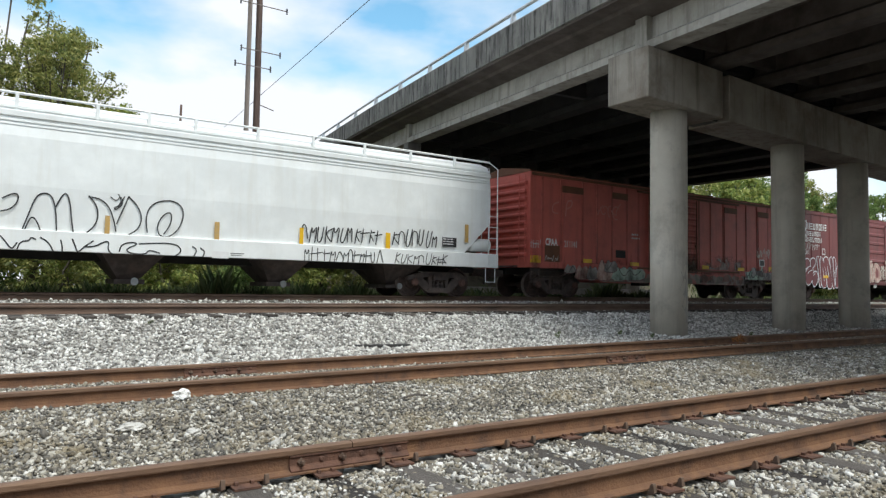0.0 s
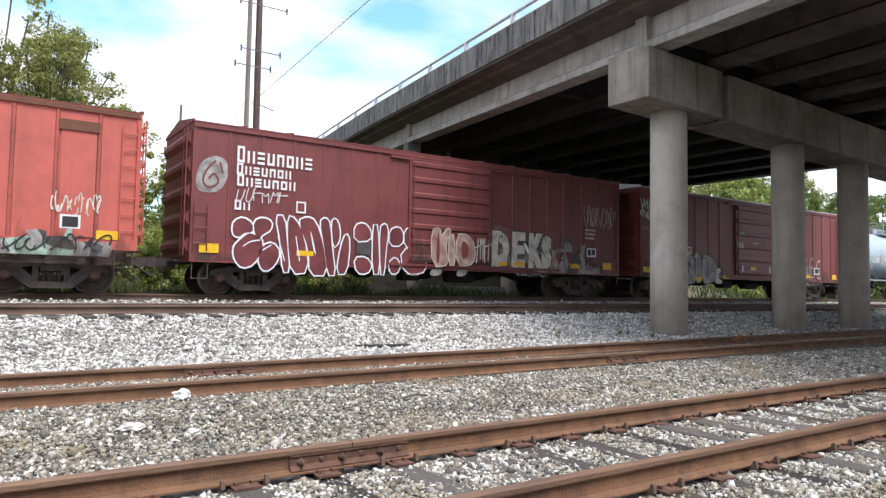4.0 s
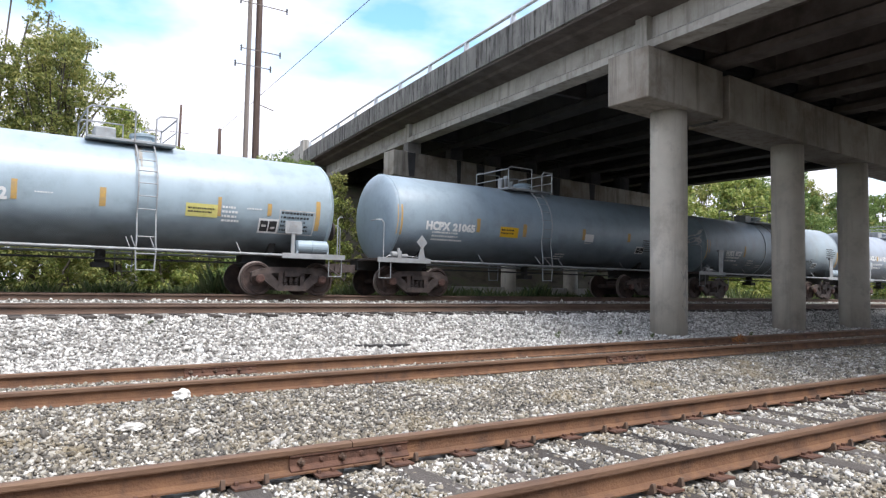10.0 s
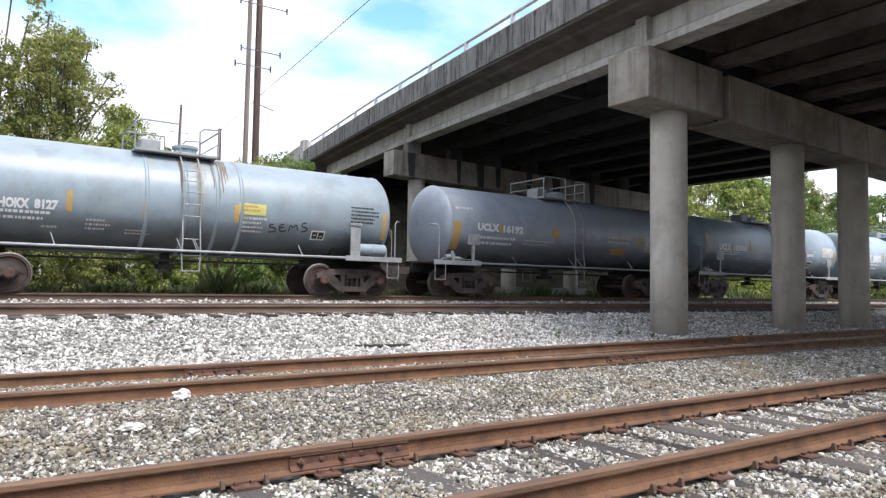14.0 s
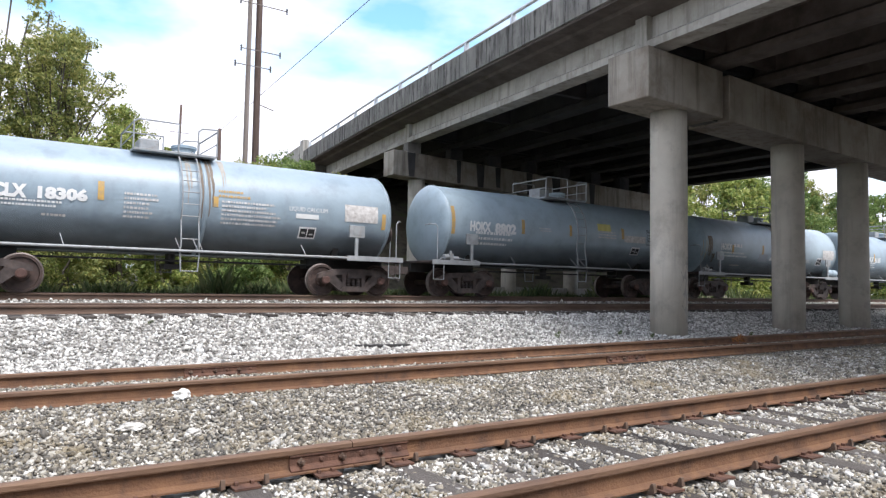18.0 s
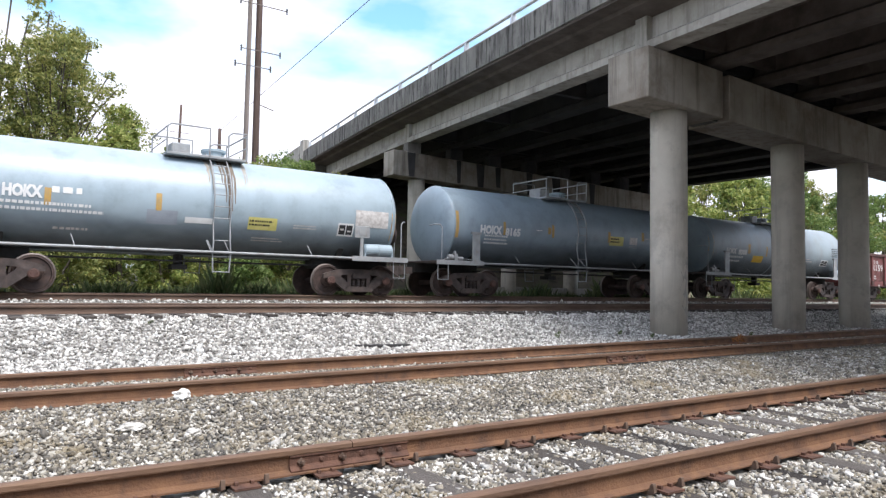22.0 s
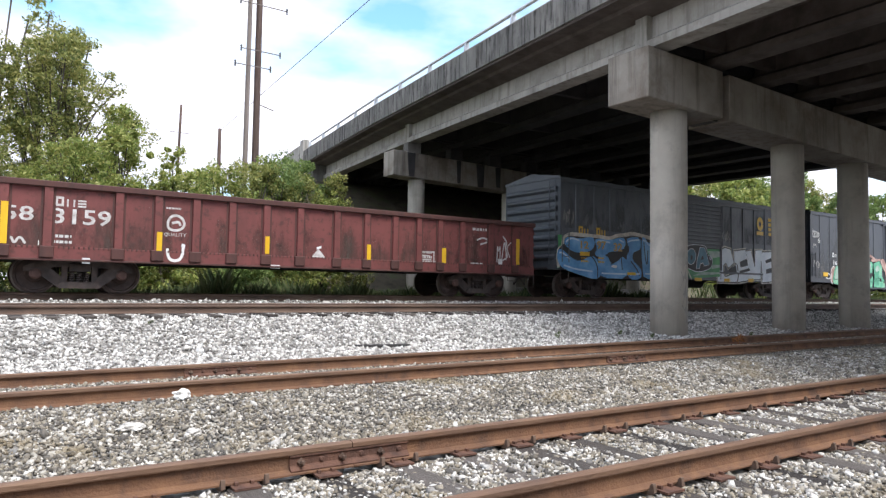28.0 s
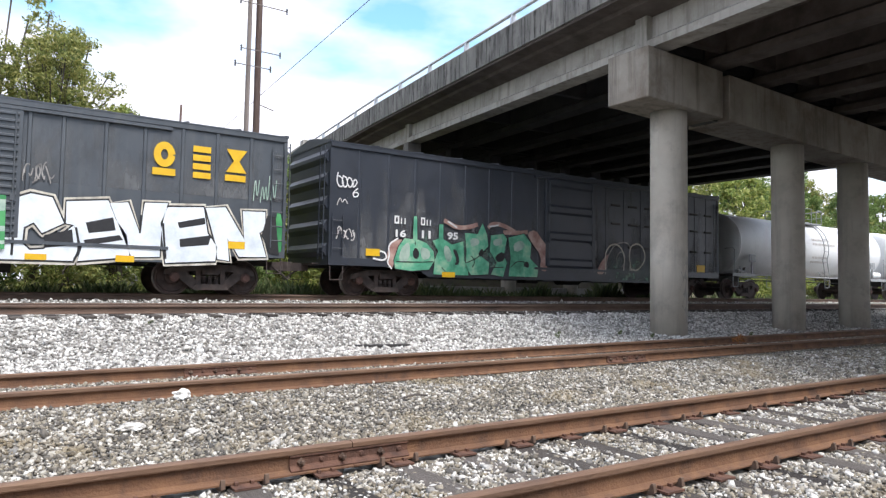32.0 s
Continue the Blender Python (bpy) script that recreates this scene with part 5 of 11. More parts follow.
# ---- tank cars ----
def tank_car(x0, x1, label, mat, radius=1.30, axis=2.33, ladder=0.0, platform="box", bracket="plain", band=None, name="tank_car", reservoir=True):
    """x0, x1: the two corner posts."""
    half = (x1 - x0) / 2 + 0.22
    car = thing(name, label, "tank car", "cars of the freight train", (0, TRACK_Y, TRACK_Z))
    CARS.append((car, (x0 + x1) / 2 - 0.11))
    left, right = -half + 0.52, half - 0.07          # where the dished heads end
    dish = []
    for k in range(11):
        a = k / 10 * math.pi / 2
        dish.append((HEAD * (1 - math.sin(a)), max(0.02, radius * math.cos(a) ** 0.8)))
    prof = [(left + p, r) for p, r in dish[::-1]] + [(left + HEAD + (right - left - 2 * HEAD) * f, radius) for f in (0.25, 0.5, 0.75)] + [(right - p, r) for p, r in dish]
    bm = lathe(B(), prof, 64, "x")
    for v in bm.verts:
        v.co.z += axis
    part("shell", bm, mat, car, smooth=True)
    for seam in (left + HEAD, right - HEAD):
        bm = lathe(B(), [(seam - 0.03, radius + 0.002), (seam - 0.02, radius + 0.012), (seam + 0.02, radius + 0.012), (seam + 0.03, radius + 0.002)], 64, "x")
        for v in bm.verts:
            v.co.z += axis
        part("weld_seam", bm, mat, car, smooth=True)
    for x in ([] if not band else band):
        bm = lathe(B(), [(x - 0.05, radius + 0.002), (x - 0.045, radius + 0.016), (x + 0.045, radius + 0.016), (x + 0.05, radius + 0.002)], 64, "x")
        for v in bm.verts:
            v.co.z += axis
        part("strap_band", bm, mat, car, smooth=True)
    light = M["steel_light"]
    for s in (-1, 1):
        # end sill, platform and cradle
        part("stub_sill", box(B(), s * (half - 2.6), s * half, -0.22, 0.22, 0.72, 1.02), M["under_black"], car)
        pl = part("end_platform", bevel(box(B(), s * (half - 1.9), s * half, -1.40, 1.40, 0.98, 1.04), 0.008), M["truck_steel"], car)
        part("platform_edge", box(B(), s * (half - 1.9), s * half, -1.42, -1.405, 0.93, 1.06), light, pl, "pale painted platform edge")
        part("cradle", prism(B(), [(-0.7, 1.04), (-0.85, 1.36), (-0.5, 1.12), (0, 1.06), (0.5, 1.12), (0.85, 1.36), (0.7, 1.04)], s * (half - 1.95) - 0.09, s * (half - 1.95) + 0.09, "x"), M["under_black"], car)
        for y in (-1.365, 1.365):
            bm = B()
            if s < 0:
                pipe(bm, [(-half + 0.22, y, 1.04), (-half + 0.22, y, 2.0), (-half + 0.14, y, 2.08), (-half - 0.02, y * 0.96, 2.08), (-half - 0.06, y * 0.80, 2.06)], 0.019)
            else:
                pipe(bm, [(half - 0.22, y, 1.04), (half - 0.22, y, 1.98), (half - 0.16, y, 2.06), (half - 0.04, y * 0.94, 2.06)], 0.019)
            part("end_handrail", bm, light, car, "pale bent-pipe handrail")
        for y in (-1.375, 1.375):
            step(car, s * (half - 0.28), y, 0.50, 1.0, light)
        for y in (-1.39, 1.39):
            xb = s * (half - 1.58)
            q = math.copysign(1, y)
            if bracket == "diamond":
                part("bracket", prism(B(), [(xb - 0.13, 1.05), (xb + 0.13, 1.05), (xb + 0.05, 1.35), (xb - 0.05, 1.35)], y - 0.012, y + 0.012), light, car)
                d = prism(B(), [(xb - 0.2, 1.52), (xb, 1.32), (xb + 0.2, 1.52), (xb, 1.72)], y - 0.016 * q, y + 0.014 * q)
                part("placard_holder", d, light, car, "pale diamond placard holder")
            elif bracket == "plate":
                bm = bevel(box(B(), xb - 0.16, xb + 0.16, y - 0.02, y + 0.02, 1.05, 1.86), 0.006)
                box(bm, xb - 0.19, xb + 0.19, y - 0.05, y + 0.05, 1.86, 1.93)
                part("placard_plate", bm, light, car, "pale upright steel placard plate")
            else:
                bm = box(B(), xb - 0.05, xb + 0.05, y * 0.985 - 0.025, y * 0.985 + 0.025, 1.05, 1.56)
                part("bracket", bm, light, car)
                bm = bevel(box(B(), xb - 0.25, xb + 0.25, y - 0.02, y + 0.02, 1.54, 1.86), 0.008)
                box(bm, xb - 0.12, xb + 0.12, y + 0.02 * q, y + 0.034 * q, 1.62, 1.78)
                part("placard_holder", bm, light, car, "pale grey placard board on a post")
    # walkway pipe along both sides, with small stays
    for y in (-1.39, 1.39):
        bm = tube(B(), (-half + 1.8, y, 1.0), (half - 1.8, y, 1.0), 0.03, 8)
        for f in (-0.45, 0.05, 0.5):
            pipe(bm, [(f * half, y, 1.0), (f * half - 0.08, y * 0.88, 1.27)], 0.012)
        part("side_rail", bm, light, car)
    # ladder bent round the barrel, both sides
    for s in (-1, 1):
        bm = B()
        for dx in (-0.22, 0.22):
            pts = [(ladder + dx * 0.95, s * (radius + 0.11), 0.52), (ladder + dx * 1.08, s * (radius + 0.12), 0.95), (ladder + dx, s * (radius + 0.12), 1.2)]
            for k in range(9):
                a = radians(-20 + 94 * k / 8)
                pts.append((ladder + dx, s * max((radius + 0.12) * math.cos(a), 0.0), axis + (radius + 0.12) * math.sin(a)))
            pipe(bm, pts, 0.02, 6)
        lad = part("ladder", bm, light, car, "pale steel ladder bent over the barrel")
        for k in range(8):
            a = radians(-22 + 96 * (k + 0.5) / 8)
            p = (s * (radius + 0.12) * math.cos(a), axis + (radius + 0.12) * math.sin(a))
            part("rung", tube(B(), (ladder - 0.22, *p), (ladder + 0.22, *p), 0.013, 6), light, lad)
        for z in (0.54, 0.90, 1.28):
            part("rung", tube(B(), (ladder - 0.22, s * (radius + 0.115), z), (ladder + 0.22, s * (radius + 0.115), z), 0.013, 6), light, lad)
        for dx in (-0.22, 0.22):
            part("ladder_stay", tube(B(), (ladder + dx, s * (radius + 0.12), 0.98), (ladder + dx - 0.07, s * radius * 0.85, 1.30), 0.014, 6), light, lad)
    # top platform, railing, manway and valves
    top = axis + radius
    pf = part("top_platform", bevel(box(B(), ladder - 1.35, ladder + 0.75, -0.85, 0.85, top - 0.10, top - 0.04), 0.008), light, car)
    bm = B()
    for y in (-0.85, 0.85):
        pipe(bm, [(ladder - 1.35, y, top - 0.05), (ladder - 1.35, y, top + 0.55), (ladder - 1.25, y, top + 0.62), (ladder - 0.25, y, top + 0.62), (ladder - 0.25, y, top - 0.05)], 0.022)
        pipe(bm, [(ladder + 0.25, y, top - 0.05), (ladder + 0.25, y, top + 0.50), (ladder + 0.35, y, top + 0.58), (ladder + 0.75, y, top + 0.60), (ladder + 0.75, y, top - 0.05)], 0.022)
    for x in (ladder - 1.35, ladder + 0.75):
        pipe(bm, [(x, -0.85, top + 0.55), (x, 0.85, top + 0.55)], 0.022)
        pipe(bm, [(x, -0.85, top + 0.25), (x, 0.85, top + 0.25)], 0.016)
    part("platform_railing", bm, light, pf, "pale pipe railing")
    bm = lathe(B(), [(top - 0.12, 0.30), (top + 0.16, 0.30), (top + 0.18, 0.34), (top + 0.24, 0.34), (top + 0.28, 0.2)], 20, "z")
    for v in bm.verts:
        v.co.x += ladder + 0.1
    part("manway", bm, mat, car, smooth=False)
    if platform == "box":
        bm = bevel(box(B(), ladder - 1.1, ladder - 0.6, -0.28, 0.28, top - 0.06, top + 0.30), 0.03)
    else:
        bm = B()
        for x, r, h in ((-0.95, 0.09, 0.35), (-0.7, 0.06, 0.45), (-0.45, 0.08, 0.28)):
            tube(bm, (ladder + x, 0, top - 0.06), (ladder + x, 0, top + h), r, 10)
            tube(bm, (ladder + x, -0.1, top + h), (ladder + x, 0.1, top + h), 0.03, 8)
    part("valve_housing", bm, light, car)
    # brake reservoir and gear on the platform
    if reservoir:
        bm = lathe(B(), [(-0.50, 0.06), (-0.49, 0.12), (-0.45, 0.165), (-0.03, 0.17), (-0.028, 0.182), (0.028, 0.182), (0.03, 0.17), (0.45, 0.165), (0.49, 0.12), (0.50, 0.06)], 18, "x")
        for x in (-0.46, 0.46):
            box(bm, x - 0.03, x + 0.03, -0.12, 0.12, -0.20, 0.02)
        for v in bm.verts:
            v.co += Vector((half - 0.95, -1.19, 1.24))
        part("brake_reservoir", bm, mat, car, "blue-grey air reservoir in a strap")
    # brake valve with its pipes on the end platform
    vx = -half + 0.80
    bm = lathe(B(), [(-0.10, 0.05), (-0.09, 0.085), (0.09, 0.085), (0.10, 0.05)], 12, "x")
    for v in bm.verts:
        v.co += Vector((vx - 0.16, -1.27, 1.15))
    box(bm, vx - 0.05, vx + 0.08, -1.34, -1.18, 1.04, 1.26)
    tube(bm, (vx + 0.02, -1.26, 1.24), (vx + 0.02, -1.26, 1.34), 0.045, 10)
    tube(bm, (vx + 0.10, -1.27, 1.12), (vx + 0.32, -1.27, 1.12), 0.06, 10)
    pipe(bm, [(vx - 0.25, -1.27, 1.13), (vx - 0.36, -1.27, 1.10), (vx - 0.44, -1.27, 1.05)], 0.018)
    pipe(bm, [(vx + 0.3, -1.27, 1.12), (vx + 0.7, -1.27, 1.10), (vx + 1.1, -1.25, 1.08)], 0.015)
    part("brake_valve", bm, light, car, "grey brake valve with pipes")
    part("brake_wheel", lathe(B(), [(half - 0.06, 0.26), (half - 0.03, 0.28), (half, 0.26)], 20, "x"), M["truck_steel"], car).location = (0.02, -0.5, 1.75)
    bm = tube(B(), (-0.15, 0, axis - radius + 0.05), (-0.15, 0, 0.62), 0.13, 12)
    box(bm, -0.35, 0.05, -0.2, 0.2, 0.60, 0.72)
    part("bottom_outlet", bm, M["under_black"], car)
    bm = pipe(B(), [(-half + 2.4, -0.3, 0.8), (half - 2.4, -0.3, 0.8)], 0.025)
    part("brake_pipe", bm, M["under_black"], car)
    running_gear_tank(car, half)
    return car, half, (axis, radius, left + HEAD, right - HEAD)


def running_gear_tank(car, half):
    for s in (-1, 1):
        truck(car, s * (half - (1.40 if s > 0 and half < 6.9 else 1.75)))
        put("coupler", COUPLER, car, "knuckle coupler with air hose", pose(s * half, 0, 0, 0, 0, 0 if s > 0 else 180))


def run_stain(car, barrel, x, width, z0, z1, mat, seed, label="brown run-down stain"):
    """A ragged stain that has run down a barrel: narrow tongues of uneven length side by side."""
    r = random.Random(seed)
    n = max(2, int(width / 0.07))
    for k in range(n):
        a = x - width / 2 + width * k / n
        low = z0 + (z1 - z0) * r.uniform(0.0, 0.75) * abs(2 * (k + 0.5) / n - 1)
        w = width / n * r.uniform(0.8, 1.25)
        steps = 9
        co, fs = [], []
        for j in range(steps):
            f = j / (steps - 1)
            q = w * (1.0 - 0.75 * f * f) * r.uniform(0.8, 1.15)
            c = a + w / 2 + r.uniform(-0.012, 0.012)
            z = z1 + (low - z1) * f
            co += [(c - q / 2, z, 0.0002 * k), (c + q / 2, z, 0.0002 * k)]
        for j in range(steps - 1):
            fs.append((2 * j, 2 * j + 1, 2 * j + 3, 2 * j + 2))
        painted("stain", (co, fs), M[mat], car, label, lift=0.005, barrel=barrel)


TANKS = {}
BARRELS = {5: (1.275, 2.28), 6: (1.275, 2.28), 17: (1.30, 2.33), 18: (1.30, 2.33)}
for key, x0, x1, lab, mt, lad, plat, brk, band in (
        (5, 73.01, 84.70, "blue-grey tank car with white reporting marks and a top platform", "tank_grey", 0.66, "box", "plain", None),
        (6, 86.23, 100.41, "long blue-grey tank car with yellow placard and white lettering", "tank_mid", -0.40, "valves", "diamond", None),
        (7, 101.93, 114.31, "dusty blue-grey tank car with rust-stained centre bands", "tank_dusty", 0.18, "box", "plate", (-0.9, 0.05, 0.85, 1.5)),
        (8, 115.94, 128.10, "slate-grey tank car with white lettering", "tank_slate", 0.28, "box", "plain", None),
        (9, 129.59, 141.78, "grey tank car with rust-streaked ladder and white stencils", "tank_mid", 0.00, "box", "plain", (0.4,)),
        (10, 143.30, 155.46, "pale blue-grey tank car with white reporting marks", "tank_grey", 0.45, "box", "plain", None),
        (11, 157.00, 169.11, "blue-grey tank car with stained centre", "tank_grey", 0.60, "box", "plain", None),
        (12, 170.63, 182.98, "blue-grey tank car with yellow placard sticker", "tank_mid", 0.20, "box", "plate", None),
        (13, 184.68, 197.00, "dusty grey tank car with banded centre and white lettering", "tank_dusty", 0.30, "box", "plate", (-0.55, 0.25, 1.0)),
        (17, 253.45, 268.00, "white tank car with side ladder", "tank_white", 0.8, "valves", "plain", None),
        (18, 269.60, 284.20, "white tank car with top platform", "tank_white", 0.8, "valves", "plain", None)):
    TANKS[key] = tank_car(x0, x1, lab, M[mt], *BARRELS.get(key, (1.22, 2.18)), ladder=lad, platform=plat, bracket=brk, band=band, reservoir=key not in (6, 9))
for key, runs in ((7, ((-0.75, 0.10, 2.5), (0.0, 0.22, 2.1), (0.45, 0.30, 1.6), (0.95, 0.45, 2.3), (1.5, 0.10, 2.5))), (9, ((0.0, 0.16, 2.0), (0.45, 0.35, 1.7), (0.9, 0.16, 2.4))),
                  (11, ((0.35, 0.2, 2.2), (0.8, 0.4, 1.8), (1.3, 0.12, 2.5))), (13, ((-0.5, 0.12, 2.6), (0.25, 0.25, 2.0), (0.65, 0.35, 1.7), (1.0, 0.14, 2.3))), (5, ((0.5, 0.16, 2.5),)), (12, ((0.55, 0.16, 2.4),))):
    for j, (x, w, low) in enumerate(runs):
        run_stain(TANKS[key][0], TANKS[key][2], x, w, low, 3.60, "stain_brown" if j % 2 else "lime_stain", key * 10 + j)
run_stain(TANKS[11][0], TANKS[11][2], -5.1, 0.35, 1.5, 2.5, "stain_brown", 301)
run_stain(TANKS[11][0], TANKS[11][2], -4.8, 0.22, 1.4, 1.8, "stain_brown", 302)
for k in range(7):
    for z in (1.75, 2.55, 3.2):
        part("lading_bracket", bevel(box(B(), 2.45 + k * 0.98, 2.95 + k * 0.98, -1.56, -1.519, z, z + 0.07), 0.008), M["under_black"], black_car)

# ---- plants ----
def leaf_mesh(name, centres, radii, per, size, mat, seed, flat=0.8):
    """Small folded leaves strewn through clumps."""
    rng = np.random.default_rng(seed)
    n = len(centres) * per
    c = np.repeat(np.array(centres), per, 0)
    r = np.repeat(np.array(radii), per)
    d = rng.normal(size=(n, 3))
    d /= np.linalg.norm(d, axis=1, keepdims=True)
    p = c + d * (r * rng.uniform(0.25, 1.0, n) ** 0.6)[:, None] * np.array([1, 1, flat])
    a = rng.normal(size=(n, 3)) + d * 0.5
    a /= np.linalg.norm(a, axis=1, keepdims=True)
    b = np.cross(a, rng.normal(size=(n, 3)))
    b /= np.linalg.norm(b, axis=1, keepdims=True) + 1e-9
    s = (size * np.exp(rng.normal(0, 0.3, n)))[:, None]
    up = np.cross(a, b)
    v = np.stack([p - a * s, p + b * s * 0.45 + up * s * 0.15, p + a * s, p - b * s * 0.45 + up * s * 0.15], 1).reshape(-1, 3)
    k = np.arange(n)[:, None] * 4
    f = np.concatenate([k + np.array([[0, 1, 2]]), k + np.array([[0, 2, 3]])], 1).reshape(-1, 3)
    me = bpy.data.meshes.new(name)
    me.vertices.add(len(v))
    me.vertices.foreach_set("co", v.astype(np.float32).ravel())
    me.loops.add(f.size)
    me.loops.foreach_set("vertex_index", f.astype(np.int32).ravel())
    me.polygons.add(len(f))
    me.polygons.foreach_set("loop_start", (np.arange(len(f)) * 3).astype(np.int32))
    me.update(calc_edges=True)
    me.materials.append(mat)
    return me


def tree(x, y, height, spread, seed, mat, label, clumps=130, per=110, leaf=0.085, base=0.28, lean=(0, 0), name="tree", category="tree", group="trees behind the line"):
    r = random.Random(seed)
    z0 = ground_z(x, y) - 0.1
    t = thing(name, label, category, group, (x, y, z0))
    bm = B()
    pts = [Vector((0, 0, 0))]
    for k in range(1, 6):
        pts.append(Vector((lean[0] * k / 5 + r.uniform(-0.15, 0.15), lean[1] * k / 5 + r.uniform(-0.15, 0.15), height * 0.75 * k / 5)))
    rad = 0.022 * height
    for k, (a, b) in enumerate(zip(pts, pts[1:])):
        tube(bm, a, b, rad * (1 - 0.16 * k), 8, rad * (1 - 0.16 * (k + 1)))
    trunk = part("trunk", bm, M["bark"], t)
    centres, radii = [], []
    lobes = [(r.uniform(0, math.tau), r.uniform(0.1, 0.95), r.uniform(0.6, 1.3)) for _ in range(8)]
    for k in range(clumps):
        f = r.random() ** 0.85
        a = r.uniform(0, math.tau)
        w = spread * (0.12 + 1.02 * math.sin(math.pi * (0.14 + 0.82 * f)) ** 0.85) * r.uniform(0.05, 1.0) ** 0.45
        for la, lf, lw in lobes:
            if math.cos(a - la) > 0.6 and abs(f - lf) < 0.16:
                w *= lw
        c = Vector((lean[0] * f + w * math.cos(a), lean[1] * f + w * math.sin(a), height * (base + (0.97 - base) * f) + r.uniform(-0.03, 0.03) * height))
        centres.append(c[:])
        radii.append(min(0.75, spread * r.uniform(0.10, 0.30)))
        if k % 5 == 0:
            s = pts[min(5, 1 + int(f * 4))]
            bm = B()
            m = (s + c) / 2 + Vector((0, 0, -0.1 * spread))
            pipe(bm, [s, m, c], rad * 0.12, 5)
            part("limb", bm, M["bark"], t)
    put("crown", leaf_mesh("crown", centres, radii, per, leaf, mat, seed), t, "leafy crown with gaps")
    return t


# large trees on the near edge of the wood
tree(-1.25, 32.40, 11.41, 3.53, 11, M["leaf"], "broad green tree with an uneven leafy crown", 237, 130, 0.069, 0.10)
tree(2.45, 33.40, 11.77, 2.72, 12, M["leaf"], "tall green tree with thin upper twigs", 175, 130, 0.069, 0.12)
tree(0.40, 34.38, 14.0, 0.95, 13, M["leaf"], "slender tree top rising above the wood", 30, 48, 0.067, 0.6)
tree(1.83, 35.38, 14.15, 1.18, 23, M["leaf"], "slender tree top rising above the wood", 45, 52, 0.067, 0.55)
tree(-4.45, 30.91, 10.22, 3.21, 14, M["leaf"], "broad green tree with an uneven leafy crown", 187, 130, 0.072, 0.10)
tree(4.62, 30.74, 7.60, 1.60, 15, M["leaf_light"], "pale green sapling with loose leaves", 127, 120, 0.060, 0.08)
tree(2.73, 29.15, 6.41, 2.03, 16, M["leaf_light"], "light green shrubby young tree", 152, 136, 0.060, 0.06)
tree(-0.67, 28.35, 6.17, 2.14, 17, M["leaf"], "dense green shrubby young tree", 143, 136, 0.060, 0.05)
tree(-4.78, 27.74, 6.65, 2.35, 18, M["leaf_light"], "light green shrubby young tree", 143, 136, 0.060, 0.05)
tree(4.75, 32.92, 9.0, 1.25, 20, M["leaf_light"], "pale green loose-leaved young tree", 80, 95, 0.060, 0.08)
tree(6.91, 31.74, 6.99, 1.28, 21, M["leaf_light"], "pale green loose-leaved young tree", 112, 131, 0.056, 0.05)
tree(2.95, 34.89, 12.60, 2.14, 22, M["leaf"], "broad green tree with an uneven leafy crown", 162, 124, 0.069, 0.15)
tree(-9.57, 29.42, 9.51, 3.21, 19, M["leaf"], "broad green tree with an uneven leafy crown", 143, 125, 0.081, 0.08)
# shrubs along the foot of the bank
for k, (x, y, h, w, m) in enumerate(((6.7, 27.3, 4.9, 1.39, "leaf"), (7.8, 28.1, 5.9, 1.60, "leaf_light"), (9.3, 27.9, 6.2, 1.60, "leaf"), (10.6, 28.5, 6.4, 1.71, "leaf_dark"),
                                     (11.8, 29.1, 6.2, 1.60, "leaf"), (13.1, 29.0, 5.3, 1.39, "leaf_light"), (7.7, 30.3, 5.8, 1.4, "leaf_light"), (11.7, 31.4, 7.4, 1.82, "leaf_dark"), (13.7, 30.6, 5.1, 1.28, "leaf"),
                                     (10.7, 27.2, 4.3, 1.28, "leaf_light"), (5.5, 26.3, 3.2, 1.07, "leaf_light"), (2.4, 26.0, 3.0, 1.18, "leaf"), (-1.4, 25.8, 2.8, 1.07, "leaf"), (8.3, 25.6, 2.2, 0.96, "leaf_dark"), (9.0, 30.0, 6.3, 1.6, "leaf"), (12.3, 30.2, 6.9, 1.7, "leaf_dark"), (13.7, 29.4, 6.2, 1.5, "leaf"), (10.4, 30.4, 6.9, 1.6, "leaf_light"))):
    tree(x, y, h, w, 40 + k, M[m], "dense green shrub on the railway bank", 95, 85, 0.062, 0.02, name="shrub", category="shrub", group="shrubs behind the line")
# shrubs on the bank under the far end of the bridge
for k, (x, y, h, w) in enumerate(((34.4, 33.8, 4.6, 1.7), (36.6, 33.2, 5.6, 1.9), (38.8, 33.4, 5.8, 2.0), (41.2, 34.2, 6.2, 2.1), (44.0, 35.4, 6.4, 2.2))):
    tree(x, y, h, w, 150 + k, M["leaf_light" if k % 2 else "leaf"], "leafy green shrub on the bank under the bridge", 110, 95, 0.085, 0.02, name="shrub", category="shrub", group="shrubs behind the line")
# thicket at the back of the wood
for k, (x, y, h, w) in enumerate(((-8.6, 37.5, 5.2, 2.3), (-5.0, 38.5, 5.6, 2.4), (-1.6, 37.6, 5.0, 2.3), (1.9, 38.6, 5.4, 2.3), (5.2, 37.8, 4.6, 2.1), (8.4, 37.2, 4.2, 1.9))):
    tree(x, y, h, w, 140 + k, M["leaf_dark"], "dark green thicket at the back of the wood", 110, 60, 0.105, 0.02, name="shrub", category="shrub", group="shrubs behind the line")
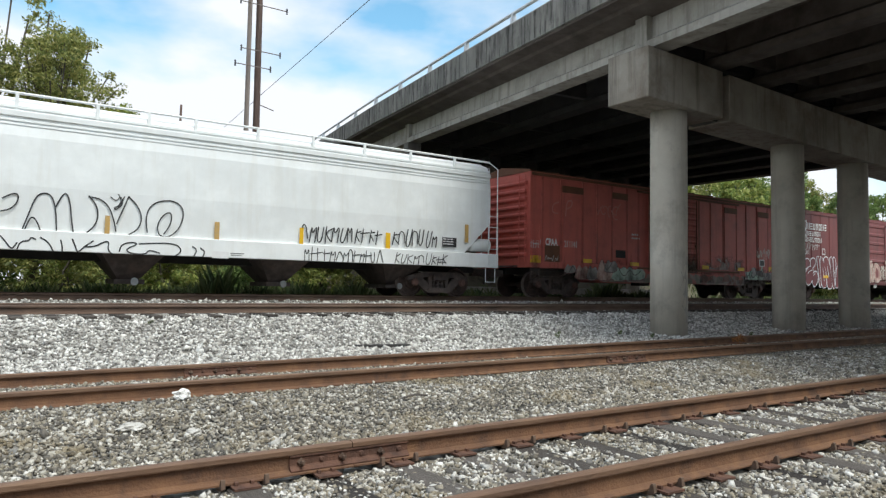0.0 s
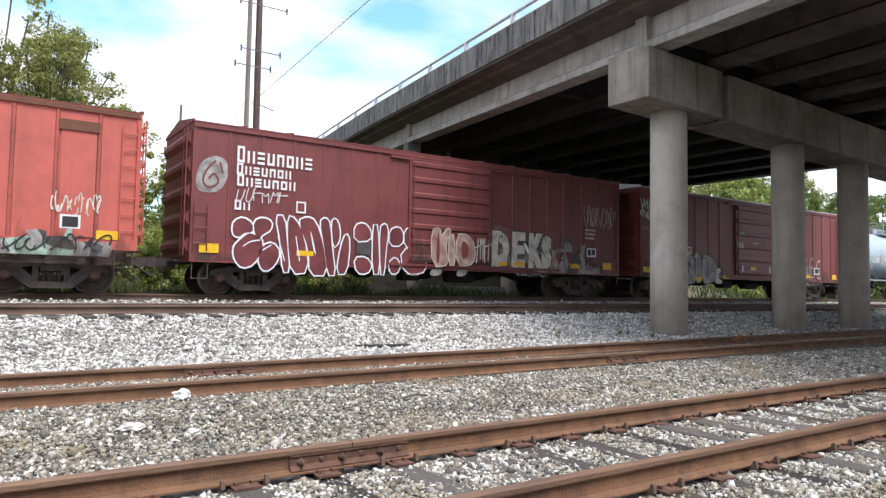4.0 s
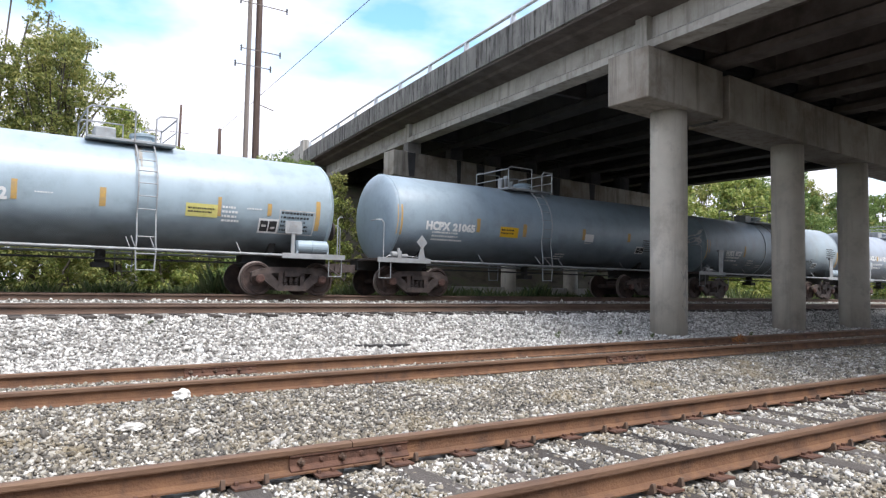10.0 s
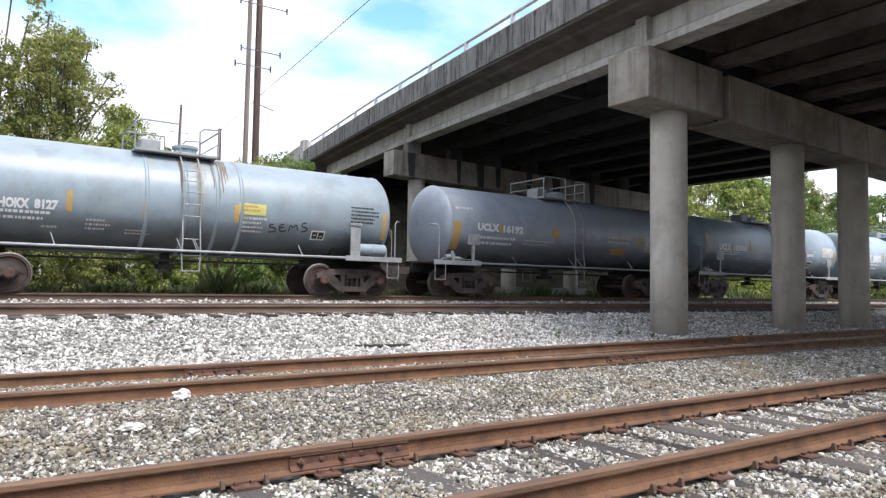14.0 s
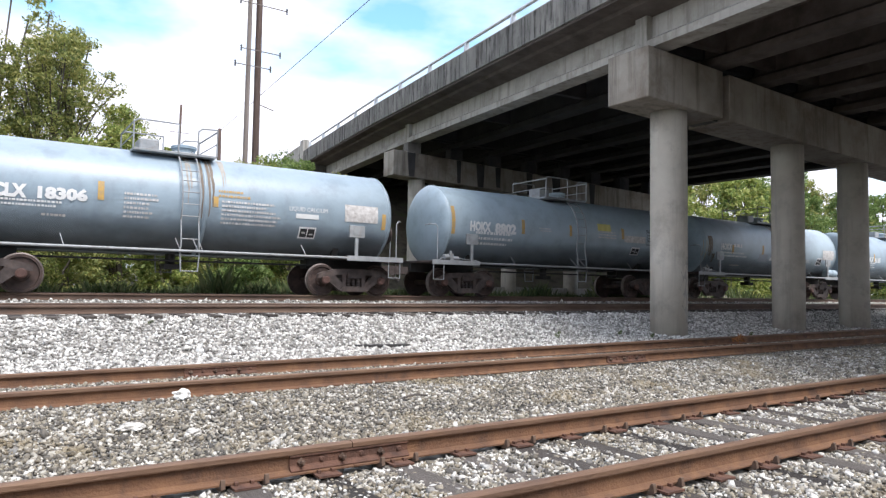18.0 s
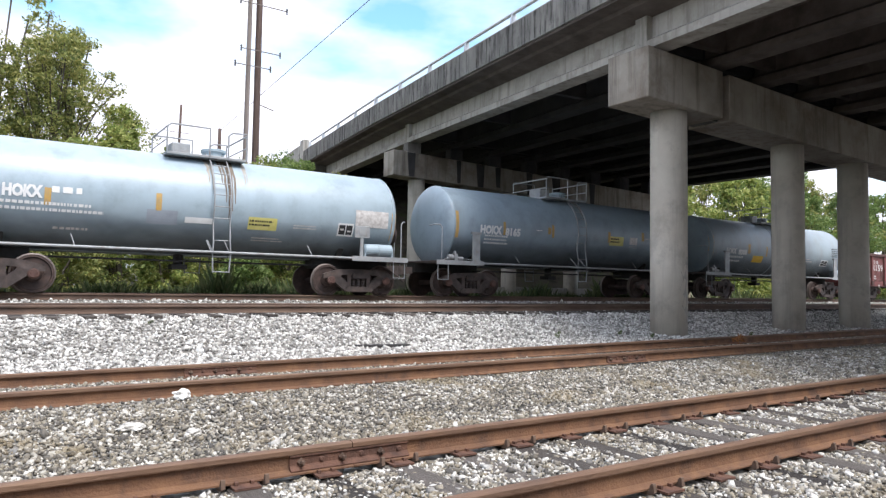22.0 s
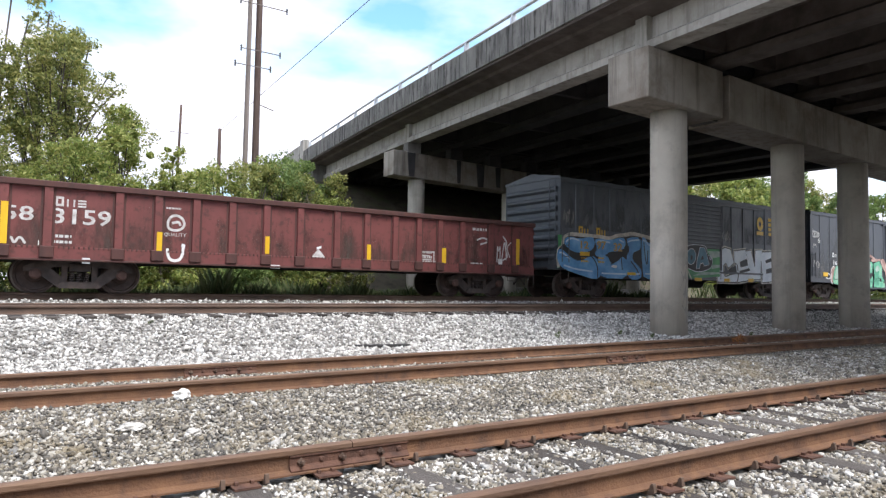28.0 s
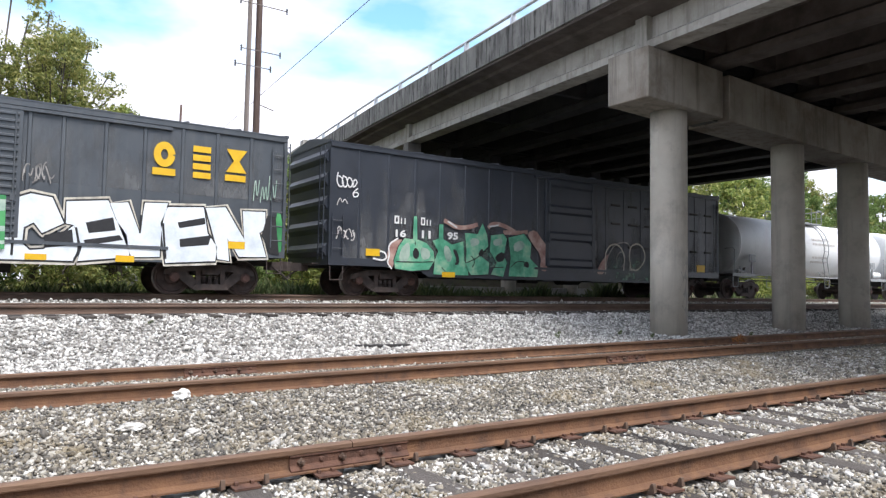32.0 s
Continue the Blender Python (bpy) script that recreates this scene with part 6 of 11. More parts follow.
# the wood beyond the bridge
for k, (x, y, h, w, m) in enumerate(((48.3, 43.9, 12.8, 3.85, "leaf_light"), (55.3, 41.9, 13.1, 3.85, "leaf_light"), (60.6, 45.9, 13.8, 4.07, "leaf_light"), (67.0, 41.9, 13.8, 3.64, "leaf_light"), (72.6, 44.9, 15.7, 3.85, "leaf_dark"),
                                     (79.3, 43.9, 15.9, 4.28, "leaf_dark"), (86.2, 45.9, 15.5, 4.07, "leaf"), (93.2, 43.9, 14.5, 4.28, "leaf_dark"), (99.8, 46.9, 15.7, 4.49, "leaf"), (108.7, 45.9, 15.7, 4.49, "leaf_dark"),
                                     (118.0, 46.9, 15.9, 4.71, "leaf"), (128.4, 47.9, 16.2, 4.92, "leaf_dark"), (49.8, 49.9, 11.4, 4.28, "leaf"), (62.6, 49.9, 13.7, 4.49, "leaf"), (75.2, 50.9, 15.0, 4.71, "leaf"), (87.7, 51.9, 15.5, 4.92, "leaf_light"), (102.4, 52.9, 15.9, 4.92, "leaf"), (60.6, 35.0, 4.7, 2.78, "leaf_light"), (73.1, 36.0, 4.7, 2.78, "leaf"), (85.7, 37.0, 5.2, 3.21, "leaf_light"), (100.3, 38.0, 5.5, 3.42, "leaf"), (50.4, 33.0, 4.4, 2.57, "leaf_light"))):
    tree(x, y, h, w, 70 + k, M[m], "leafy green tree in the wood beyond the bridge", 150, 62, 0.18, 0.04, group="wood beyond the bridge")


def verge(name, label, n, x0, x1, y0, y1, h0, h1, mat, seed):
    """Blades and weeds, three crossing slivers each."""
    rng = np.random.default_rng(seed)
    v, f = [], []
    for k in range(n):
        x, y = rng.uniform(x0, x1), rng.uniform(y0, y1)
        z = ground_z(x, y) - 0.03
        h = rng.uniform(h0, h1) * (0.6 + 0.8 * noise.noise(Vector((x * 0.7, y * 0.7, seed))) ** 2 * 2)
        for j in range(3):
            a = rng.uniform(0, math.tau)
            w, lx, ly = 0.018 + 0.02 * h, math.cos(a) * h * 0.4, math.sin(a) * h * 0.4
            b = len(v)
            v += [(x - w * math.sin(a), y + w * math.cos(a), z), (x + w * math.sin(a), y - w * math.cos(a), z), (x + lx * 0.5, y + ly * 0.5, z + h * 0.7), (x + lx, y + ly, z + h)]
            f += [(b, b + 1, b + 2), (b, b + 2, b + 3)]
    me = bpy.data.meshes.new(name)
    me.from_pydata(v, [], f)
    me.materials.append(mat)
    return tagged(new(name, me), label, "grass", kind="stuff")


verge("tall_grass", "tall weeds and grass along the far side of the line", 24000, -9, 30, 21.7, 25.8, 0.32, 1.0, M["grass"], 3)
verge("far_grass", "grass strip beyond the bridge", 4000, 32, 100, 22.4, 34, 0.4, 1.0, M["grass"], 4)

# ---- poles and wires ----
def pole(name, label, x, y, top_x, z1, r, mat):
    p = thing(name, label, "utility pole", "poles", (x, y, ground_z(x, y) - 0.1))
    h = z1 - p.location.z
    bm = lathe(B(), [(h * k / 6, r * (1 - 0.04 * k)) for k in range(7)], 14, "z")
    for v in bm.verts:
        v.co.x += (top_x - x) * v.co.z / h
    part("shaft", bm, mat, p, smooth=True)
    return p


def arm(p, x0, x1, y, z0, z1, mat, insulators=True):
    o = p.location
    bm = B()
    tube(bm, (x0 - o.x, y - o.y, z0 - o.z), (x1 - o.x, y - o.y, z1 - o.z), 0.024, 6)
    a = part("cross_arm", bm, mat, p)
    if insulators:
        for x, z in ((x0, z0), (x1, z1)):
            bm = lathe(B(), [(-0.16, 0.02), (-0.13, 0.05), (-0.07, 0.03), (-0.02, 0.055), (0.04, 0.03), (0.09, 0.055), (0.16, 0.02)], 10, "z")
            for v in bm.verts:
                v.co += Vector((x - o.x, y - o.y, z - o.z))
            part("insulator", bm, M["wire"], a)


pole_pale = pole("utility_pole", "tall weathered grey timber pole with cross arms", 10.55, 33.01, 10.57, 18.19, 0.135, M["pole_pale"])
pole_dark = pole("utility_pole", "tall dark timber pole beside a paler one", 11.12, 33.11, 11.06, 18.19, 0.19, M["pole_wood"])
arm(pole_dark, 10.09, 12.06, 32.69, 12.60, 12.60, M["pole_pale"])
arm(pole_pale, 9.82, 11.59, 32.70, 11.79, 11.79, M["pole_pale"])
arm(pole_dark, 9.99, 12.34, 32.66, 14.92, 14.92, M["pole_pale"])
arm(pole_dark, 11.13, 11.83, 32.73, 9.92, 9.74, M["pole_pale"], False)
far_pole = pole("utility_pole", "distant thin pole with two cross arms", 13.36, 59.94, 13.56, 16.16, 0.13, M["pole_wood"])
arm(far_pole, 12.66, 14.27, 59.72, 13.72, 13.72, M["pole_wood"], False)
arm(far_pole, 12.74, 14.19, 59.74, 12.00, 12.00, M["pole_wood"], False)
pole("utility_pole", "distant short grey pole", 16.90, 59.91, 16.85, 14.57, 0.19, M["pole_wood"])


def wire(name, label, a, b, sag, r=0.016):
    a, b = Vector(a), Vector(b)
    bm = B()
    pts = []
    for k in range(25):
        f = k / 24
        pts.append(a.lerp(b, f) - Vector((0, 0, sag * 4 * f * (1 - f))))
    pipe(bm, pts, r, 5)
    return tagged(part(name, bm, M["wire"]), label, "cable")


wire("overhead_cable", "thick dark overhead cable crossing the sky", (16.85, 59.81, 14.38), (16.20, 19.78, 16.89), 0.0, 0.019)
wire("overhead_wire", "thin dark wire strung between poles", (12.63, 59.82, 13.78), (-38.70, 59.82, 13.54), 0.4, 0.012)

# ---- small things on the ballast ----
def lump(name, label, category, x, y, z, size, mat, seed, squash=(1, 0.7, 0.6)):
    bm = B()
    bmesh.ops.create_icosphere(bm, subdivisions=3, radius=1.0)
    for v in bm.verts:
        d = 1 + 0.55 * noise.noise(v.co * 1.7 + Vector((seed, 0, 0))) + 0.25 * noise.noise(v.co * 4.0 + Vector((0, seed, 0)))
        v.co = Vector((v.co.x * squash[0], v.co.y * squash[1], v.co.z * squash[2])) * d * size
    ob = part(name, bm, mat)
    ob.location = (x, y, z + 0.35 * size * squash[2])
    return tagged(ob, label, category)


lump("litter", "crumpled white plastic rubbish beside the rail", "litter", 1.76, 7.28, -0.09, 0.085, M["plastic_white"], 3, (1.05, 0.7, 0.62))
lump("litter", "thin grey-white plastic scrap on the pale ballast", "litter", 3.07, 11.61, -0.07, 0.085, M["plastic_white"], 12, (0.7, 0.5, 1.1))
lump("rock", "pale flat limestone rock on the ballast", "rock", 1.13, 6.32, -0.18, 0.075, M["ballast_white"], 5, (1.3, 0.8, 0.5))
lump("rock", "whitish rock between the main tracks", "rock", 8.24, 18.01, 0.47, 0.14, M["ballast_white"], 8, (1.2, 0.8, 0.7))
lump("rock", "pale limestone rock on the ballast", "rock", 1.57, 6.02, -0.21, 0.06, M["ballast_white"], 9, (1.1, 0.8, 0.6))
plank = part("plank", bevel(box(B(), -0.55, 0.55, -0.09, 0.09, 0, 0.06), 0.012), M["under_black"])
plank.matrix_basis = pose(6.43, 11.46, -0.106, 0, 0, -8)
tagged(plank, "dark broken timber lying on pale ballast", "plank")
stick = part("stick", pipe(B(), [(-0.14, 0, 0.02), (0.02, 0.02, 0.035), (0.17, -0.01, 0.02)], 0.012), M["tie"])
stick.matrix_basis = pose(4.02, 6.42, -0.156, 0, 0, 4)
tagged(stick, "thin dark stick on the ballast", "stick")


def weed(x, y, h, seed, mat="leaf"):
    r = random.Random(seed)
    w = thing("weed", "small ragged weed growing in the ballast", "weed", "weeds", (x, y, ground_z(x, y)))
    bm = B()
    for k in range(9):
        a = r.uniform(0, math.tau)
        p = Vector((math.cos(a) * h * 0.35, math.sin(a) * h * 0.35, h * r.uniform(0.6, 1.0)))
        tube(bm, (0, 0, -0.03), p, 0.006, 4, 0.003)
    part("stems", bm, M["grass"], w)
    put("leaves", leaf_mesh("leaves", [(0, 0, h * 0.55), (0.05, 0, h * 0.8)], [h * 0.35, h * 0.25], 60, h * 0.09, M[mat], seed), w)


for k, (x, y, h) in enumerate(((11.23, 11.70, 0.22), (13.36, 11.70, 0.2), (13.86, 11.10, 0.18), (2.66, 13.60, 0.12), (17.32, 10.60, 0.2))):
    weed(x, y, h * 0.8, 200 + k, "grass")
dry = thing("dry_weed", "withered orange-brown weed between rusty rails", "weed", "weeds", (13.3, 8.4, ground_z(13.3, 8.4)))
bm = B()
for a in (0.3, 1.4, 2.6, 3.9, 5.2):
    tube(bm, (0, 0, -0.03), (0.12 * math.cos(a), 0.05 * math.sin(a), 0.22), 0.005, 4, 0.003)
part("stems", bm, M["dry_leaf"], dry)
put("leaves", leaf_mesh("leaves", [(-0.14, 0, 0.19), (0.02, 0, 0.23), (0.16, 0, 0.19)], [0.08, 0.08, 0.08], 24, 0.035, M["dry_leaf"], 230), dry)

# ---- markings on the cars ----
def fitted(text, x0, x1, z0, z1, bold=0.0):
    co, fs = letters(text, 1.0, 0, 0, bold)
    a, b = min(p[0] for p in co), max(p[0] for p in co)
    c, d = min(p[1] for p in co), max(p[1] for p in co)
    return [(x0 + (x1 - x0) * (p[0] - a) / (b - a), z0 + (z1 - z0) * (p[1] - c) / (d - c)) for p in co], fs


def block_word(x0, x1, z0, z1, n, mat, car, label, y=SIDE, lift=0.004):
    """A painted word of n characters as plain angular shapes, the first one taller."""
    w = (x1 - x0) / n
    for k in range(n):
        a, b, top = x0 + w * k, x0 + w * k + w * 0.74, z0 + (z1 - z0) * (0.92 if k == 0 else 0.70)
        q, mid = min(0.30 * (b - a), 0.24 * (top - z0)), (z0 + top) / 2
        left, right, low, high = (a, a + q, z0, top), (b - q, b, z0, top), (a, b, z0, z0 + q), (a, b, top - q, top)
        foot, lintel = (a + q, b - q, z0, z0 + q), (a + q, b - q, top - q, top)
        pick = ((left, right, foot, lintel), (left, right), (low, high, (a, b, mid - q / 2, mid + q / 2)), (left, right, foot), (left, right, lintel))[k % 5]
        painted("sign_block", bars(list(pick)), M[mat], car, label, y=y, lift=lift)


def facets(x0, x1, z0, z1, nx, nz, seed, mats, car, label, lift, ragged=0.45):
    """Angular fields of sprayed paint that share their edges, ragged along the top."""
    r = random.Random(seed)
    dx, dz = (x1 - x0) / nx, (z1 - z0) / nz
    node = {}
    for i in range(nx + 1):
        for j in range(nz + 1):
            jx = 0.0 if i in (0, nx) else r.uniform(-0.55, 0.55) * dx
            jz = 0.0 if j == 0 else r.uniform(-0.42, 0.30) * dz
            node[i, j] = (x0 + i * dx + jx + 0.25 * dx * (j % 2), z0 + j * dz + jz)
    for i in range(nx):
        for j in range(nz):
            mat = M[r.choice(mats)]
            if j == nz - 1 and nz > 1 and r.random() < ragged:
                continue
            q = [node[i, j], node[i + 1, j], node[i + 1, j + 1], node[i, j + 1]]
            painted("graffiti", (q, [(0, 1, 2, 3)]), mat, car, label, lift=lift)


def sprayed_letter(ch, x0, x1, z0, z1, fill, edge, car, lift, lean=0.0, bold=0.10):
    """A fat sprayed letter with a darker edge round it."""
    for grow, extra, mat, d in ((0.045, 0.035, edge, 0.0), (0.0, 0.0, fill, 0.004)):
        co, fs = fitted(ch, x0 - grow, x1 + grow, z0 - grow, z1 + grow, bold + extra)
        co = [(x + lean * (z - z0), z) for x, z in co]
        painted("graffiti", (co, fs), M[mat], car, "fat sprayed letter", lift=lift + d)


def scrawl(lines, width, mat, car, label, lift, barrel=None, y=SIDE):
    for i, line in enumerate(lines):
        painted("graffiti", strokes([line], width), M[mat], car, label, y=y, lift=lift + 0.0006 * i, barrel=barrel)


def emblem_shape(k, x0, x1, z0, z1):
    w, h, cx, cz = x1 - x0, z1 - z0, (x0 + x1) / 2, (z0 + z1) / 2
    if k == 0:
        ring = [(cx + 0.34 * w * math.cos(a), cz + 0.38 * h * math.sin(a)) for a in (0.0, 0.7, 1.4, 2.1, 2.8, 3.5, 4.2, 4.9, 5.6, 6.283)]
        return strokes([ring], w * 0.32)
    if k == 1:
        return bars([(x0, x1, z0, z0 + 0.26 * h), (x0, x1, cz - 0.13 * h, cz + 0.13 * h), (x0, x1, z1 - 0.26 * h, z1)])
    return [(x0, z1), (x1, z1), (cx + 0.13 * w, cz), (cx - 0.13 * w, cz), (x0, z0), (x1, z0)], [(0, 3, 2, 1), (3, 4, 5, 2)]


def wiggle(x0, x1, z0, z1, n, seed):
    """Up-and-down scrawl in short runs."""
    r = random.Random(seed)
    lines, run = [], []
    for k in range(n):
        x = x0 + (x1 - x0) * k / max(1, n - 1)
        z = (z1 if k % 2 else z0) + r.uniform(-0.3, 0.3) * (z1 - z0)
        run.append((x + r.uniform(-0.2, 0.2) * (x1 - x0) / n, z))
        if len(run) > 3 and r.random() < 0.3:
            lines.append(run)
            run = []
    return lines + ([run] if len(run) > 1 else [])


def hand_tag(x0, x1, z0, z1, n, seed):
    """A row of n hurried hand-drawn signs: tall strokes, hooks and crossbars."""
    r = random.Random(seed)
    w, h, lines = (x1 - x0) / n, z1 - z0, []
    for k in range(n):
        a, lean = x0 + w * (k + r.uniform(0.0, 0.2)), r.uniform(-0.02, 0.10)
        b, top, low = a + w * r.uniform(0.55, 0.85), z1 - h * r.uniform(0, 0.25), z0 + h * r.uniform(0, 0.15)
        kind = r.randrange(5)
        if kind == 0:
            lines.append([(a, low), (a + lean, top), (b, top - 0.05 * h), (b + lean, low + 0.1 * h)])
        elif kind == 1:
            lines.append([(a + lean, top), (a, low + 0.12 * h), ((a + b) / 2, low), (b, low + 0.2 * h), (b + lean, top)])
        elif kind == 2:
            lines += [[(a, low), (a + lean, top)], [(a - 0.2 * w, low + 0.45 * h), (b + 0.3 * w, low + 0.52 * h)]]
        elif kind == 3:
            lines.append([(a, low), (a + lean, top), ((a + b) / 2, low + 0.35 * h), (b + lean, top), (b, low)])
        else:
            lines += [[(a, low), (a + lean, top)], [(b + 0.2 * w, top - 0.1 * h), (a, low + 0.5 * h), (b, low + 0.1 * h)]]
    return lines


def tangle(x0, x1, z0, z1, n, seed):
    """Looping scrawl: n small bent strokes side by side."""
    r = random.Random(seed)
    lines = []
    for k in range(n):
        cx, cz = x0 + (x1 - x0) * (k + 0.5) / n, (z0 + z1) / 2 + r.uniform(-0.12, 0.12) * (z1 - z0)
        w, h = (x1 - x0) / n * r.uniform(0.6, 1.5), (z1 - z0) * r.uniform(0.3, 0.5)
        a0 = r.uniform(0, 6.3)
        lines.append([(cx + w * math.cos(a0 + j * 0.9) * (1 - 0.06 * j), cz + h * math.sin(a0 + j * 0.9 * (1 if k % 2 else -1))) for j in range(r.randint(3, 6))])
    return lines


def data_panel(car, x0, x1, z0, z1, barrel=None):
    painted("data_plate", bars([(x0, x1, z0, z1)]), M["white"], car, "white-framed black inspection plate", lift=0.008, barrel=barrel)
    w, h = x1 - x0, z1 - z0
    painted("data_plate", bars([(x0 + 0.08 * w, x0 + 0.47 * w, z0 + 0.14 * h, z1 - 0.14 * h), (x0 + 0.53 * w, x1 - 0.08 * w, z0 + 0.14 * h, z1 - 0.14 * h)]), M["ink"], car, lift=0.012, barrel=barrel)
    painted("data_plate", bars([(x0 + 0.16 * w, x0 + 0.38 * w, z0 + 0.45 * h, z0 + 0.6 * h), (x0 + 0.62 * w, x0 + 0.84 * w, z0 + 0.35 * h, z0 + 0.48 * h)]), M["white_worn"], car, lift=0.016, barrel=barrel)


painted("lettering", fitted("HOKX", -4.19, -3.3, 1.87, 2.12, 0.085), M["white"], TANKS[5][0], "white stencilled characters", lift=0.014, barrel=TANKS[5][2])
painted("lettering", fitted("111582", -3.14, -2.28, 1.89, 2.16, 0.085), M["white"], TANKS[5][0], "white stencilled characters", lift=0.014, barrel=TANKS[5][2])
painted("fine_print", fine_print(-3.84, 1.79, 3, 1.3, 0.27, 1), M["white"], TANKS[5][0], lift=0.012, barrel=TANKS[5][2])
painted("stripe", bars([(-5.0, -4.87, 1.73, 2.5)]), M["orange_worn"], TANKS[5][0], "worn orange stripe", lift=0.01, barrel=TANKS[5][2])
painted("stripe", bars([(-2.21, -2.09, 1.92, 2.33)]), M["orange_worn"], TANKS[5][0], "worn orange stripe", lift=0.01, barrel=TANKS[5][2])
painted("stripe", bars([(-0.4, -0.26, 1.9, 2.31)]), M["orange_worn"], TANKS[5][0], "worn orange stripe", lift=0.01, barrel=TANKS[5][2])
painted("stripe", bars([(2.42, 2.51, 1.86, 2.32)]), M["orange_worn"], TANKS[5][0], "worn orange stripe", lift=0.01, barrel=TANKS[5][2])
painted("stripe", bars([(3.77, 3.89, 1.96, 2.26)]), M["orange_worn"], TANKS[5][0], "worn orange stripe", lift=0.01, barrel=TANKS[5][2])
painted("stripe", bars([(5.2, 5.33, 1.65, 2.42)]), M["orange_worn"], TANKS[5][0], "worn orange stripe", lift=0.01, barrel=TANKS[5][2])
painted("placard", bars([(1.61, 2.42, 1.82, 2.13)]), M["label_yellow"], TANKS[5][0], "faded yellow emergency label", lift=0.01, barrel=TANKS[5][2])
painted("fine_print", fine_print(1.66, 2.04, 2, 0.7, 0.16, 2), M["ink"], TANKS[5][0], lift=0.016, barrel=TANKS[5][2])
painted("fine_print", fine_print(2.54, 2.12, 4, 0.49, 0.43, 3), M["white"], TANKS[5][0], lift=0.012, barrel=TANKS[5][2])
painted("fine_print", fine_print(3.2, 2.12, 1, 0.56, 0.08, 4), M["white"], TANKS[5][0], lift=0.012, barrel=TANKS[5][2])
painted("fine_print", fine_print(-1.75, 2.12, 1, 0.42, 0.06, 5), M["white"], TANKS[5][0], lift=0.012, barrel=TANKS[5][2])
def panel_frame(key, x0, x1, z0, z1, mat):
    painted("panel_frame", bars([(x0, x1, z1 - 0.025, z1), (x0, x1, z0, z0 + 0.025), (x0, x0 + 0.022, z0 + 0.025, z1 - 0.025), (x1 - 0.022, x1, z0 + 0.025, z1 - 0.025)]), M[mat], TANKS[key][0], "painted frame round a stencilled panel", lift=0.011, barrel=TANKS[key][2])


panel_frame(5, 4.12, 5.18, 1.5, 2.14, "white_worn")
panel_frame(10, 4.28, 5.42, 1.93, 2.48, "ink")
data_panel(TANKS[5][0], 3.56, 4.12, 1.5, 1.89, barrel=TANKS[5][2])
painted("stencil_block", fine_print(4.18, 2.09, 5, 1.02, 0.55, 6), M["ink"], TANKS[5][0], lift=.008, barrel=TANKS[5][2])
painted("lettering", fitted("HCPX", -5.48, -4.54, 1.91, 2.17, 0.085), M["white"], TANKS[6][0], "white stencilled characters", lift=0.014, barrel=TANKS[6][2])
painted("lettering", fitted("21065", -4.45, -3.54, 1.91, 2.16, 0.085), M["white"], TANKS[6][0], "white stencilled characters", lift=0.014, barrel=TANKS[6][2])
painted("fine_print", fine_print(-5.22, 1.88, 3, 1.26, 0.33, 7), M["white"], TANKS[6][0], lift=0.012, barrel=TANKS[6][2])
painted("stripe", bars([(-6.53, -6.36, 1.71, 2.57)]), M["orange_worn"], TANKS[6][0], "worn orange stripe", lift=0.01, barrel=TANKS[6][2])
painted("stripe", bars([(-3.48, -3.34, 1.94, 2.35)]), M["orange_worn"], TANKS[6][0], "worn orange stripe", lift=0.01, barrel=TANKS[6][2])
painted("stripe", bars([(-1.44, -1.27, 1.9, 2.3)]), M["orange_worn"], TANKS[6][0], "worn orange stripe", lift=0.01, barrel=TANKS[6][2])
painted("stripe", bars([(1.5, 1.65, 1.94, 2.31)]), M["orange_worn"], TANKS[6][0], "worn orange stripe", lift=0.01, barrel=TANKS[6][2])
painted("stripe", bars([(4.01, 4.17, 1.99, 2.29)]), M["orange_worn"], TANKS[6][0], "worn orange stripe", lift=0.01, barrel=TANKS[6][2])
painted("stripe", bars([(6.88, 7.04, 1.74, 2.38)]), M["orange_worn"], TANKS[6][0], "worn orange stripe", lift=0.01, barrel=TANKS[6][2])
painted("placard", bars([(-2.46, -1.65, 1.85, 2.17)]), M["yellow"], TANKS[6][0], "yellow emergency label", lift=0.01, barrel=TANKS[6][2])
painted("fine_print", fine_print(-2.41, 2.1, 2, 0.72, 0.2, 8), M["ink"], TANKS[6][0], lift=0.016, barrel=TANKS[6][2])
painted("decal", bars([(1.64, 2.1, 1.89, 2.15)]), M["white"], TANKS[6][0], "", lift=0.01, barrel=TANKS[6][2])
painted("fine_print", fine_print(1.65, 1.86, 1, 0.44, 0.09, 9), M["white_worn"], TANKS[6][0], lift=0.012, barrel=TANKS[6][2])
painted("fine_print", fine_print(0.4, 1.4, 3, 0.56, 0.32, 10), M["white_worn"], TANKS[6][0], lift=0.012, barrel=TANKS[6][2])
data_panel(TANKS[6][0], 4.62, 5.1, 1.57, 1.85, barrel=TANKS[6][2])
painted("stencil_block", fine_print(4.95, 2.10, 6, 0.80, 0.46, 11), M["ink"], TANKS[6][0], lift=.008, barrel=TANKS[6][2])
painted("fine_print", fine_print(5.90, 2.13, 2, 0.75, 0.14, 111), M["white"], TANKS[6][0], lift=0.012, barrel=TANKS[6][2])
painted("fine_print", fine_print(5.80, 1.78, 1, 0.8, 0.06, 112), M["white_worn"], TANKS[6][0], lift=0.012, barrel=TANKS[6][2])
scrawl(tangle(-6.02, -5.70, 2.18, 2.52, 5, 331), 0.035, "white_worn", TANKS[7][0], "scrawled white tag on the tank head", 0.012, barrel=TANKS[7][2])
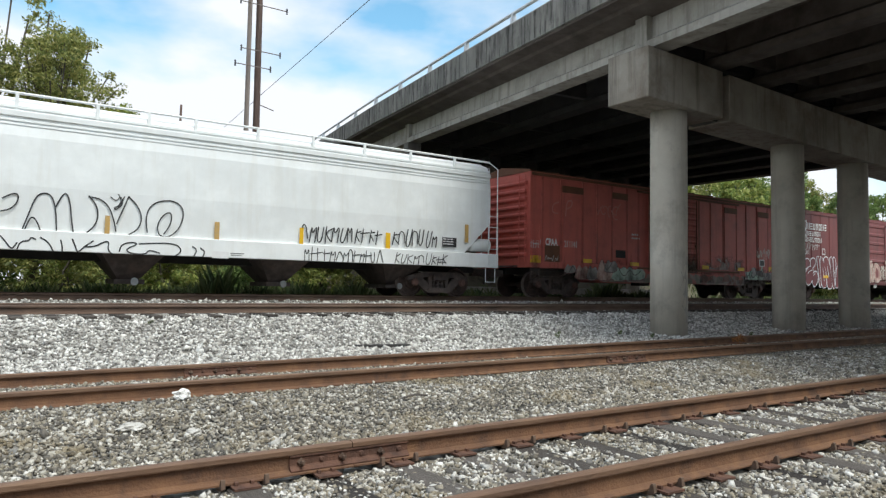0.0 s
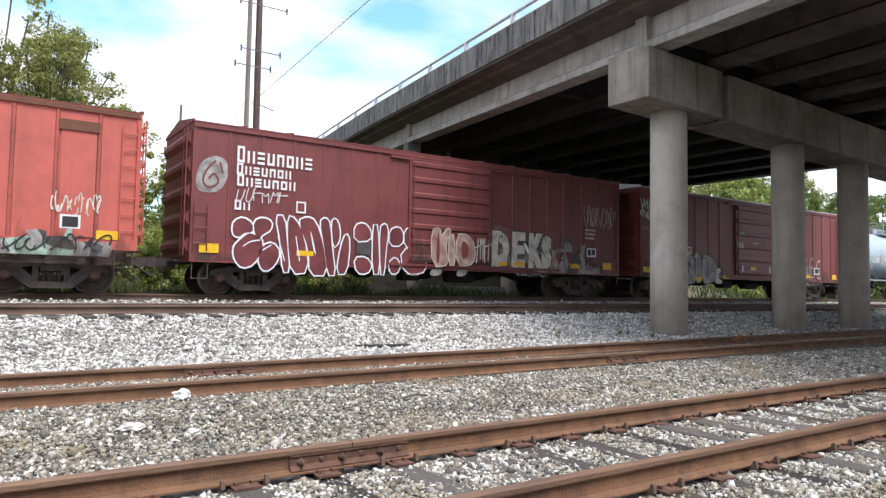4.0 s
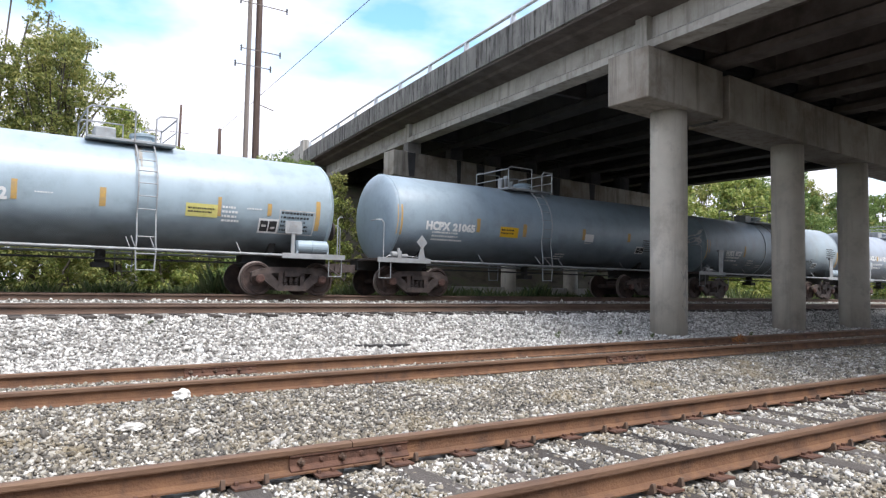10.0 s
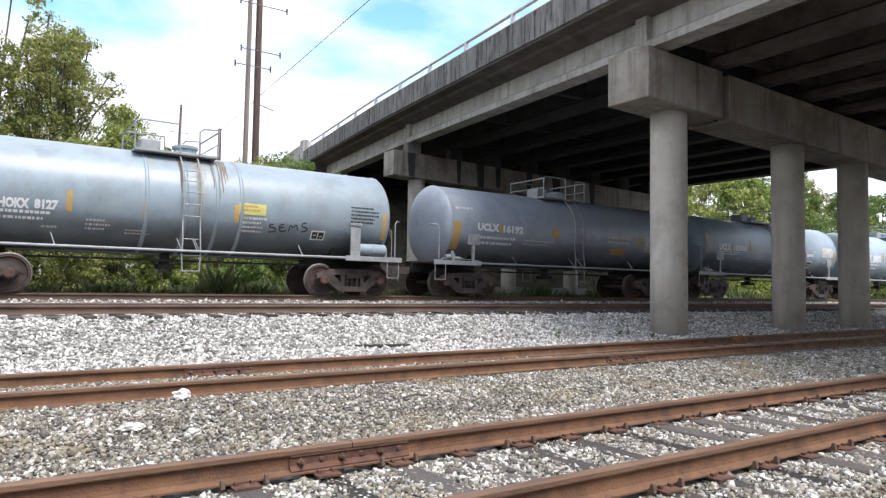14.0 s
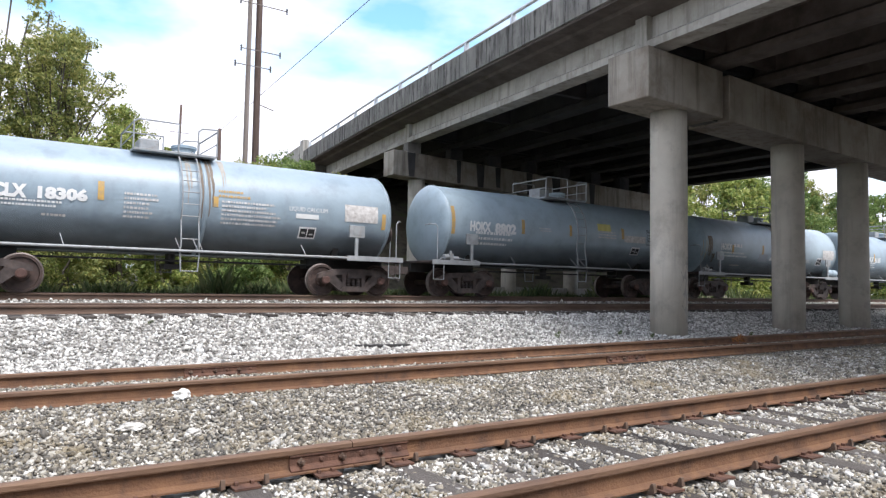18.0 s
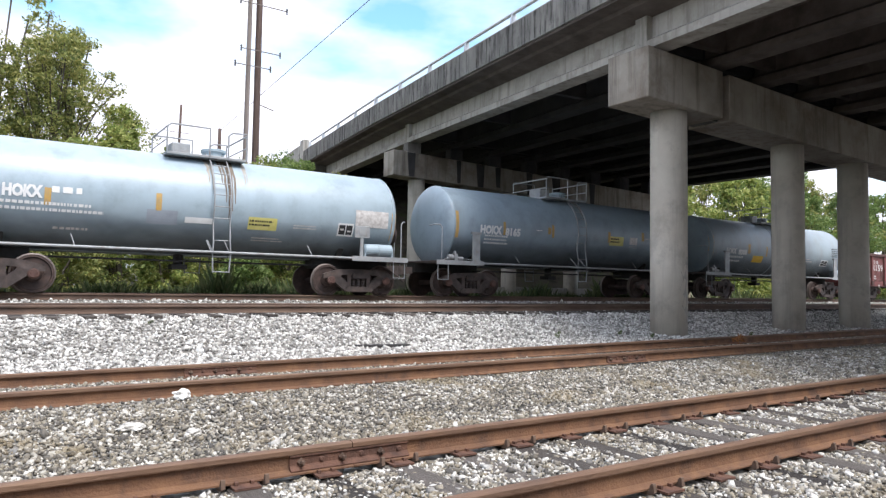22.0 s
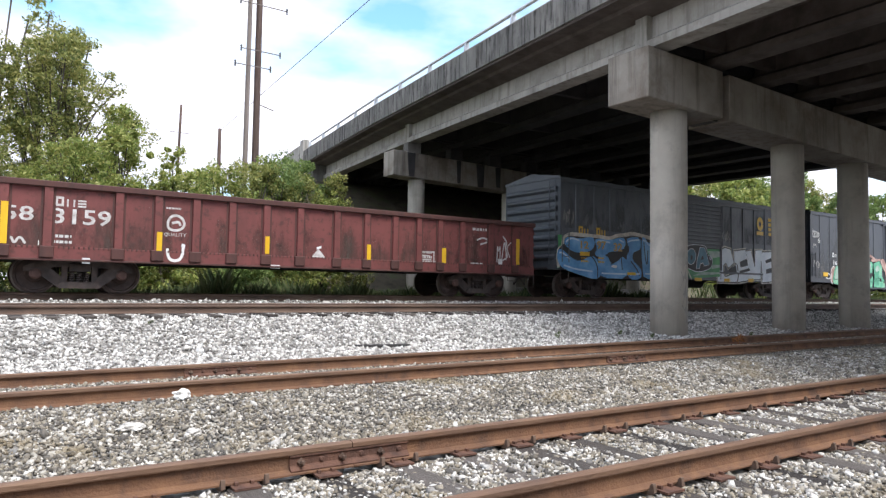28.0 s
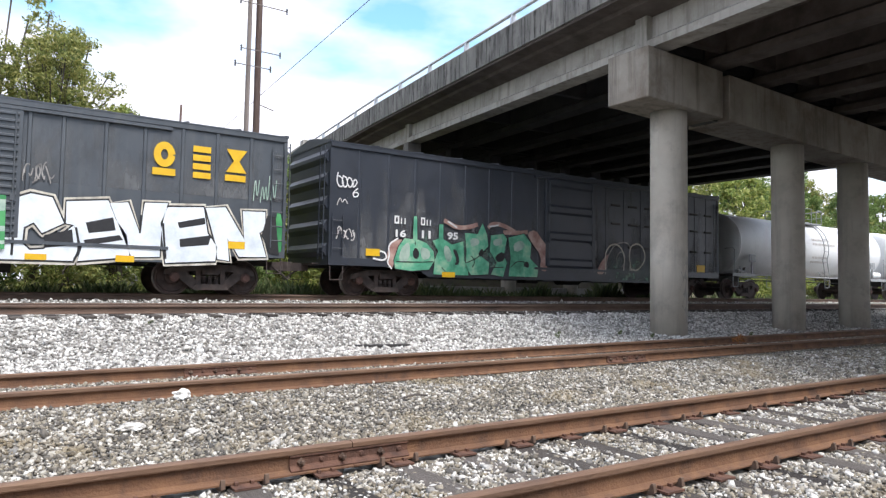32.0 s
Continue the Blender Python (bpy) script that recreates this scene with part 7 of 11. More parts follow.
scrawl(tangle(-6.02, -5.66, 2.62, 2.84, 5, 332), 0.03, "white_worn", TANKS[7][0], "scrawled white tag on the tank head", 0.012, barrel=TANKS[7][2])
painted("lettering", fitted("HOKX", -4.03, -3.41, 1.74, 1.96, 0.085), M["white"], TANKS[7][0], "white stencilled characters", lift=0.014, barrel=TANKS[7][2])
painted("lettering", fitted("8127", -3.32, -2.83, 1.75, 1.96, 0.085), M["white"], TANKS[7][0], "white stencilled characters", lift=0.014, barrel=TANKS[7][2])
painted("fine_print", fine_print(-3.99, 1.71, 2, 1.22, 0.27, 12), M["white"], TANKS[7][0], lift=0.012, barrel=TANKS[7][2])
painted("fine_print", fine_print(-3.15, 1.39, 1, 0.45, 0.12, 13), M["white_worn"], TANKS[7][0], lift=0.012, barrel=TANKS[7][2])
painted("stripe", bars([(-5.58, -5.46, 1.55, 2.33)]), M["orange_worn"], TANKS[7][0], "worn orange stripe", lift=0.01, barrel=TANKS[7][2])
painted("stripe", bars([(-5.35, -5.3, 1.81, 2.33)]), M["orange_worn"], TANKS[7][0], "worn orange stripe", lift=0.01, barrel=TANKS[7][2])
painted("stripe", bars([(-2.67, -2.54, 1.74, 2.19)]), M["orange_worn"], TANKS[7][0], "worn orange stripe", lift=0.01, barrel=TANKS[7][2])
painted("stripe", bars([(-0.97, -0.85, 1.74, 2.05)]), M["orange_worn"], TANKS[7][0], "worn orange stripe", lift=0.01, barrel=TANKS[7][2])
painted("stripe", bars([(1.3, 1.44, 1.74, 2.17)]), M["orange_worn"], TANKS[7][0], "worn orange stripe", lift=0.01, barrel=TANKS[7][2])
painted("stripe", bars([(5.84, 6.04, 1.52, 2.25)]), M["orange_worn"], TANKS[7][0], "worn orange stripe", lift=0.01, barrel=TANKS[7][2])
painted("placard", bars([(1.42, 2.17, 1.96, 2.23)]), M["label_yellow"], TANKS[7][0], "faded yellow label", lift=0.01, barrel=TANKS[7][2])
painted("fine_print", fine_print(1.46, 2.19, 2, 0.66, 0.19, 14), M["orange_worn"], TANKS[7][0], lift=0.016, barrel=TANKS[7][2])
painted("fine_print", fine_print(1.52, 1.9, 4, 0.7, 0.44, 15), M["white_worn"], TANKS[7][0], lift=0.012, barrel=TANKS[7][2])
painted("fine_print", fine_print(-2.23, 1.61, 3, 0.54, 0.32, 16), M["white_worn"], TANKS[7][0], lift=0.012, barrel=TANKS[7][2])
painted("fine_print", fine_print(-1.34, 1.4, 2, 0.61, 0.17, 17), M["white_worn"], TANKS[7][0], lift=0.012, barrel=TANKS[7][2])
data_panel(TANKS[7][0], 3.57, 4.0, 1.4, 1.67, barrel=TANKS[7][2])
painted("stencil_block", fine_print(4.77, 2.38, 5, 0.99, 0.48, 18), M["under_black"], TANKS[7][0], lift=.008, barrel=TANKS[7][2])
scrawl([[(2.41, 1.76), (2.3, 1.75), (2.31, 1.68), (2.51, 1.67), (2.49, 1.58), (2.3, 1.55)], [(2.72, 1.78), (2.59, 1.76), (2.61, 1.58), (2.8, 1.61)], [(2.61, 1.68), (2.73, 1.7)], [(2.88, 1.6), (2.9, 1.79), (3.0, 1.69), (3.07, 1.82), (3.15, 1.64)], [(3.39, 1.86), (3.23, 1.83), (3.27, 1.74), (3.43, 1.73), (3.41, 1.64), (3.24, 1.61)]], 0.03, "ink", TANKS[7][0], "black scrawled tag", 0.01, barrel=TANKS[7][2])
painted("lettering", fitted("UCLX", -4.42, -3.48, 2.0, 2.24, 0.085), M["white"], TANKS[8][0], "white stencilled characters", lift=0.014, barrel=TANKS[8][2])
painted("lettering", fitted("16192", -3.31, -2.4, 1.98, 2.23, 0.085), M["white"], TANKS[8][0], "white stencilled characters", lift=0.014, barrel=TANKS[8][2])
painted("fine_print", fine_print(-4.29, 1.85, 2, 1.74, 0.35, 19), M["white"], TANKS[8][0], lift=0.012, barrel=TANKS[8][2])
painted("fine_print", fine_print(-2.31, 1.82, 2, 1.49, 0.23, 20), M["white_worn"], TANKS[8][0], lift=0.012, barrel=TANKS[8][2])
painted("fine_print", fine_print(-5.27, 2.7, 1, 0.95, 0.18, 21), M["white_worn"], TANKS[8][0], lift=0.012, barrel=TANKS[8][2])
painted("stripe", bars([(-5.43, -5.09, 1.36, 2.23)]), M["orange_worn"], TANKS[8][0], "worn orange stripe", lift=0.01, barrel=TANKS[8][2])
painted("stripe", bars([(-3.5, -3.33, 1.98, 2.23)]), M["orange_worn"], TANKS[8][0], "worn orange stripe", lift=0.01, barrel=TANKS[8][2])
painted("stripe", bars([(-1.04, -0.65, 1.95, 2.24)]), M["orange_worn"], TANKS[8][0], "worn orange stripe", lift=0.01, barrel=TANKS[8][2])
painted("stripe", bars([(3.71, 3.9, 1.81, 2.2)]), M["orange_worn"], TANKS[8][0], "worn orange stripe", lift=0.01, barrel=TANKS[8][2])
painted("stripe", bars([(5.54, 5.92, 1.33, 1.97)]), M["orange_worn"], TANKS[8][0], "worn orange stripe", lift=0.01, barrel=TANKS[8][2])
painted("decal", bars([(4.13, 5.29, 1.65, 2.22)]), M["white_worn"], TANKS[8][0], "", lift=0.01, barrel=TANKS[8][2])
painted("stencil_block", fine_print(4.17, 2.16, 5, 1.07, 0.47, 22), M["tank_slate"], TANKS[8][0], lift=.008, barrel=TANKS[8][2])
painted("decal", bars([(2.19, 3.04, 1.49, 1.75)]), M["orange_worn"], TANKS[8][0], "", lift=0.01, barrel=TANKS[8][2])
painted("fine_print", fine_print(1.92, 2.13, 2, 1.41, 0.3, 23), M["white_worn"], TANKS[8][0], lift=0.012, barrel=TANKS[8][2])
painted("lettering", fitted("UCLX", -4.52, -3.62, 1.96, 2.25, 0.085), M["white"], TANKS[9][0], "white stencilled characters", lift=0.014, barrel=TANKS[9][2])
painted("lettering", fitted("18306", -3.41, -2.37, 1.97, 2.24, 0.085), M["white"], TANKS[9][0], "white stencilled characters", lift=0.014, barrel=TANKS[9][2])
painted("fine_print", fine_print(-4.51, 1.94, 2, 1.75, 0.18, 24), M["white"], TANKS[9][0], lift=0.012, barrel=TANKS[9][2])
painted("fine_print", fine_print(-3.31, 1.67, 1, 0.61, 0.11, 25), M["white_worn"], TANKS[9][0], lift=0.012, barrel=TANKS[9][2])
painted("stripe", bars([(-5.44, -5.27, 1.81, 2.61)]), M["orange_worn"], TANKS[9][0], "worn orange stripe", lift=0.01, barrel=TANKS[9][2])
painted("stripe", bars([(-2.16, -2.02, 2.04, 2.45)]), M["orange_worn"], TANKS[9][0], "worn orange stripe", lift=0.01, barrel=TANKS[9][2])
painted("stripe", bars([(0.59, 0.72, 2.08, 2.33)]), M["orange_worn"], TANKS[9][0], "worn orange stripe", lift=0.01, barrel=TANKS[9][2])
painted("stripe", bars([(5.67, 5.8, 1.81, 2.24)]), M["orange_worn"], TANKS[9][0], "worn orange stripe", lift=0.01, barrel=TANKS[9][2])
painted("fine_print", fine_print(-1.57, 2.25, 6, 0.82, 0.61, 26), M["white_worn"], TANKS[9][0], lift=0.012, barrel=TANKS[9][2])
painted("fine_print", fine_print(0.81, 2.25, 6, 1.64, 0.61, 27), M["white_worn"], TANKS[9][0], lift=0.012, barrel=TANKS[9][2])
painted("fine_print", fine_print(0.73, 2.5, 2, 0.89, 0.23, 28), M["orange_worn"], TANKS[9][0], lift=0.012, barrel=TANKS[9][2])
painted("lettering", fitted("LIQUID CALCIUM", 2.7, 3.85, 2.12, 2.25, 0), M["white"], TANKS[9][0], "white stencilled characters", lift=0.014, barrel=TANKS[9][2])
painted("decal", bars([(2.9, 3.59, 1.96, 2.08)]), M["white"], TANKS[9][0], "", lift=0.01, barrel=TANKS[9][2])
data_panel(TANKS[9][0], 3.04, 3.56, 1.42, 1.75, barrel=TANKS[9][2])
painted("decal", bars([(4.42, 5.52, 1.97, 2.42)]), M["white_worn"], TANKS[9][0], "", lift=0.01, barrel=TANKS[9][2])
painted("stencil_block", fine_print(4.47, 2.37, 5, 0.96, 0.37, 29), M["tank_slate"], TANKS[9][0], lift=.008, barrel=TANKS[9][2])
painted("lettering", fitted("HOKX", -4.67, -3.79, 1.97, 2.28, 0.085), M["white"], TANKS[10][0], "white stencilled characters", lift=0.014, barrel=TANKS[10][2])
painted("lettering", fitted("8802", -3.62, -2.67, 1.95, 2.28, 0.085), M["white"], TANKS[10][0], "white stencilled characters", lift=0.014, barrel=TANKS[10][2])
painted("fine_print", fine_print(-4.41, 1.98, 3, 1.79, 0.5, 30), M["white"], TANKS[10][0], lift=0.012, barrel=TANKS[10][2])
painted("stripe", bars([(-5.44, -5.28, 1.85, 2.69)]), M["orange_worn"], TANKS[10][0], "worn orange stripe", lift=0.01, barrel=TANKS[10][2])
painted("stripe", bars([(-2.41, -2.27, 2.0, 2.45)]), M["orange_worn"], TANKS[10][0], "worn orange stripe", lift=0.01, barrel=TANKS[10][2])
painted("stripe", bars([(-0.08, 0.04, 2.04, 2.41)]), M["orange_worn"], TANKS[10][0], "worn orange stripe", lift=0.01, barrel=TANKS[10][2])
painted("stripe", bars([(2.76, 2.91, 2.08, 2.46)]), M["orange_worn"], TANKS[10][0], "worn orange stripe", lift=0.01, barrel=TANKS[10][2])
painted("stripe", bars([(5.64, 5.81, 2.12, 2.5)]), M["orange_worn"], TANKS[10][0], "worn orange stripe", lift=0.01, barrel=TANKS[10][2])
painted("placard", bars([(1.43, 2.16, 2.31, 2.56)]), M["label_yellow"], TANKS[10][0], "yellow emergency label", lift=0.01, barrel=TANKS[10][2])
painted("fine_print", fine_print(1.46, 2.3, 3, 1.32, 0.28, 31), M["white_worn"], TANKS[10][0], lift=0.012, barrel=TANKS[10][2])
painted("decal", bars([(2.93, 4.19, 1.98, 2.22)]), M["white_worn"], TANKS[10][0], "", lift=0.01, barrel=TANKS[10][2])
painted("stencil_block", fine_print(4.35, 2.42, 4, 1.05, 0.42, 32), M["ink"], TANKS[10][0], lift=.008, barrel=TANKS[10][2])
data_panel(TANKS[10][0], 3.42, 3.91, 1.52, 1.82, barrel=TANKS[10][2])
painted("fine_print", fine_print(-1.58, 2.24, 2, 0.65, 0.15, 33), M["white_worn"], TANKS[10][0], lift=0.012, barrel=TANKS[10][2])
painted("lettering", fitted("HOKX", -4.31, -3.51, 1.98, 2.25, 0.085), M["white"], TANKS[11][0], "white stencilled characters", lift=0.014, barrel=TANKS[11][2])
painted("stencil_block", fine_print(-3.33, 2.25, 1, 0.73, 0.27, 34), M["white"], TANKS[11][0], lift=.008, barrel=TANKS[11][2])
painted("fine_print", fine_print(-4.35, 1.91, 2, 2.15, 0.26, 35), M["white"], TANKS[11][0], lift=0.012, barrel=TANKS[11][2])
painted("fine_print", fine_print(-3.26, 1.37, 1, 0.92, 0.13, 36), M["white_worn"], TANKS[11][0], lift=0.012, barrel=TANKS[11][2])
painted("stripe", bars([(-5.54, -5.37, 1.52, 2.32)]), M["orange_worn"], TANKS[11][0], "worn orange stripe", lift=0.01, barrel=TANKS[11][2])
painted("stripe", bars([(-3.48, -3.34, 1.85, 2.21)]), M["orange_worn"], TANKS[11][0], "worn orange stripe", lift=0.01, barrel=TANKS[11][2])
painted("stripe", bars([(-1.04, -0.9, 1.9, 2.29)]), M["orange_worn"], TANKS[11][0], "worn orange stripe", lift=0.01, barrel=TANKS[11][2])
painted("stripe", bars([(5.8, 5.99, 1.5, 2.29)]), M["orange_worn"], TANKS[11][0], "worn orange stripe", lift=0.01, barrel=TANKS[11][2])
painted("decal", bars([(-0.31, 0.41, 1.66, 1.8)]), M["white"], TANKS[11][0], "", lift=0.01, barrel=TANKS[11][2])
painted("placard", bars([(1.35, 2.16, 1.59, 1.91)]), M["label_yellow"], TANKS[11][0], "faded yellow label", lift=0.01, barrel=TANKS[11][2])
painted("fine_print", fine_print(1.38, 1.84, 2, 0.73, 0.19, 37), M["ink"], TANKS[11][0], lift=0.016, barrel=TANKS[11][2])
painted("fine_print", fine_print(2.65, 1.79, 2, 0.75, 0.14, 38), M["white_worn"], TANKS[11][0], lift=0.012, barrel=TANKS[11][2])
painted("fine_print", fine_print(1.52, 1.38, 2, 1.02, 0.15, 39), M["white_worn"], TANKS[11][0], lift=0.012, barrel=TANKS[11][2])
data_panel(TANKS[11][0], 4.02, 4.53, 1.56, 1.92, barrel=TANKS[11][2])
painted("decal", bars([(4.57, 5.68, 1.85, 2.3)]), M["white_worn"], TANKS[11][0], "", lift=0.01, barrel=TANKS[11][2])
painted("stencil_block", fine_print(4.63, 2.25, 5, 0.98, 0.35, 40), M["tank_grey"], TANKS[11][0], lift=.008, barrel=TANKS[11][2])
painted("lettering", fitted("HOKX", -4.5, -3.56, 1.91, 2.19, 0.085), M["white"], TANKS[12][0], "white stencilled characters", lift=0.014, barrel=TANKS[12][2])
painted("lettering", fitted("8165", -3.42, -2.73, 1.9, 2.16, 0.085), M["white"], TANKS[12][0], "white stencilled characters", lift=0.014, barrel=TANKS[12][2])
painted("fine_print", fine_print(-4.29, 1.9, 3, 1.26, 0.34, 41), M["white"], TANKS[12][0], lift=0.012, barrel=TANKS[12][2])
painted("fine_print", fine_print(-1.98, 2.16, 1, 0.29, 0.06, 42), M["white"], TANKS[12][0], lift=0.012, barrel=TANKS[12][2])
painted("stripe", bars([(-5.55, -5.39, 1.75, 2.55)]), M["orange_worn"], TANKS[12][0], "worn orange stripe", lift=0.01, barrel=TANKS[12][2])
painted("stripe", bars([(-3.51, -3.4, 1.92, 2.33)]), M["orange_worn"], TANKS[12][0], "worn orange stripe", lift=0.01, barrel=TANKS[12][2])
painted("stripe", bars([(-1.23, -1.12, 1.95, 2.37)]), M["orange_worn"], TANKS[12][0], "worn orange stripe", lift=0.01, barrel=TANKS[12][2])
painted("stripe", bars([(-1.42, -1.27, 2.05, 2.27)]), M["orange_worn"], TANKS[12][0], "worn orange stripe", lift=0.01, barrel=TANKS[12][2])
painted("stripe", bars([(1.73, 1.86, 1.92, 2.29)]), M["orange_worn"], TANKS[12][0], "worn orange stripe", lift=0.01, barrel=TANKS[12][2])
painted("stripe", bars([(3.69, 3.84, 2.06, 2.38)]), M["orange_worn"], TANKS[12][0], "worn orange stripe", lift=0.01, barrel=TANKS[12][2])
painted("placard", bars([(1.82, 2.62, 1.83, 2.15)]), M["label_yellow"], TANKS[12][0], "yellow emergency label", lift=0.01, barrel=TANKS[12][2])
painted("fine_print", fine_print(1.86, 2.09, 2, 0.7, 0.21, 43), M["ink"], TANKS[12][0], lift=0.016, barrel=TANKS[12][2])
painted("decal", bars([(2.98, 3.43, 1.9, 2.16)]), M["white_worn"], TANKS[12][0], "", lift=0.01, barrel=TANKS[12][2])
painted("fine_print", fine_print(3.0, 1.86, 2, 0.45, 0.1, 44), M["white_worn"], TANKS[12][0], lift=0.012, barrel=TANKS[12][2])
painted("stencil_block", fine_print(4.99, 2.34, 5, 1.09, 0.55, 45), M["white_worn"], TANKS[12][0], lift=.008, barrel=TANKS[12][2])
painted("fine_print", fine_print(3.9, 2.17, 1, 0.98, 0.09, 46), M["white_worn"], TANKS[12][0], lift=0.012, barrel=TANKS[12][2])
painted("lettering", fitted("HOKX", -4.52, -3.75, 1.85, 2.08, 0.085), M["white"], TANKS[13][0], "white stencilled characters", lift=0.014, barrel=TANKS[13][2])
painted("lettering", fitted("8000", -3.59, -2.91, 1.82, 2.06, 0.085), M["white"], TANKS[13][0], "white stencilled characters", lift=0.014, barrel=TANKS[13][2])
painted("fine_print", fine_print(-4.35, 1.77, 2, 1.52, 0.35, 47), M["white"], TANKS[13][0], lift=0.012, barrel=TANKS[13][2])
painted("stripe", bars([(-5.68, -5.48, 1.75, 2.59)]), M["orange_worn"], TANKS[13][0], "worn orange stripe", lift=0.01, barrel=TANKS[13][2])
painted("stripe", bars([(-2.83, -2.63, 1.9, 2.29)]), M["orange_worn"], TANKS[13][0], "worn orange stripe", lift=0.01, barrel=TANKS[13][2])
painted("stripe", bars([(-1.33, -1.21, 1.82, 2.24)]), M["orange_worn"], TANKS[13][0], "worn orange stripe", lift=0.01, barrel=TANKS[13][2])
painted("stripe", bars([(1.31, 1.44, 1.93, 2.22)]), M["orange_worn"], TANKS[13][0], "worn orange stripe", lift=0.01, barrel=TANKS[13][2])
painted("stripe", bars([(5.8, 6.0, 1.79, 2.17)]), M["orange_worn"], TANKS[13][0], "worn orange stripe", lift=0.01, barrel=TANKS[13][2])
painted("placard", bars([(-2.35, -1.51, 1.53, 1.83)]), M["yellow"], TANKS[13][0], "yellow emergency label", lift=0.01, barrel=TANKS[13][2])
painted("fine_print", fine_print(1.4, 1.83, 4, 0.37, 0.45, 48), M["white_worn"], TANKS[13][0], lift=0.012, barrel=TANKS[13][2])
painted("fine_print", fine_print(1.98, 1.85, 2, 1.1, 0.2, 49), M["white_worn"], TANKS[13][0], lift=0.012, barrel=TANKS[13][2])
data_panel(TANKS[13][0], 3.87, 4.55, 1.53, 1.84, barrel=TANKS[13][2])
painted("stencil_block", fine_print(4.84, 2.42, 5, 0.8, 0.45, 50), M["under_black"], TANKS[13][0], lift=.008, barrel=TANKS[13][2])
painted("patch", bars([(-1.24, -0.5, 1.58, 1.92)]), M["tank_slate"], TANKS[11][0], "grey repainted patch", lift=0.006, barrel=TANKS[11][2])
painted("fine_print", fine_print(-0.3, 2.81, 2, 2.42, 0.41, 51), M["white_worn"], TANKS[17][0], lift=0.012, barrel=TANKS[17][2])
painted("fine_print", fine_print(-0.3, 1.98, 2, 1.65, 0.42, 52), M["white_worn"], TANKS[17][0], lift=0.012, barrel=TANKS[17][2])
scrawl([[(-4.41, 1.23), (-4.29, 1.59), (-4.17, 1.95), (-4.05, 2.07), (-3.86, 2.06), (-3.75, 1.8), (-3.71, 1.28)], [(-3.75, 1.8), (-3.62, 2.07), (-3.53, 2.11), (-3.45, 1.86), (-3.42, 1.57), (-3.36, 1.25)], [(-4.35, 1.27), (-4.26, 1.52), (-4.18, 1.57), (-4.08, 1.42), (-4.02, 1.23)], [(-4.82, 1.64), (-4.63, 1.69), (-4.5, 1.85), (-4.49, 2.0), (-4.6, 2.02), (-4.8, 1.9)]], 0.03, "ink", hopper, "sprayed line", 0.016)
scrawl([[(-3.08, 2.09), (-2.93, 1.94), (-2.85, 1.72), (-2.91, 1.46), (-3.13, 1.26)], [(-3.08, 2.07), (-2.82, 2.04), (-2.63, 1.89), (-2.5, 1.56), (-2.46, 1.35)], [(-2.45, 1.52), (-2.39, 1.68), (-2.28, 1.95), (-2.2, 2.15)], [(-2.21, 2.14), (-2.01, 1.97), (-1.88, 1.71), (-1.95, 1.44), (-2.19, 1.29)]], 0.03, "ink", hopper, "sprayed line", 0.016)
scrawl([[(-2.61, 2.11), (-2.48, 2.01), (-2.37, 2.15), (-2.32, 1.91), (-2.55, 1.89), (-2.47, 1.8), (-2.36, 2.02), (-2.27, 2.19), (-2.4, 1.88)], [(-2.44, 2.18), (-2.35, 2.02), (-2.51, 1.84)]], 0.02, "ink", hopper, "sprayed line", 0.016)
scrawl([[(-1.75, 1.37), (-1.8, 1.67), (-1.73, 1.95), (-1.49, 2.1), (-1.16, 2.13), (-0.95, 2.01), (-0.9, 1.81), (-0.98, 1.53), (-1.18, 1.32), (-1.39, 1.28), (-1.51, 1.38), (-1.52, 1.58), (-1.4, 1.78), (-1.24, 1.87), (-1.18, 1.75), (-1.23, 1.55), (-1.37, 1.35)]], 0.03, "ink", hopper, "sprayed line", 0.016)
scrawl([[(-4.8, 1.15), (-4.7, 1.04), (-4.57, 0.87), (-4.47, 1.03)], [(-4.47, 0.89), (-4.41, 1.05), (-4.24, 1.07), (-4.21, 1.15), (-4.11, 1.1)], [(-4.04, 1.15), (-3.94, 1.11), (-3.83, 1.01), (-3.75, 0.85)], [(-3.62, 1.12), (-3.58, 0.98), (-3.58, 0.85)], [(-3.38, 1.15), (-3.3, 0.96), (-3.26, 0.86), (-3.12, 1.0), (-2.94, 1.13)], [(-3.15, 0.99), (-2.9, 1.01), (-2.71, 1.12), (-2.6, 1.13), (-2.63, 0.95), (-2.52, 0.86)]], 0.03, "ink", hopper, "sprayed line", 0.046)
scrawl([[(-2.37, 0.92), (-2.33, 1.08), (-2.1, 1.14), (-1.94, 1.11), (-2.24, 0.98), (-2.13, 0.89), (-1.78, 0.88), (-1.7, 0.99), (-1.44, 0.92)], [(-1.94, 1.11), (-1.3, 1.16), (-1.01, 1.12), (-0.92, 0.98), (-1.08, 0.87)], [(-0.67, 1.11), (-0.54, 1.03), (-0.62, 0.89)], [(-0.47, 1.08), (-0.34, 1.0), (-0.4, 0.88)]], 0.03, "ink", hopper, "sprayed line", 0.046)
scrawl(hand_tag(2.26, 4.87, 1.33, 1.89, 11, 3), 0.035, "ink", hopper, "scrawled tag", 0.02)
scrawl(hand_tag(2.39, 4.88, 0.85, 1.25, 13, 4), 0.025, "ink", hopper, "scrawled tag", 0.046)
scrawl(hand_tag(5.21, 6.89, 1.34, 1.89, 7, 5), 0.035, "ink", hopper, "scrawled tag", 0.02)
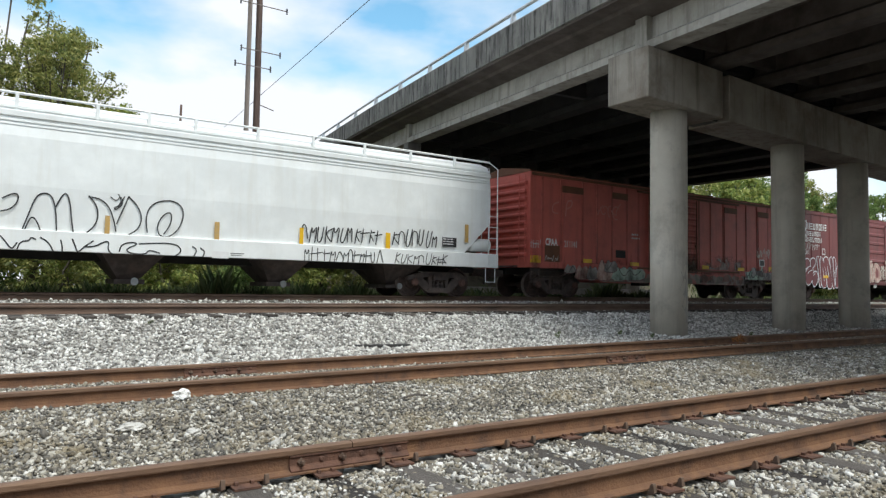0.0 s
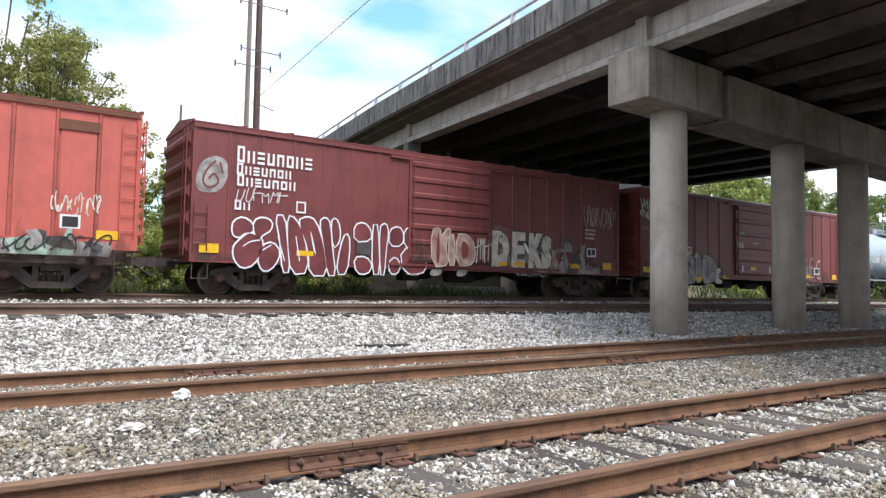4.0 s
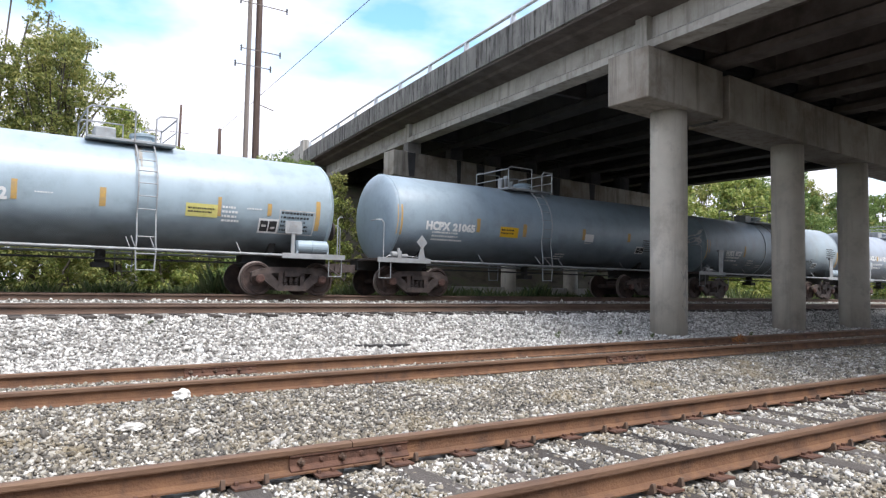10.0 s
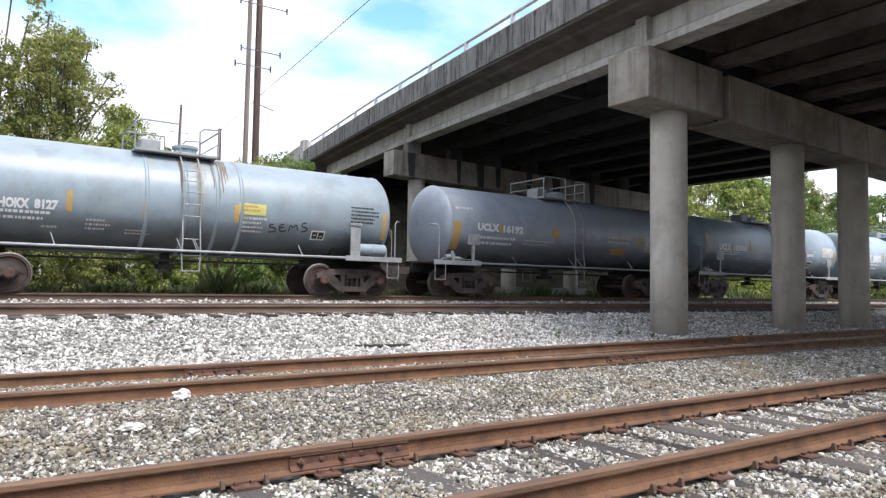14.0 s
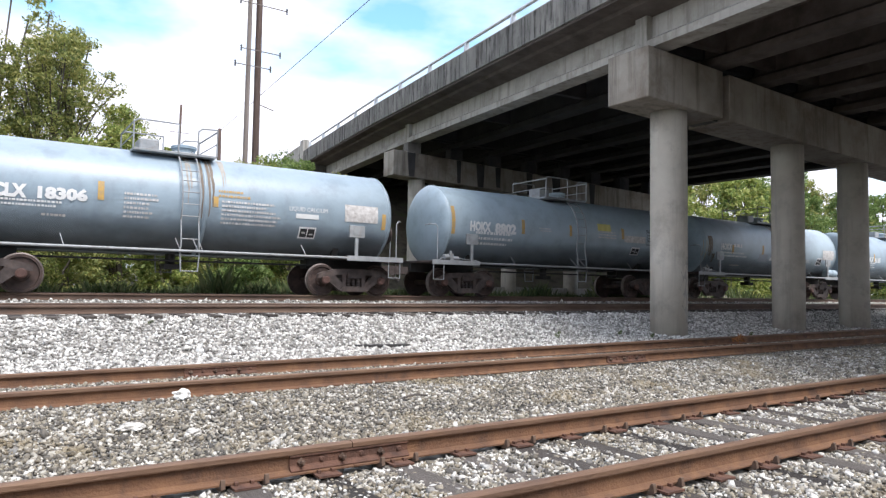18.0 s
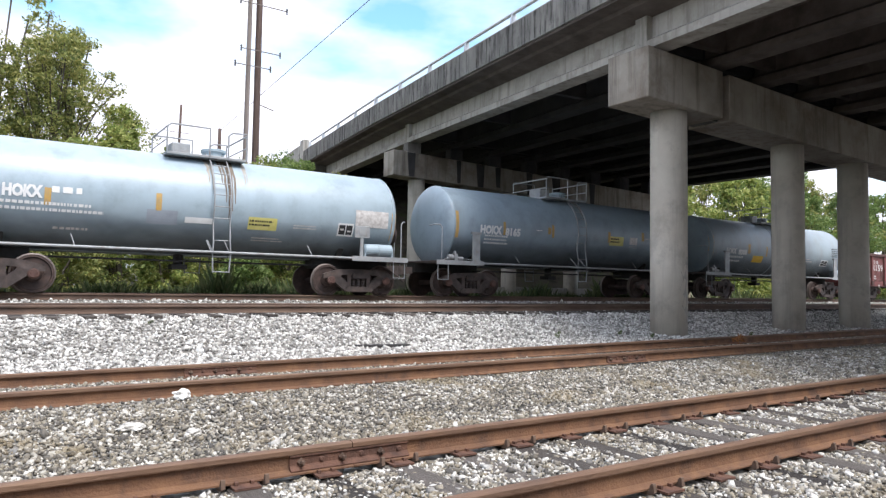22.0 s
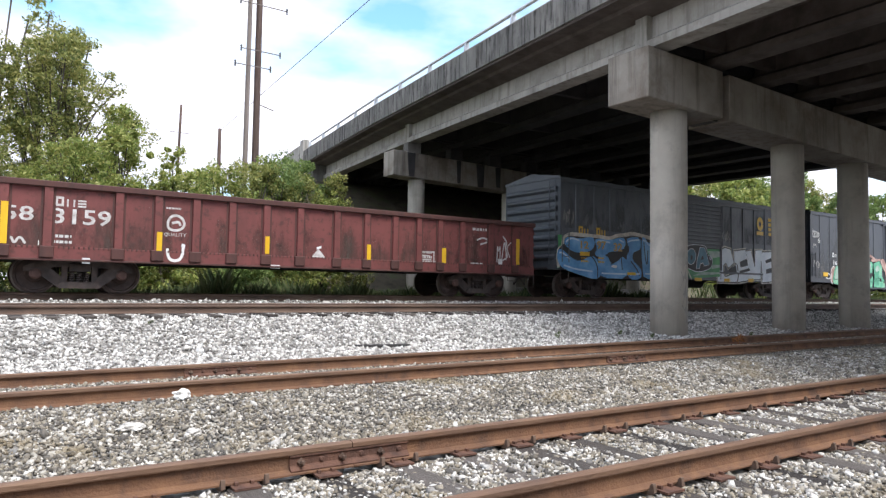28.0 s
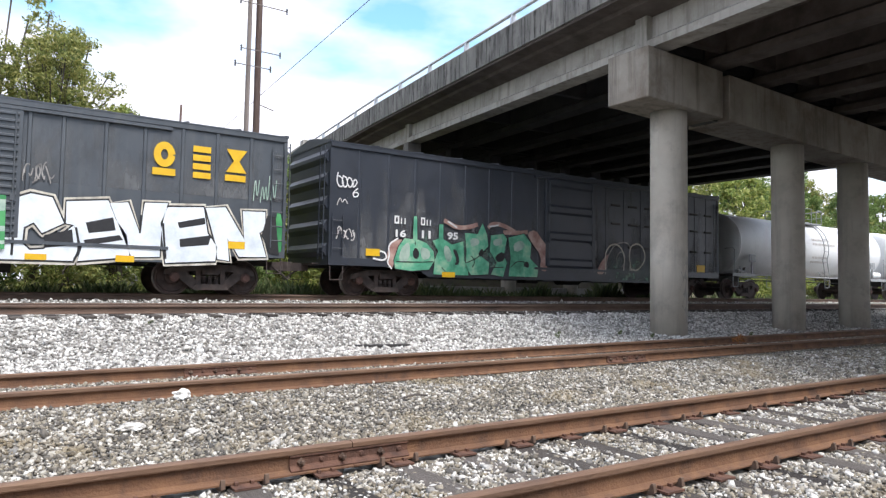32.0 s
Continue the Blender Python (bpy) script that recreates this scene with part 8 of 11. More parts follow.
scrawl(hand_tag(5.29, 7.29, 0.89, 1.23, 9, 6), 0.025, "ink", hopper, "scrawled tag", 0.046)
painted("reflector", bars([(-2.71, -2.6, 1.29, 1.69)]), M["orange_worn"], hopper, "worn orange stripe", lift=0.03)
painted("reflector", bars([(-0.12, 0.01, 1.3, 1.71)]), M["orange_worn"], hopper, "worn orange stripe", lift=0.03)
painted("reflector", bars([(2.23, 2.35, 1.29, 1.71)]), M["yellow"], hopper, "worn orange stripe", lift=0.03)
painted("reflector", bars([(5.0, 5.16, 1.29, 1.73)]), M["yellow"], hopper, "worn orange stripe", lift=0.03)
painted("reflector", bars([(7.96, 8.11, 1.6, 2.13)]), M["orange_worn"], hopper, "worn orange stripe", lift=0.03)
painted("data_plate", bars([(7.08, 7.64, 1.44, 1.71)]), M["ink"], hopper, "black data plate", lift=0.016)
painted("fine_print", fine_print(7.12, 1.68, 3, 0.47, 0.21, 53), M["white"], hopper, lift=0.02)
painted("decal", bars([(-0.16, 0.27, 0.86, 1.02)]), M["white"], hopper, "", lift=0.046)
painted("fine_print", fine_print(0.32, 1.0, 2, 0.37, 0.09, 54), M["ink"], hopper, lift=0.046)
painted("fine_print", fine_print(6.91, 1.0, 1, 0.38, 0.08, 55), M["ink"], hopper, lift=0.046)
painted("patch", bars([(-7.24, -6.5, 1.02, 1.69)]), M["rust_brown"], red_car, "brown repainted patch", lift=0.008)
painted("lettering", fitted("CPAA", -7.21, -6.61, 1.67, 1.91, 0.05), M["white"], red_car, "white stencilled characters", lift=0.012)
painted("lettering", fitted("211141", -6.3, -5.67, 1.66, 1.87, 0.02), M["white_worn"], red_car, "white stencilled characters", lift=0.036)
painted("reflector", bars([(-7.94, -7.46, 1.1, 1.33)]), M["yellow"], red_car, "yellow reflective stripe", lift=0.04)
painted("reflector", bars([(-5.34, -4.87, 1.17, 1.3)]), M["yellow"], red_car, "yellow reflective stripe", lift=0.04)
painted("reflector", bars([(-2.73, -2.21, 1.14, 1.27)]), M["yellow"], red_car, "yellow reflective stripe", lift=0.04)
painted("reflector", bars([(-0.25, 0.2, 1.14, 1.3)]), M["yellow"], red_car, "yellow reflective stripe", lift=0.124)
painted("reflector", bars([(1.89, 2.38, 1.15, 1.29)]), M["yellow"], red_car, "yellow reflective stripe", lift=0.04)
painted("reflector", bars([(4.54, 5.05, 1.14, 1.28)]), M["yellow"], red_car, "yellow reflective stripe", lift=0.04)
painted("reflector", bars([(7.05, 7.54, 1.17, 1.36)]), M["yellow"], red_car, "yellow reflective stripe", lift=0.04)
painted("graffiti", strokes([[(-6.33, 0.8), (-6.24, 0.99), (-6.11, 1.12), (-6.01, 1.03), (-5.81, 1.1), (-5.67, 0.98), (-5.73, 0.82), (-6.33, 0.8)]], 0.035, 1), M["spray_maroon"], red_car, "sprayed outline", lift=0.03)
painted("graffiti", blob([(-6.33, 0.8), (-6.24, 0.99), (-6.11, 1.12), (-6.01, 1.03), (-5.81, 1.1), (-5.67, 0.98), (-5.73, 0.82)], 1), M["spray_grey"], red_car, "sprayed graffiti letter", lift=0.034)
painted("graffiti", strokes([[(-5.79, 0.6), (-5.68, 0.91), (-5.53, 1.12), (-5.41, 0.97), (-5.16, 1.09), (-4.99, 0.89), (-5.07, 0.62), (-5.79, 0.6)]], 0.035, 1), M["spray_maroon"], red_car, "sprayed outline", lift=0.032)
painted("graffiti", blob([(-5.79, 0.6), (-5.68, 0.91), (-5.53, 1.12), (-5.41, 0.97), (-5.16, 1.09), (-4.99, 0.89), (-5.07, 0.62)], 1), M["spray_pink"], red_car, "sprayed graffiti letter", lift=0.036000000000000004)
painted("graffiti", strokes([[(-5.17, 0.59), (-5.08, 0.9), (-4.96, 1.11), (-4.86, 0.96), (-4.66, 1.07), (-4.53, 0.87), (-4.58, 0.61), (-5.17, 0.59)]], 0.035, 1), M["spray_maroon"], red_car, "sprayed outline", lift=0.034)
painted("graffiti", blob([(-5.17, 0.59), (-5.08, 0.9), (-4.96, 1.11), (-4.86, 0.96), (-4.66, 1.07), (-4.53, 0.87), (-4.58, 0.61)], 1), M["spray_grey"], red_car, "sprayed graffiti letter", lift=0.038000000000000006)
painted("graffiti", strokes([[(-4.66, 0.59), (-4.52, 1.05), (-4.33, 1.36), (-4.17, 1.14), (-3.87, 1.3), (-3.65, 1.0), (-3.74, 0.61), (-4.66, 0.59)]], 0.035, 1), M["spray_maroon"], red_car, "sprayed outline", lift=0.036)
painted("graffiti", blob([(-4.66, 0.59), (-4.52, 1.05), (-4.33, 1.36), (-4.17, 1.14), (-3.87, 1.3), (-3.65, 1.0), (-3.74, 0.61)], 1), M["spray_pink"], red_car, "sprayed graffiti letter", lift=0.04)
painted("graffiti", strokes([[(-3.84, 0.59), (-3.7, 0.92), (-3.5, 1.15), (-3.35, 0.99), (-3.04, 1.12), (-2.82, 0.9), (-2.92, 0.62), (-3.84, 0.59)]], 0.035, 1), M["spray_maroon"], red_car, "sprayed outline", lift=0.038)
painted("graffiti", blob([(-3.84, 0.59), (-3.7, 0.92), (-3.5, 1.15), (-3.35, 0.99), (-3.04, 1.12), (-2.82, 0.9), (-2.92, 0.62)], 1), M["spray_jade_pale"], red_car, "sprayed graffiti letter", lift=0.042)
painted("graffiti", strokes([[(-3.23, 0.61), (-3.03, 0.92), (-2.75, 1.13), (-2.53, 0.98), (-2.09, 1.1), (-1.79, 0.91), (-1.93, 0.64), (-3.23, 0.61)]], 0.035, 1), M["spray_maroon"], red_car, "sprayed outline", lift=0.04)
painted("graffiti", blob([(-3.23, 0.61), (-3.03, 0.92), (-2.75, 1.13), (-2.53, 0.98), (-2.09, 1.1), (-1.79, 0.91), (-1.93, 0.64)], 1), M["spray_jade_pale"], red_car, "sprayed graffiti letter", lift=0.044000000000000004)
painted("graffiti", strokes([[(-4.24, 0.87), (-4.13, 1.14), (-3.98, 1.33), (-3.85, 1.2), (-3.62, 1.3), (-3.45, 1.13), (-3.53, 0.89), (-4.24, 0.87)]], 0.035, 1), M["spray_maroon"], red_car, "sprayed outline", lift=0.042)
painted("graffiti", blob([(-4.24, 0.87), (-4.13, 1.14), (-3.98, 1.33), (-3.85, 1.2), (-3.62, 1.3), (-3.45, 1.13), (-3.53, 0.89)], 1), M["spray_grey"], red_car, "sprayed graffiti letter", lift=0.046)
facets(-4.3, 5.0, 0.556, 0.92, 44, 2, 61, ("spray_faded", "sill_brown", "spray_olive", "sill_brown", "spray_faded", "sill_pink"), red_car, "faded camouflage-like graffiti on the sill", 0.034, 0.1)
painted("film", bars([(-1.62, 1.52, 0.96, 1.42)]), M["grime"], red_car, "brown rusty band under the door", lift=0.118)
for x in (-1.68, 1.58):
    painted("door_edge", bars([(x - 0.035, x + 0.035, 0.95, 3.80)]), M["rust_brown"], red_car, "rusty door edge", lift=0.113)
painted("eave_rail", bars([(-7.92, 7.92, 3.89, 3.98)]), M["rust_brown"], red_car, "rusty rail along the eave", lift=0.055)
painted("film", bars([(1.75, 5.2, 0.94, 1.75)]), M["spray_haze"], red_car, "faded greyish overspray", lift=0.033)
scrawl([[(-6.1, 0.8), (-5.9, 1.1), (-5.7, 0.8)], [(-4.3, 1.25), (-4.1, 0.9), (-3.8, 1.2)], [(-3.4, 1.0), (-3.1, 0.7), (-2.8, 1.05), (-2.5, 0.75), (-2.1, 1.0)]], 0.03, "spray_dark", red_car, "sprayed line", 0.068)
facets(5.1, 7.35, 0.80, 1.32, 9, 3, 63, ("spray_jade_pale", "spray_grey", "spray_jade_pale", "spray_grey", "spray_dark"), red_car, "pale green graffiti patch", 0.034)
scrawl(tangle(5.15, 7.3, 0.84, 1.26, 13, 8), 0.035, "ink", red_car, "black sprayed line", 0.047)
scrawl(tangle(6.05, 7.15, 1.66, 2.12, 18, 9), 0.028, "spray_cream", red_car, "scrawled tag", 0.036)
for ob in red_car.children_recursive:
    if ob.name.split(".")[0] in ("lock_rod", "door_track"):
        ob.data.materials[0] = M["rust_brown"]
painted("data_plate", bars([(6.28, 6.71, 1.37, 1.66)]), M["white"], red_car, "", lift=0.034)
painted("data_plate", bars([(6.33, 6.66, 1.4, 1.62)]), M["ink"], red_car, "", lift=0.038)
scrawl(hand_tag(-7.92, -7.5, 1.54, 1.85, 4, 10), 0.03, "white_worn", red_car, "scrawled tag", 0.034)
painted("fine_print", fine_print(-6.13, 1.36, 2, 0.32, 0.19, 56), M["white_worn"], red_car, lift=0.012)
painted("fine_print", fine_print(-2.61, 2.29, 2, 0.57, 0.26, 57), M["white_worn"], red_car, lift=0.012)
scrawl(wiggle(-7.22, -6.58, 1.19, 1.35, 12, 11), 0.02, "white_worn", red_car, "scrawled tag", 0.014)
scrawl([[(-6.24, 2.67), (-6.2, 3.17), (-5.91, 3.22), (-5.93, 3.01), (-6.21, 2.91)], [(-6.59, 3.12), (-6.89, 3.02), (-6.91, 2.75), (-6.62, 2.74)]], 0.05, "chalk_faint", red_car, "faint chalked letter", 0.034)
scrawl(tangle(-4.5, -3.29, 2.75, 3.25, 7, 12), 0.045, "chalk_faint", red_car, "scrawled tag", 0.032)
painted("fine_print", fine_print(-1.49, 2.85, 1, 0.89, 0.16, 58), M["white_worn"], red_car, lift=0.11)
painted("fine_print", fine_print(-1.46, 1.83, 1, 0.76, 0.1, 59), M["white_worn"], red_car, lift=0.11)
painted("vent", bars([(-3.56, -3.0, 1.4, 1.67)]), M["under_black"], red_car, "black vent plate", lift=0.04)
painted("graffiti", blob([(-7.55, 3.28), (-7.85, 3.09), (-7.96, 2.74), (-7.94, 2.44), (-7.66, 2.37), (-7.33, 2.45), (-7.14, 2.74), (-7.13, 3.11), (-7.28, 3.26)], 1), M["spray_grey"], brown_car, "worn pale emblem patch", lift=0.008)
scrawl([[(-7.46, 3.16), (-7.72, 2.91), (-7.8, 2.61), (-7.59, 2.49), (-7.34, 2.65), (-7.49, 2.89), (-7.63, 2.73)], [(-7.35, 3.14), (-7.27, 2.88)]], 0.05, "red_dark", brown_car, "sprayed line", 0.012)
block_word(-6.91, -4.7, 3.19, 3.62, 8, "white", brown_car, "white block lettering", lift=.03)
block_word(-6.91, -5.33, 2.9, 3.2, 7, "white", brown_car, "white block lettering", lift=.03)
block_word(-6.89, -5.19, 2.62, 2.93, 7, "white", brown_car, "white block lettering", lift=.03)
block_word(-6.94, -6.46, 2.04, 2.3, 2, "white", brown_car, "white block lettering", lift=.03)
scrawl(hand_tag(-6.92, -5.54, 2.23, 2.62, 6, 13), 0.03, "white_worn", brown_car, "scrawled tag", 0.034)
painted("reflector", bars([(-7.82, -7.32, 0.98, 1.2)]), M["yellow"], brown_car, "yellow reflective stripe", lift=0.04)
painted("reflector", bars([(-5.17, -4.66, 1.0, 1.13)]), M["yellow"], brown_car, "yellow reflective stripe", lift=0.04)
painted("decal", bars([(-5.21, -4.92, 2.07, 2.37)]), M["white"], brown_car, "", lift=0.03)
painted("decal", bars([(-5.17, -4.97, 2.12, 2.33)]), M["red_dark"], brown_car, "", lift=0.034)
painted("graffiti", strokes([[(-6.94, 1.77), (-6.69, 1.87), (-6.43, 1.73), (-6.42, 1.52), (-6.68, 1.49), (-6.76, 1.39), (-6.93, 1.41), (-6.98, 1.58), (-6.94, 1.77)]], 0.085, 1), M["spray_white"], brown_car, "white sprayed outline", lift=0.030)
painted("graffiti", blob([(-6.94, 1.77), (-6.69, 1.87), (-6.43, 1.73), (-6.42, 1.52), (-6.68, 1.49), (-6.76, 1.39), (-6.93, 1.41), (-6.98, 1.58)], 1), M["spray_maroon"], brown_car, "maroon bubble letter", lift=0.036)
painted("graffiti", strokes([[(-6.86, 1.24), (-6.59, 1.46), (-6.49, 1.5), (-6.18, 1.41), (-6.13, 1.13), (-6.36, 0.75), (-6.68, 0.64), (-6.9, 0.85), (-6.94, 1.1), (-6.86, 1.24)]], 0.085, 1), M["spray_white"], brown_car, "white sprayed outline", lift=0.030)
painted("graffiti", blob([(-6.86, 1.24), (-6.59, 1.46), (-6.49, 1.5), (-6.18, 1.41), (-6.13, 1.13), (-6.36, 0.75), (-6.68, 0.64), (-6.9, 0.85), (-6.94, 1.1)], 1), M["spray_maroon"], brown_car, "maroon bubble letter", lift=0.036)
painted("graffiti", strokes([[(-6.4, 1.8), (-6.16, 1.9), (-5.89, 1.81), (-5.93, 1.6), (-6.15, 1.48), (-6.24, 1.37), (-6.39, 1.51), (-6.4, 1.8)]], 0.085, 1), M["spray_white"], brown_car, "white sprayed outline", lift=0.030)
painted("graffiti", blob([(-6.4, 1.8), (-6.16, 1.9), (-5.89, 1.81), (-5.93, 1.6), (-6.15, 1.48), (-6.24, 1.37), (-6.39, 1.51)], 1), M["spray_maroon"], brown_car, "maroon bubble letter", lift=0.036)
painted("graffiti", strokes([[(-6.14, 1.21), (-5.86, 1.31), (-5.63, 1.07), (-5.78, 0.74), (-6.04, 0.57), (-6.22, 0.72), (-6.25, 1.02), (-6.14, 1.21)]], 0.085, 1), M["spray_white"], brown_car, "white sprayed outline", lift=0.030)
painted("graffiti", blob([(-6.14, 1.21), (-5.86, 1.31), (-5.63, 1.07), (-5.78, 0.74), (-6.04, 0.57), (-6.22, 0.72), (-6.25, 1.02)], 1), M["spray_maroon"], brown_car, "maroon bubble letter", lift=0.036)
painted("graffiti", strokes([[(-5.8, 1.97), (-5.55, 1.98), (-5.45, 1.32), (-5.36, 0.58), (-5.55, 0.58), (-5.63, 1.31), (-5.8, 1.97)]], 0.085, 1), M["spray_white"], brown_car, "white sprayed outline", lift=0.030)
painted("graffiti", blob([(-5.8, 1.97), (-5.55, 1.98), (-5.45, 1.32), (-5.36, 0.58), (-5.55, 0.58), (-5.63, 1.31)], 1), M["spray_maroon"], brown_car, "maroon bubble letter", lift=0.036)
painted("graffiti", strokes([[(-5.44, 1.99), (-5.23, 1.93), (-4.95, 1.52), (-4.79, 0.59), (-5.3, 0.54), (-5.43, 1.32), (-5.44, 1.99)]], 0.085, 1), M["spray_white"], brown_car, "white sprayed outline", lift=0.030)
painted("graffiti", blob([(-5.44, 1.99), (-5.23, 1.93), (-4.95, 1.52), (-4.79, 0.59), (-5.3, 0.54), (-5.43, 1.32)], 1), M["spray_maroon"], brown_car, "maroon bubble letter", lift=0.036)
painted("graffiti", strokes([[(-5.16, 1.88), (-4.86, 2.0), (-4.62, 1.91), (-4.37, 1.36), (-4.21, 0.53), (-4.76, 0.52), (-4.79, 1.16), (-5.16, 1.88)]], 0.085, 1), M["spray_white"], brown_car, "white sprayed outline", lift=0.030)
painted("graffiti", blob([(-5.16, 1.88), (-4.86, 2.0), (-4.62, 1.91), (-4.37, 1.36), (-4.21, 0.53), (-4.76, 0.52), (-4.79, 1.16)], 1), M["spray_maroon"], brown_car, "maroon bubble letter", lift=0.036)
painted("graffiti", strokes([[(-4.49, 1.9), (-4.32, 2.02), (-4.17, 1.88), (-4.09, 1.19), (-3.96, 0.54), (-4.2, 0.53), (-4.36, 1.36), (-4.49, 1.9)]], 0.085, 1), M["spray_white"], brown_car, "white sprayed outline", lift=0.030)
painted("graffiti", blob([(-4.49, 1.9), (-4.32, 2.02), (-4.17, 1.88), (-4.09, 1.19), (-3.96, 0.54), (-4.2, 0.53), (-4.36, 1.36)], 1), M["spray_maroon"], brown_car, "maroon bubble letter", lift=0.036)
painted("graffiti", strokes([[(-4.13, 1.93), (-3.99, 2.02), (-3.86, 1.78), (-3.86, 1.42), (-4.05, 1.22), (-4.13, 1.93)]], 0.085, 1), M["spray_white"], brown_car, "white sprayed outline", lift=0.030)
painted("graffiti", blob([(-4.13, 1.93), (-3.99, 2.02), (-3.86, 1.78), (-3.86, 1.42), (-4.05, 1.22)], 1), M["spray_maroon"], brown_car, "maroon bubble letter", lift=0.036)
painted("graffiti", strokes([[(-3.81, 1.29), (-3.65, 1.67), (-3.52, 1.43), (-3.6, 0.58), (-3.93, 0.57), (-3.81, 1.29)]], 0.085, 1), M["spray_white"], brown_car, "white sprayed outline", lift=0.030)
painted("graffiti", blob([(-3.81, 1.29), (-3.65, 1.67), (-3.52, 1.43), (-3.6, 0.58), (-3.93, 0.57)], 1), M["spray_maroon"], brown_car, "maroon bubble letter", lift=0.036)
painted("graffiti", strokes([[(-3.38, 1.87), (-3.07, 1.96), (-2.84, 1.76), (-2.83, 1.5), (-3.37, 1.44), (-3.38, 1.87)]], 0.085, 1), M["spray_white"], brown_car, "white sprayed outline", lift=0.030)
painted("graffiti", blob([(-3.38, 1.87), (-3.07, 1.96), (-2.84, 1.76), (-2.83, 1.5), (-3.37, 1.44)], 1), M["spray_maroon"], brown_car, "maroon bubble letter", lift=0.036)
painted("graffiti", strokes([[(-3.37, 1.01), (-2.98, 1.04), (-2.77, 0.82), (-2.92, 0.6), (-3.28, 0.61), (-3.37, 1.01)]], 0.085, 1), M["spray_white"], brown_car, "white sprayed outline", lift=0.030)
painted("graffiti", blob([(-3.37, 1.01), (-2.98, 1.04), (-2.77, 0.82), (-2.92, 0.6), (-3.28, 0.61)], 1), M["spray_maroon"], brown_car, "maroon bubble letter", lift=0.036)
painted("graffiti", strokes([[(-2.77, 1.92), (-2.61, 1.93), (-2.51, 0.59), (-2.75, 0.6), (-2.77, 1.92)]], 0.085, 1), M["spray_white"], brown_car, "white sprayed outline", lift=0.030)
painted("graffiti", blob([(-2.77, 1.92), (-2.61, 1.93), (-2.51, 0.59), (-2.75, 0.6)], 1), M["spray_maroon"], brown_car, "maroon bubble letter", lift=0.036)
painted("graffiti", strokes([[(-2.54, 1.87), (-2.33, 1.99), (-2.24, 1.75), (-2.32, 1.27), (-2.36, 0.58), (-2.47, 0.58), (-2.54, 1.87)]], 0.085, 1), M["spray_white"], brown_car, "white sprayed outline", lift=0.030)
painted("graffiti", blob([(-2.54, 1.87), (-2.33, 1.99), (-2.24, 1.75), (-2.32, 1.27), (-2.36, 0.58), (-2.47, 0.58)], 1), M["spray_maroon"], brown_car, "maroon bubble letter", lift=0.036)
painted("graffiti", strokes([[(-2.19, 1.81), (-1.87, 1.92), (-1.7, 1.74), (-1.75, 1.4), (-2.19, 1.39), (-2.19, 1.81)]], 0.085, 1), M["spray_white"], brown_car, "white sprayed outline", lift=0.030)
painted("graffiti", blob([(-2.19, 1.81), (-1.87, 1.92), (-1.7, 1.74), (-1.75, 1.4), (-2.19, 1.39)], 1), M["spray_maroon"], brown_car, "maroon bubble letter", lift=0.036)
painted("graffiti", strokes([[(-1.67, 1.84), (-1.33, 1.94), (-1.1, 1.67), (-1.27, 1.35), (-1.66, 1.39), (-1.67, 1.84)]], 0.085, 1), M["spray_white"], brown_car, "white sprayed outline", lift=0.030)
painted("graffiti", blob([(-1.67, 1.84), (-1.33, 1.94), (-1.1, 1.67), (-1.27, 1.35), (-1.66, 1.39)], 1), M["spray_maroon"], brown_car, "maroon bubble letter", lift=0.036)
painted("graffiti", strokes([[(-2.2, 0.92), (-1.96, 1.08), (-1.79, 0.85), (-1.9, 0.62), (-2.14, 0.63), (-2.2, 0.92)]], 0.085, 1), M["spray_white"], brown_car, "white sprayed outline", lift=0.030)
painted("graffiti", blob([(-2.2, 0.92), (-1.96, 1.08), (-1.79, 0.85), (-1.9, 0.62), (-2.14, 0.63)], 1), M["spray_maroon"], brown_car, "maroon bubble letter", lift=0.036)
painted("graffiti", strokes([[(-1.79, 1.3), (-1.01, 1.37), (-0.83, 0.88), (-1.0, 0.64), (-1.67, 0.65), (-1.79, 1.3)]], 0.085, 1), M["spray_white"], brown_car, "white sprayed outline", lift=0.030)
painted("graffiti", blob([(-1.79, 1.3), (-1.01, 1.37), (-0.83, 0.88), (-1.0, 0.64), (-1.67, 0.65)], 1), M["spray_maroon"], brown_car, "maroon bubble letter", lift=0.036)
painted("graffiti", blob([(-3.34, 1.4), (-2.82, 1.42), (-2.86, 1.09), (-3.33, 1.11)], 0), M["spray_dark"], brown_car, "sprayed graffiti letter", lift=0.036)
painted("graffiti", blob([(-4.79, 1.74), (-4.66, 1.35), (-4.57, 1.0), (-4.68, 1.19)], 1), M["spray_white"], brown_car, "sprayed graffiti letter", lift=0.04)
scrawl([[(-6.68, 1.17), (-6.49, 1.3), (-6.23, 1.34)], [(-6.14, 1.1), (-5.91, 1.23)], [(-5.72, 1.46), (-5.51, 0.85)], [(-5.2, 1.48), (-5.07, 0.86)]], 0.03, "spray_white", brown_car, "sprayed line", 0.04)
painted("graffiti", strokes([[(-0.72, 1.89), (-0.4, 1.97), (-0.35, 1.66), (-0.12, 1.97), (0.03, 1.93), (-0.21, 1.42), (-0.01, 0.92), (-0.68, 0.85), (-0.72, 1.89)]], 0.07, 1), M["spray_cream"], brown_car, "sprayed outline", lift=0.114)
painted("graffiti", blob([(-0.72, 1.89), (-0.4, 1.97), (-0.35, 1.66), (-0.12, 1.97), (0.03, 1.93), (-0.21, 1.42), (-0.01, 0.92), (-0.68, 0.85)], 1), M["spray_pink"], brown_car, "sprayed graffiti letter", lift=0.118)
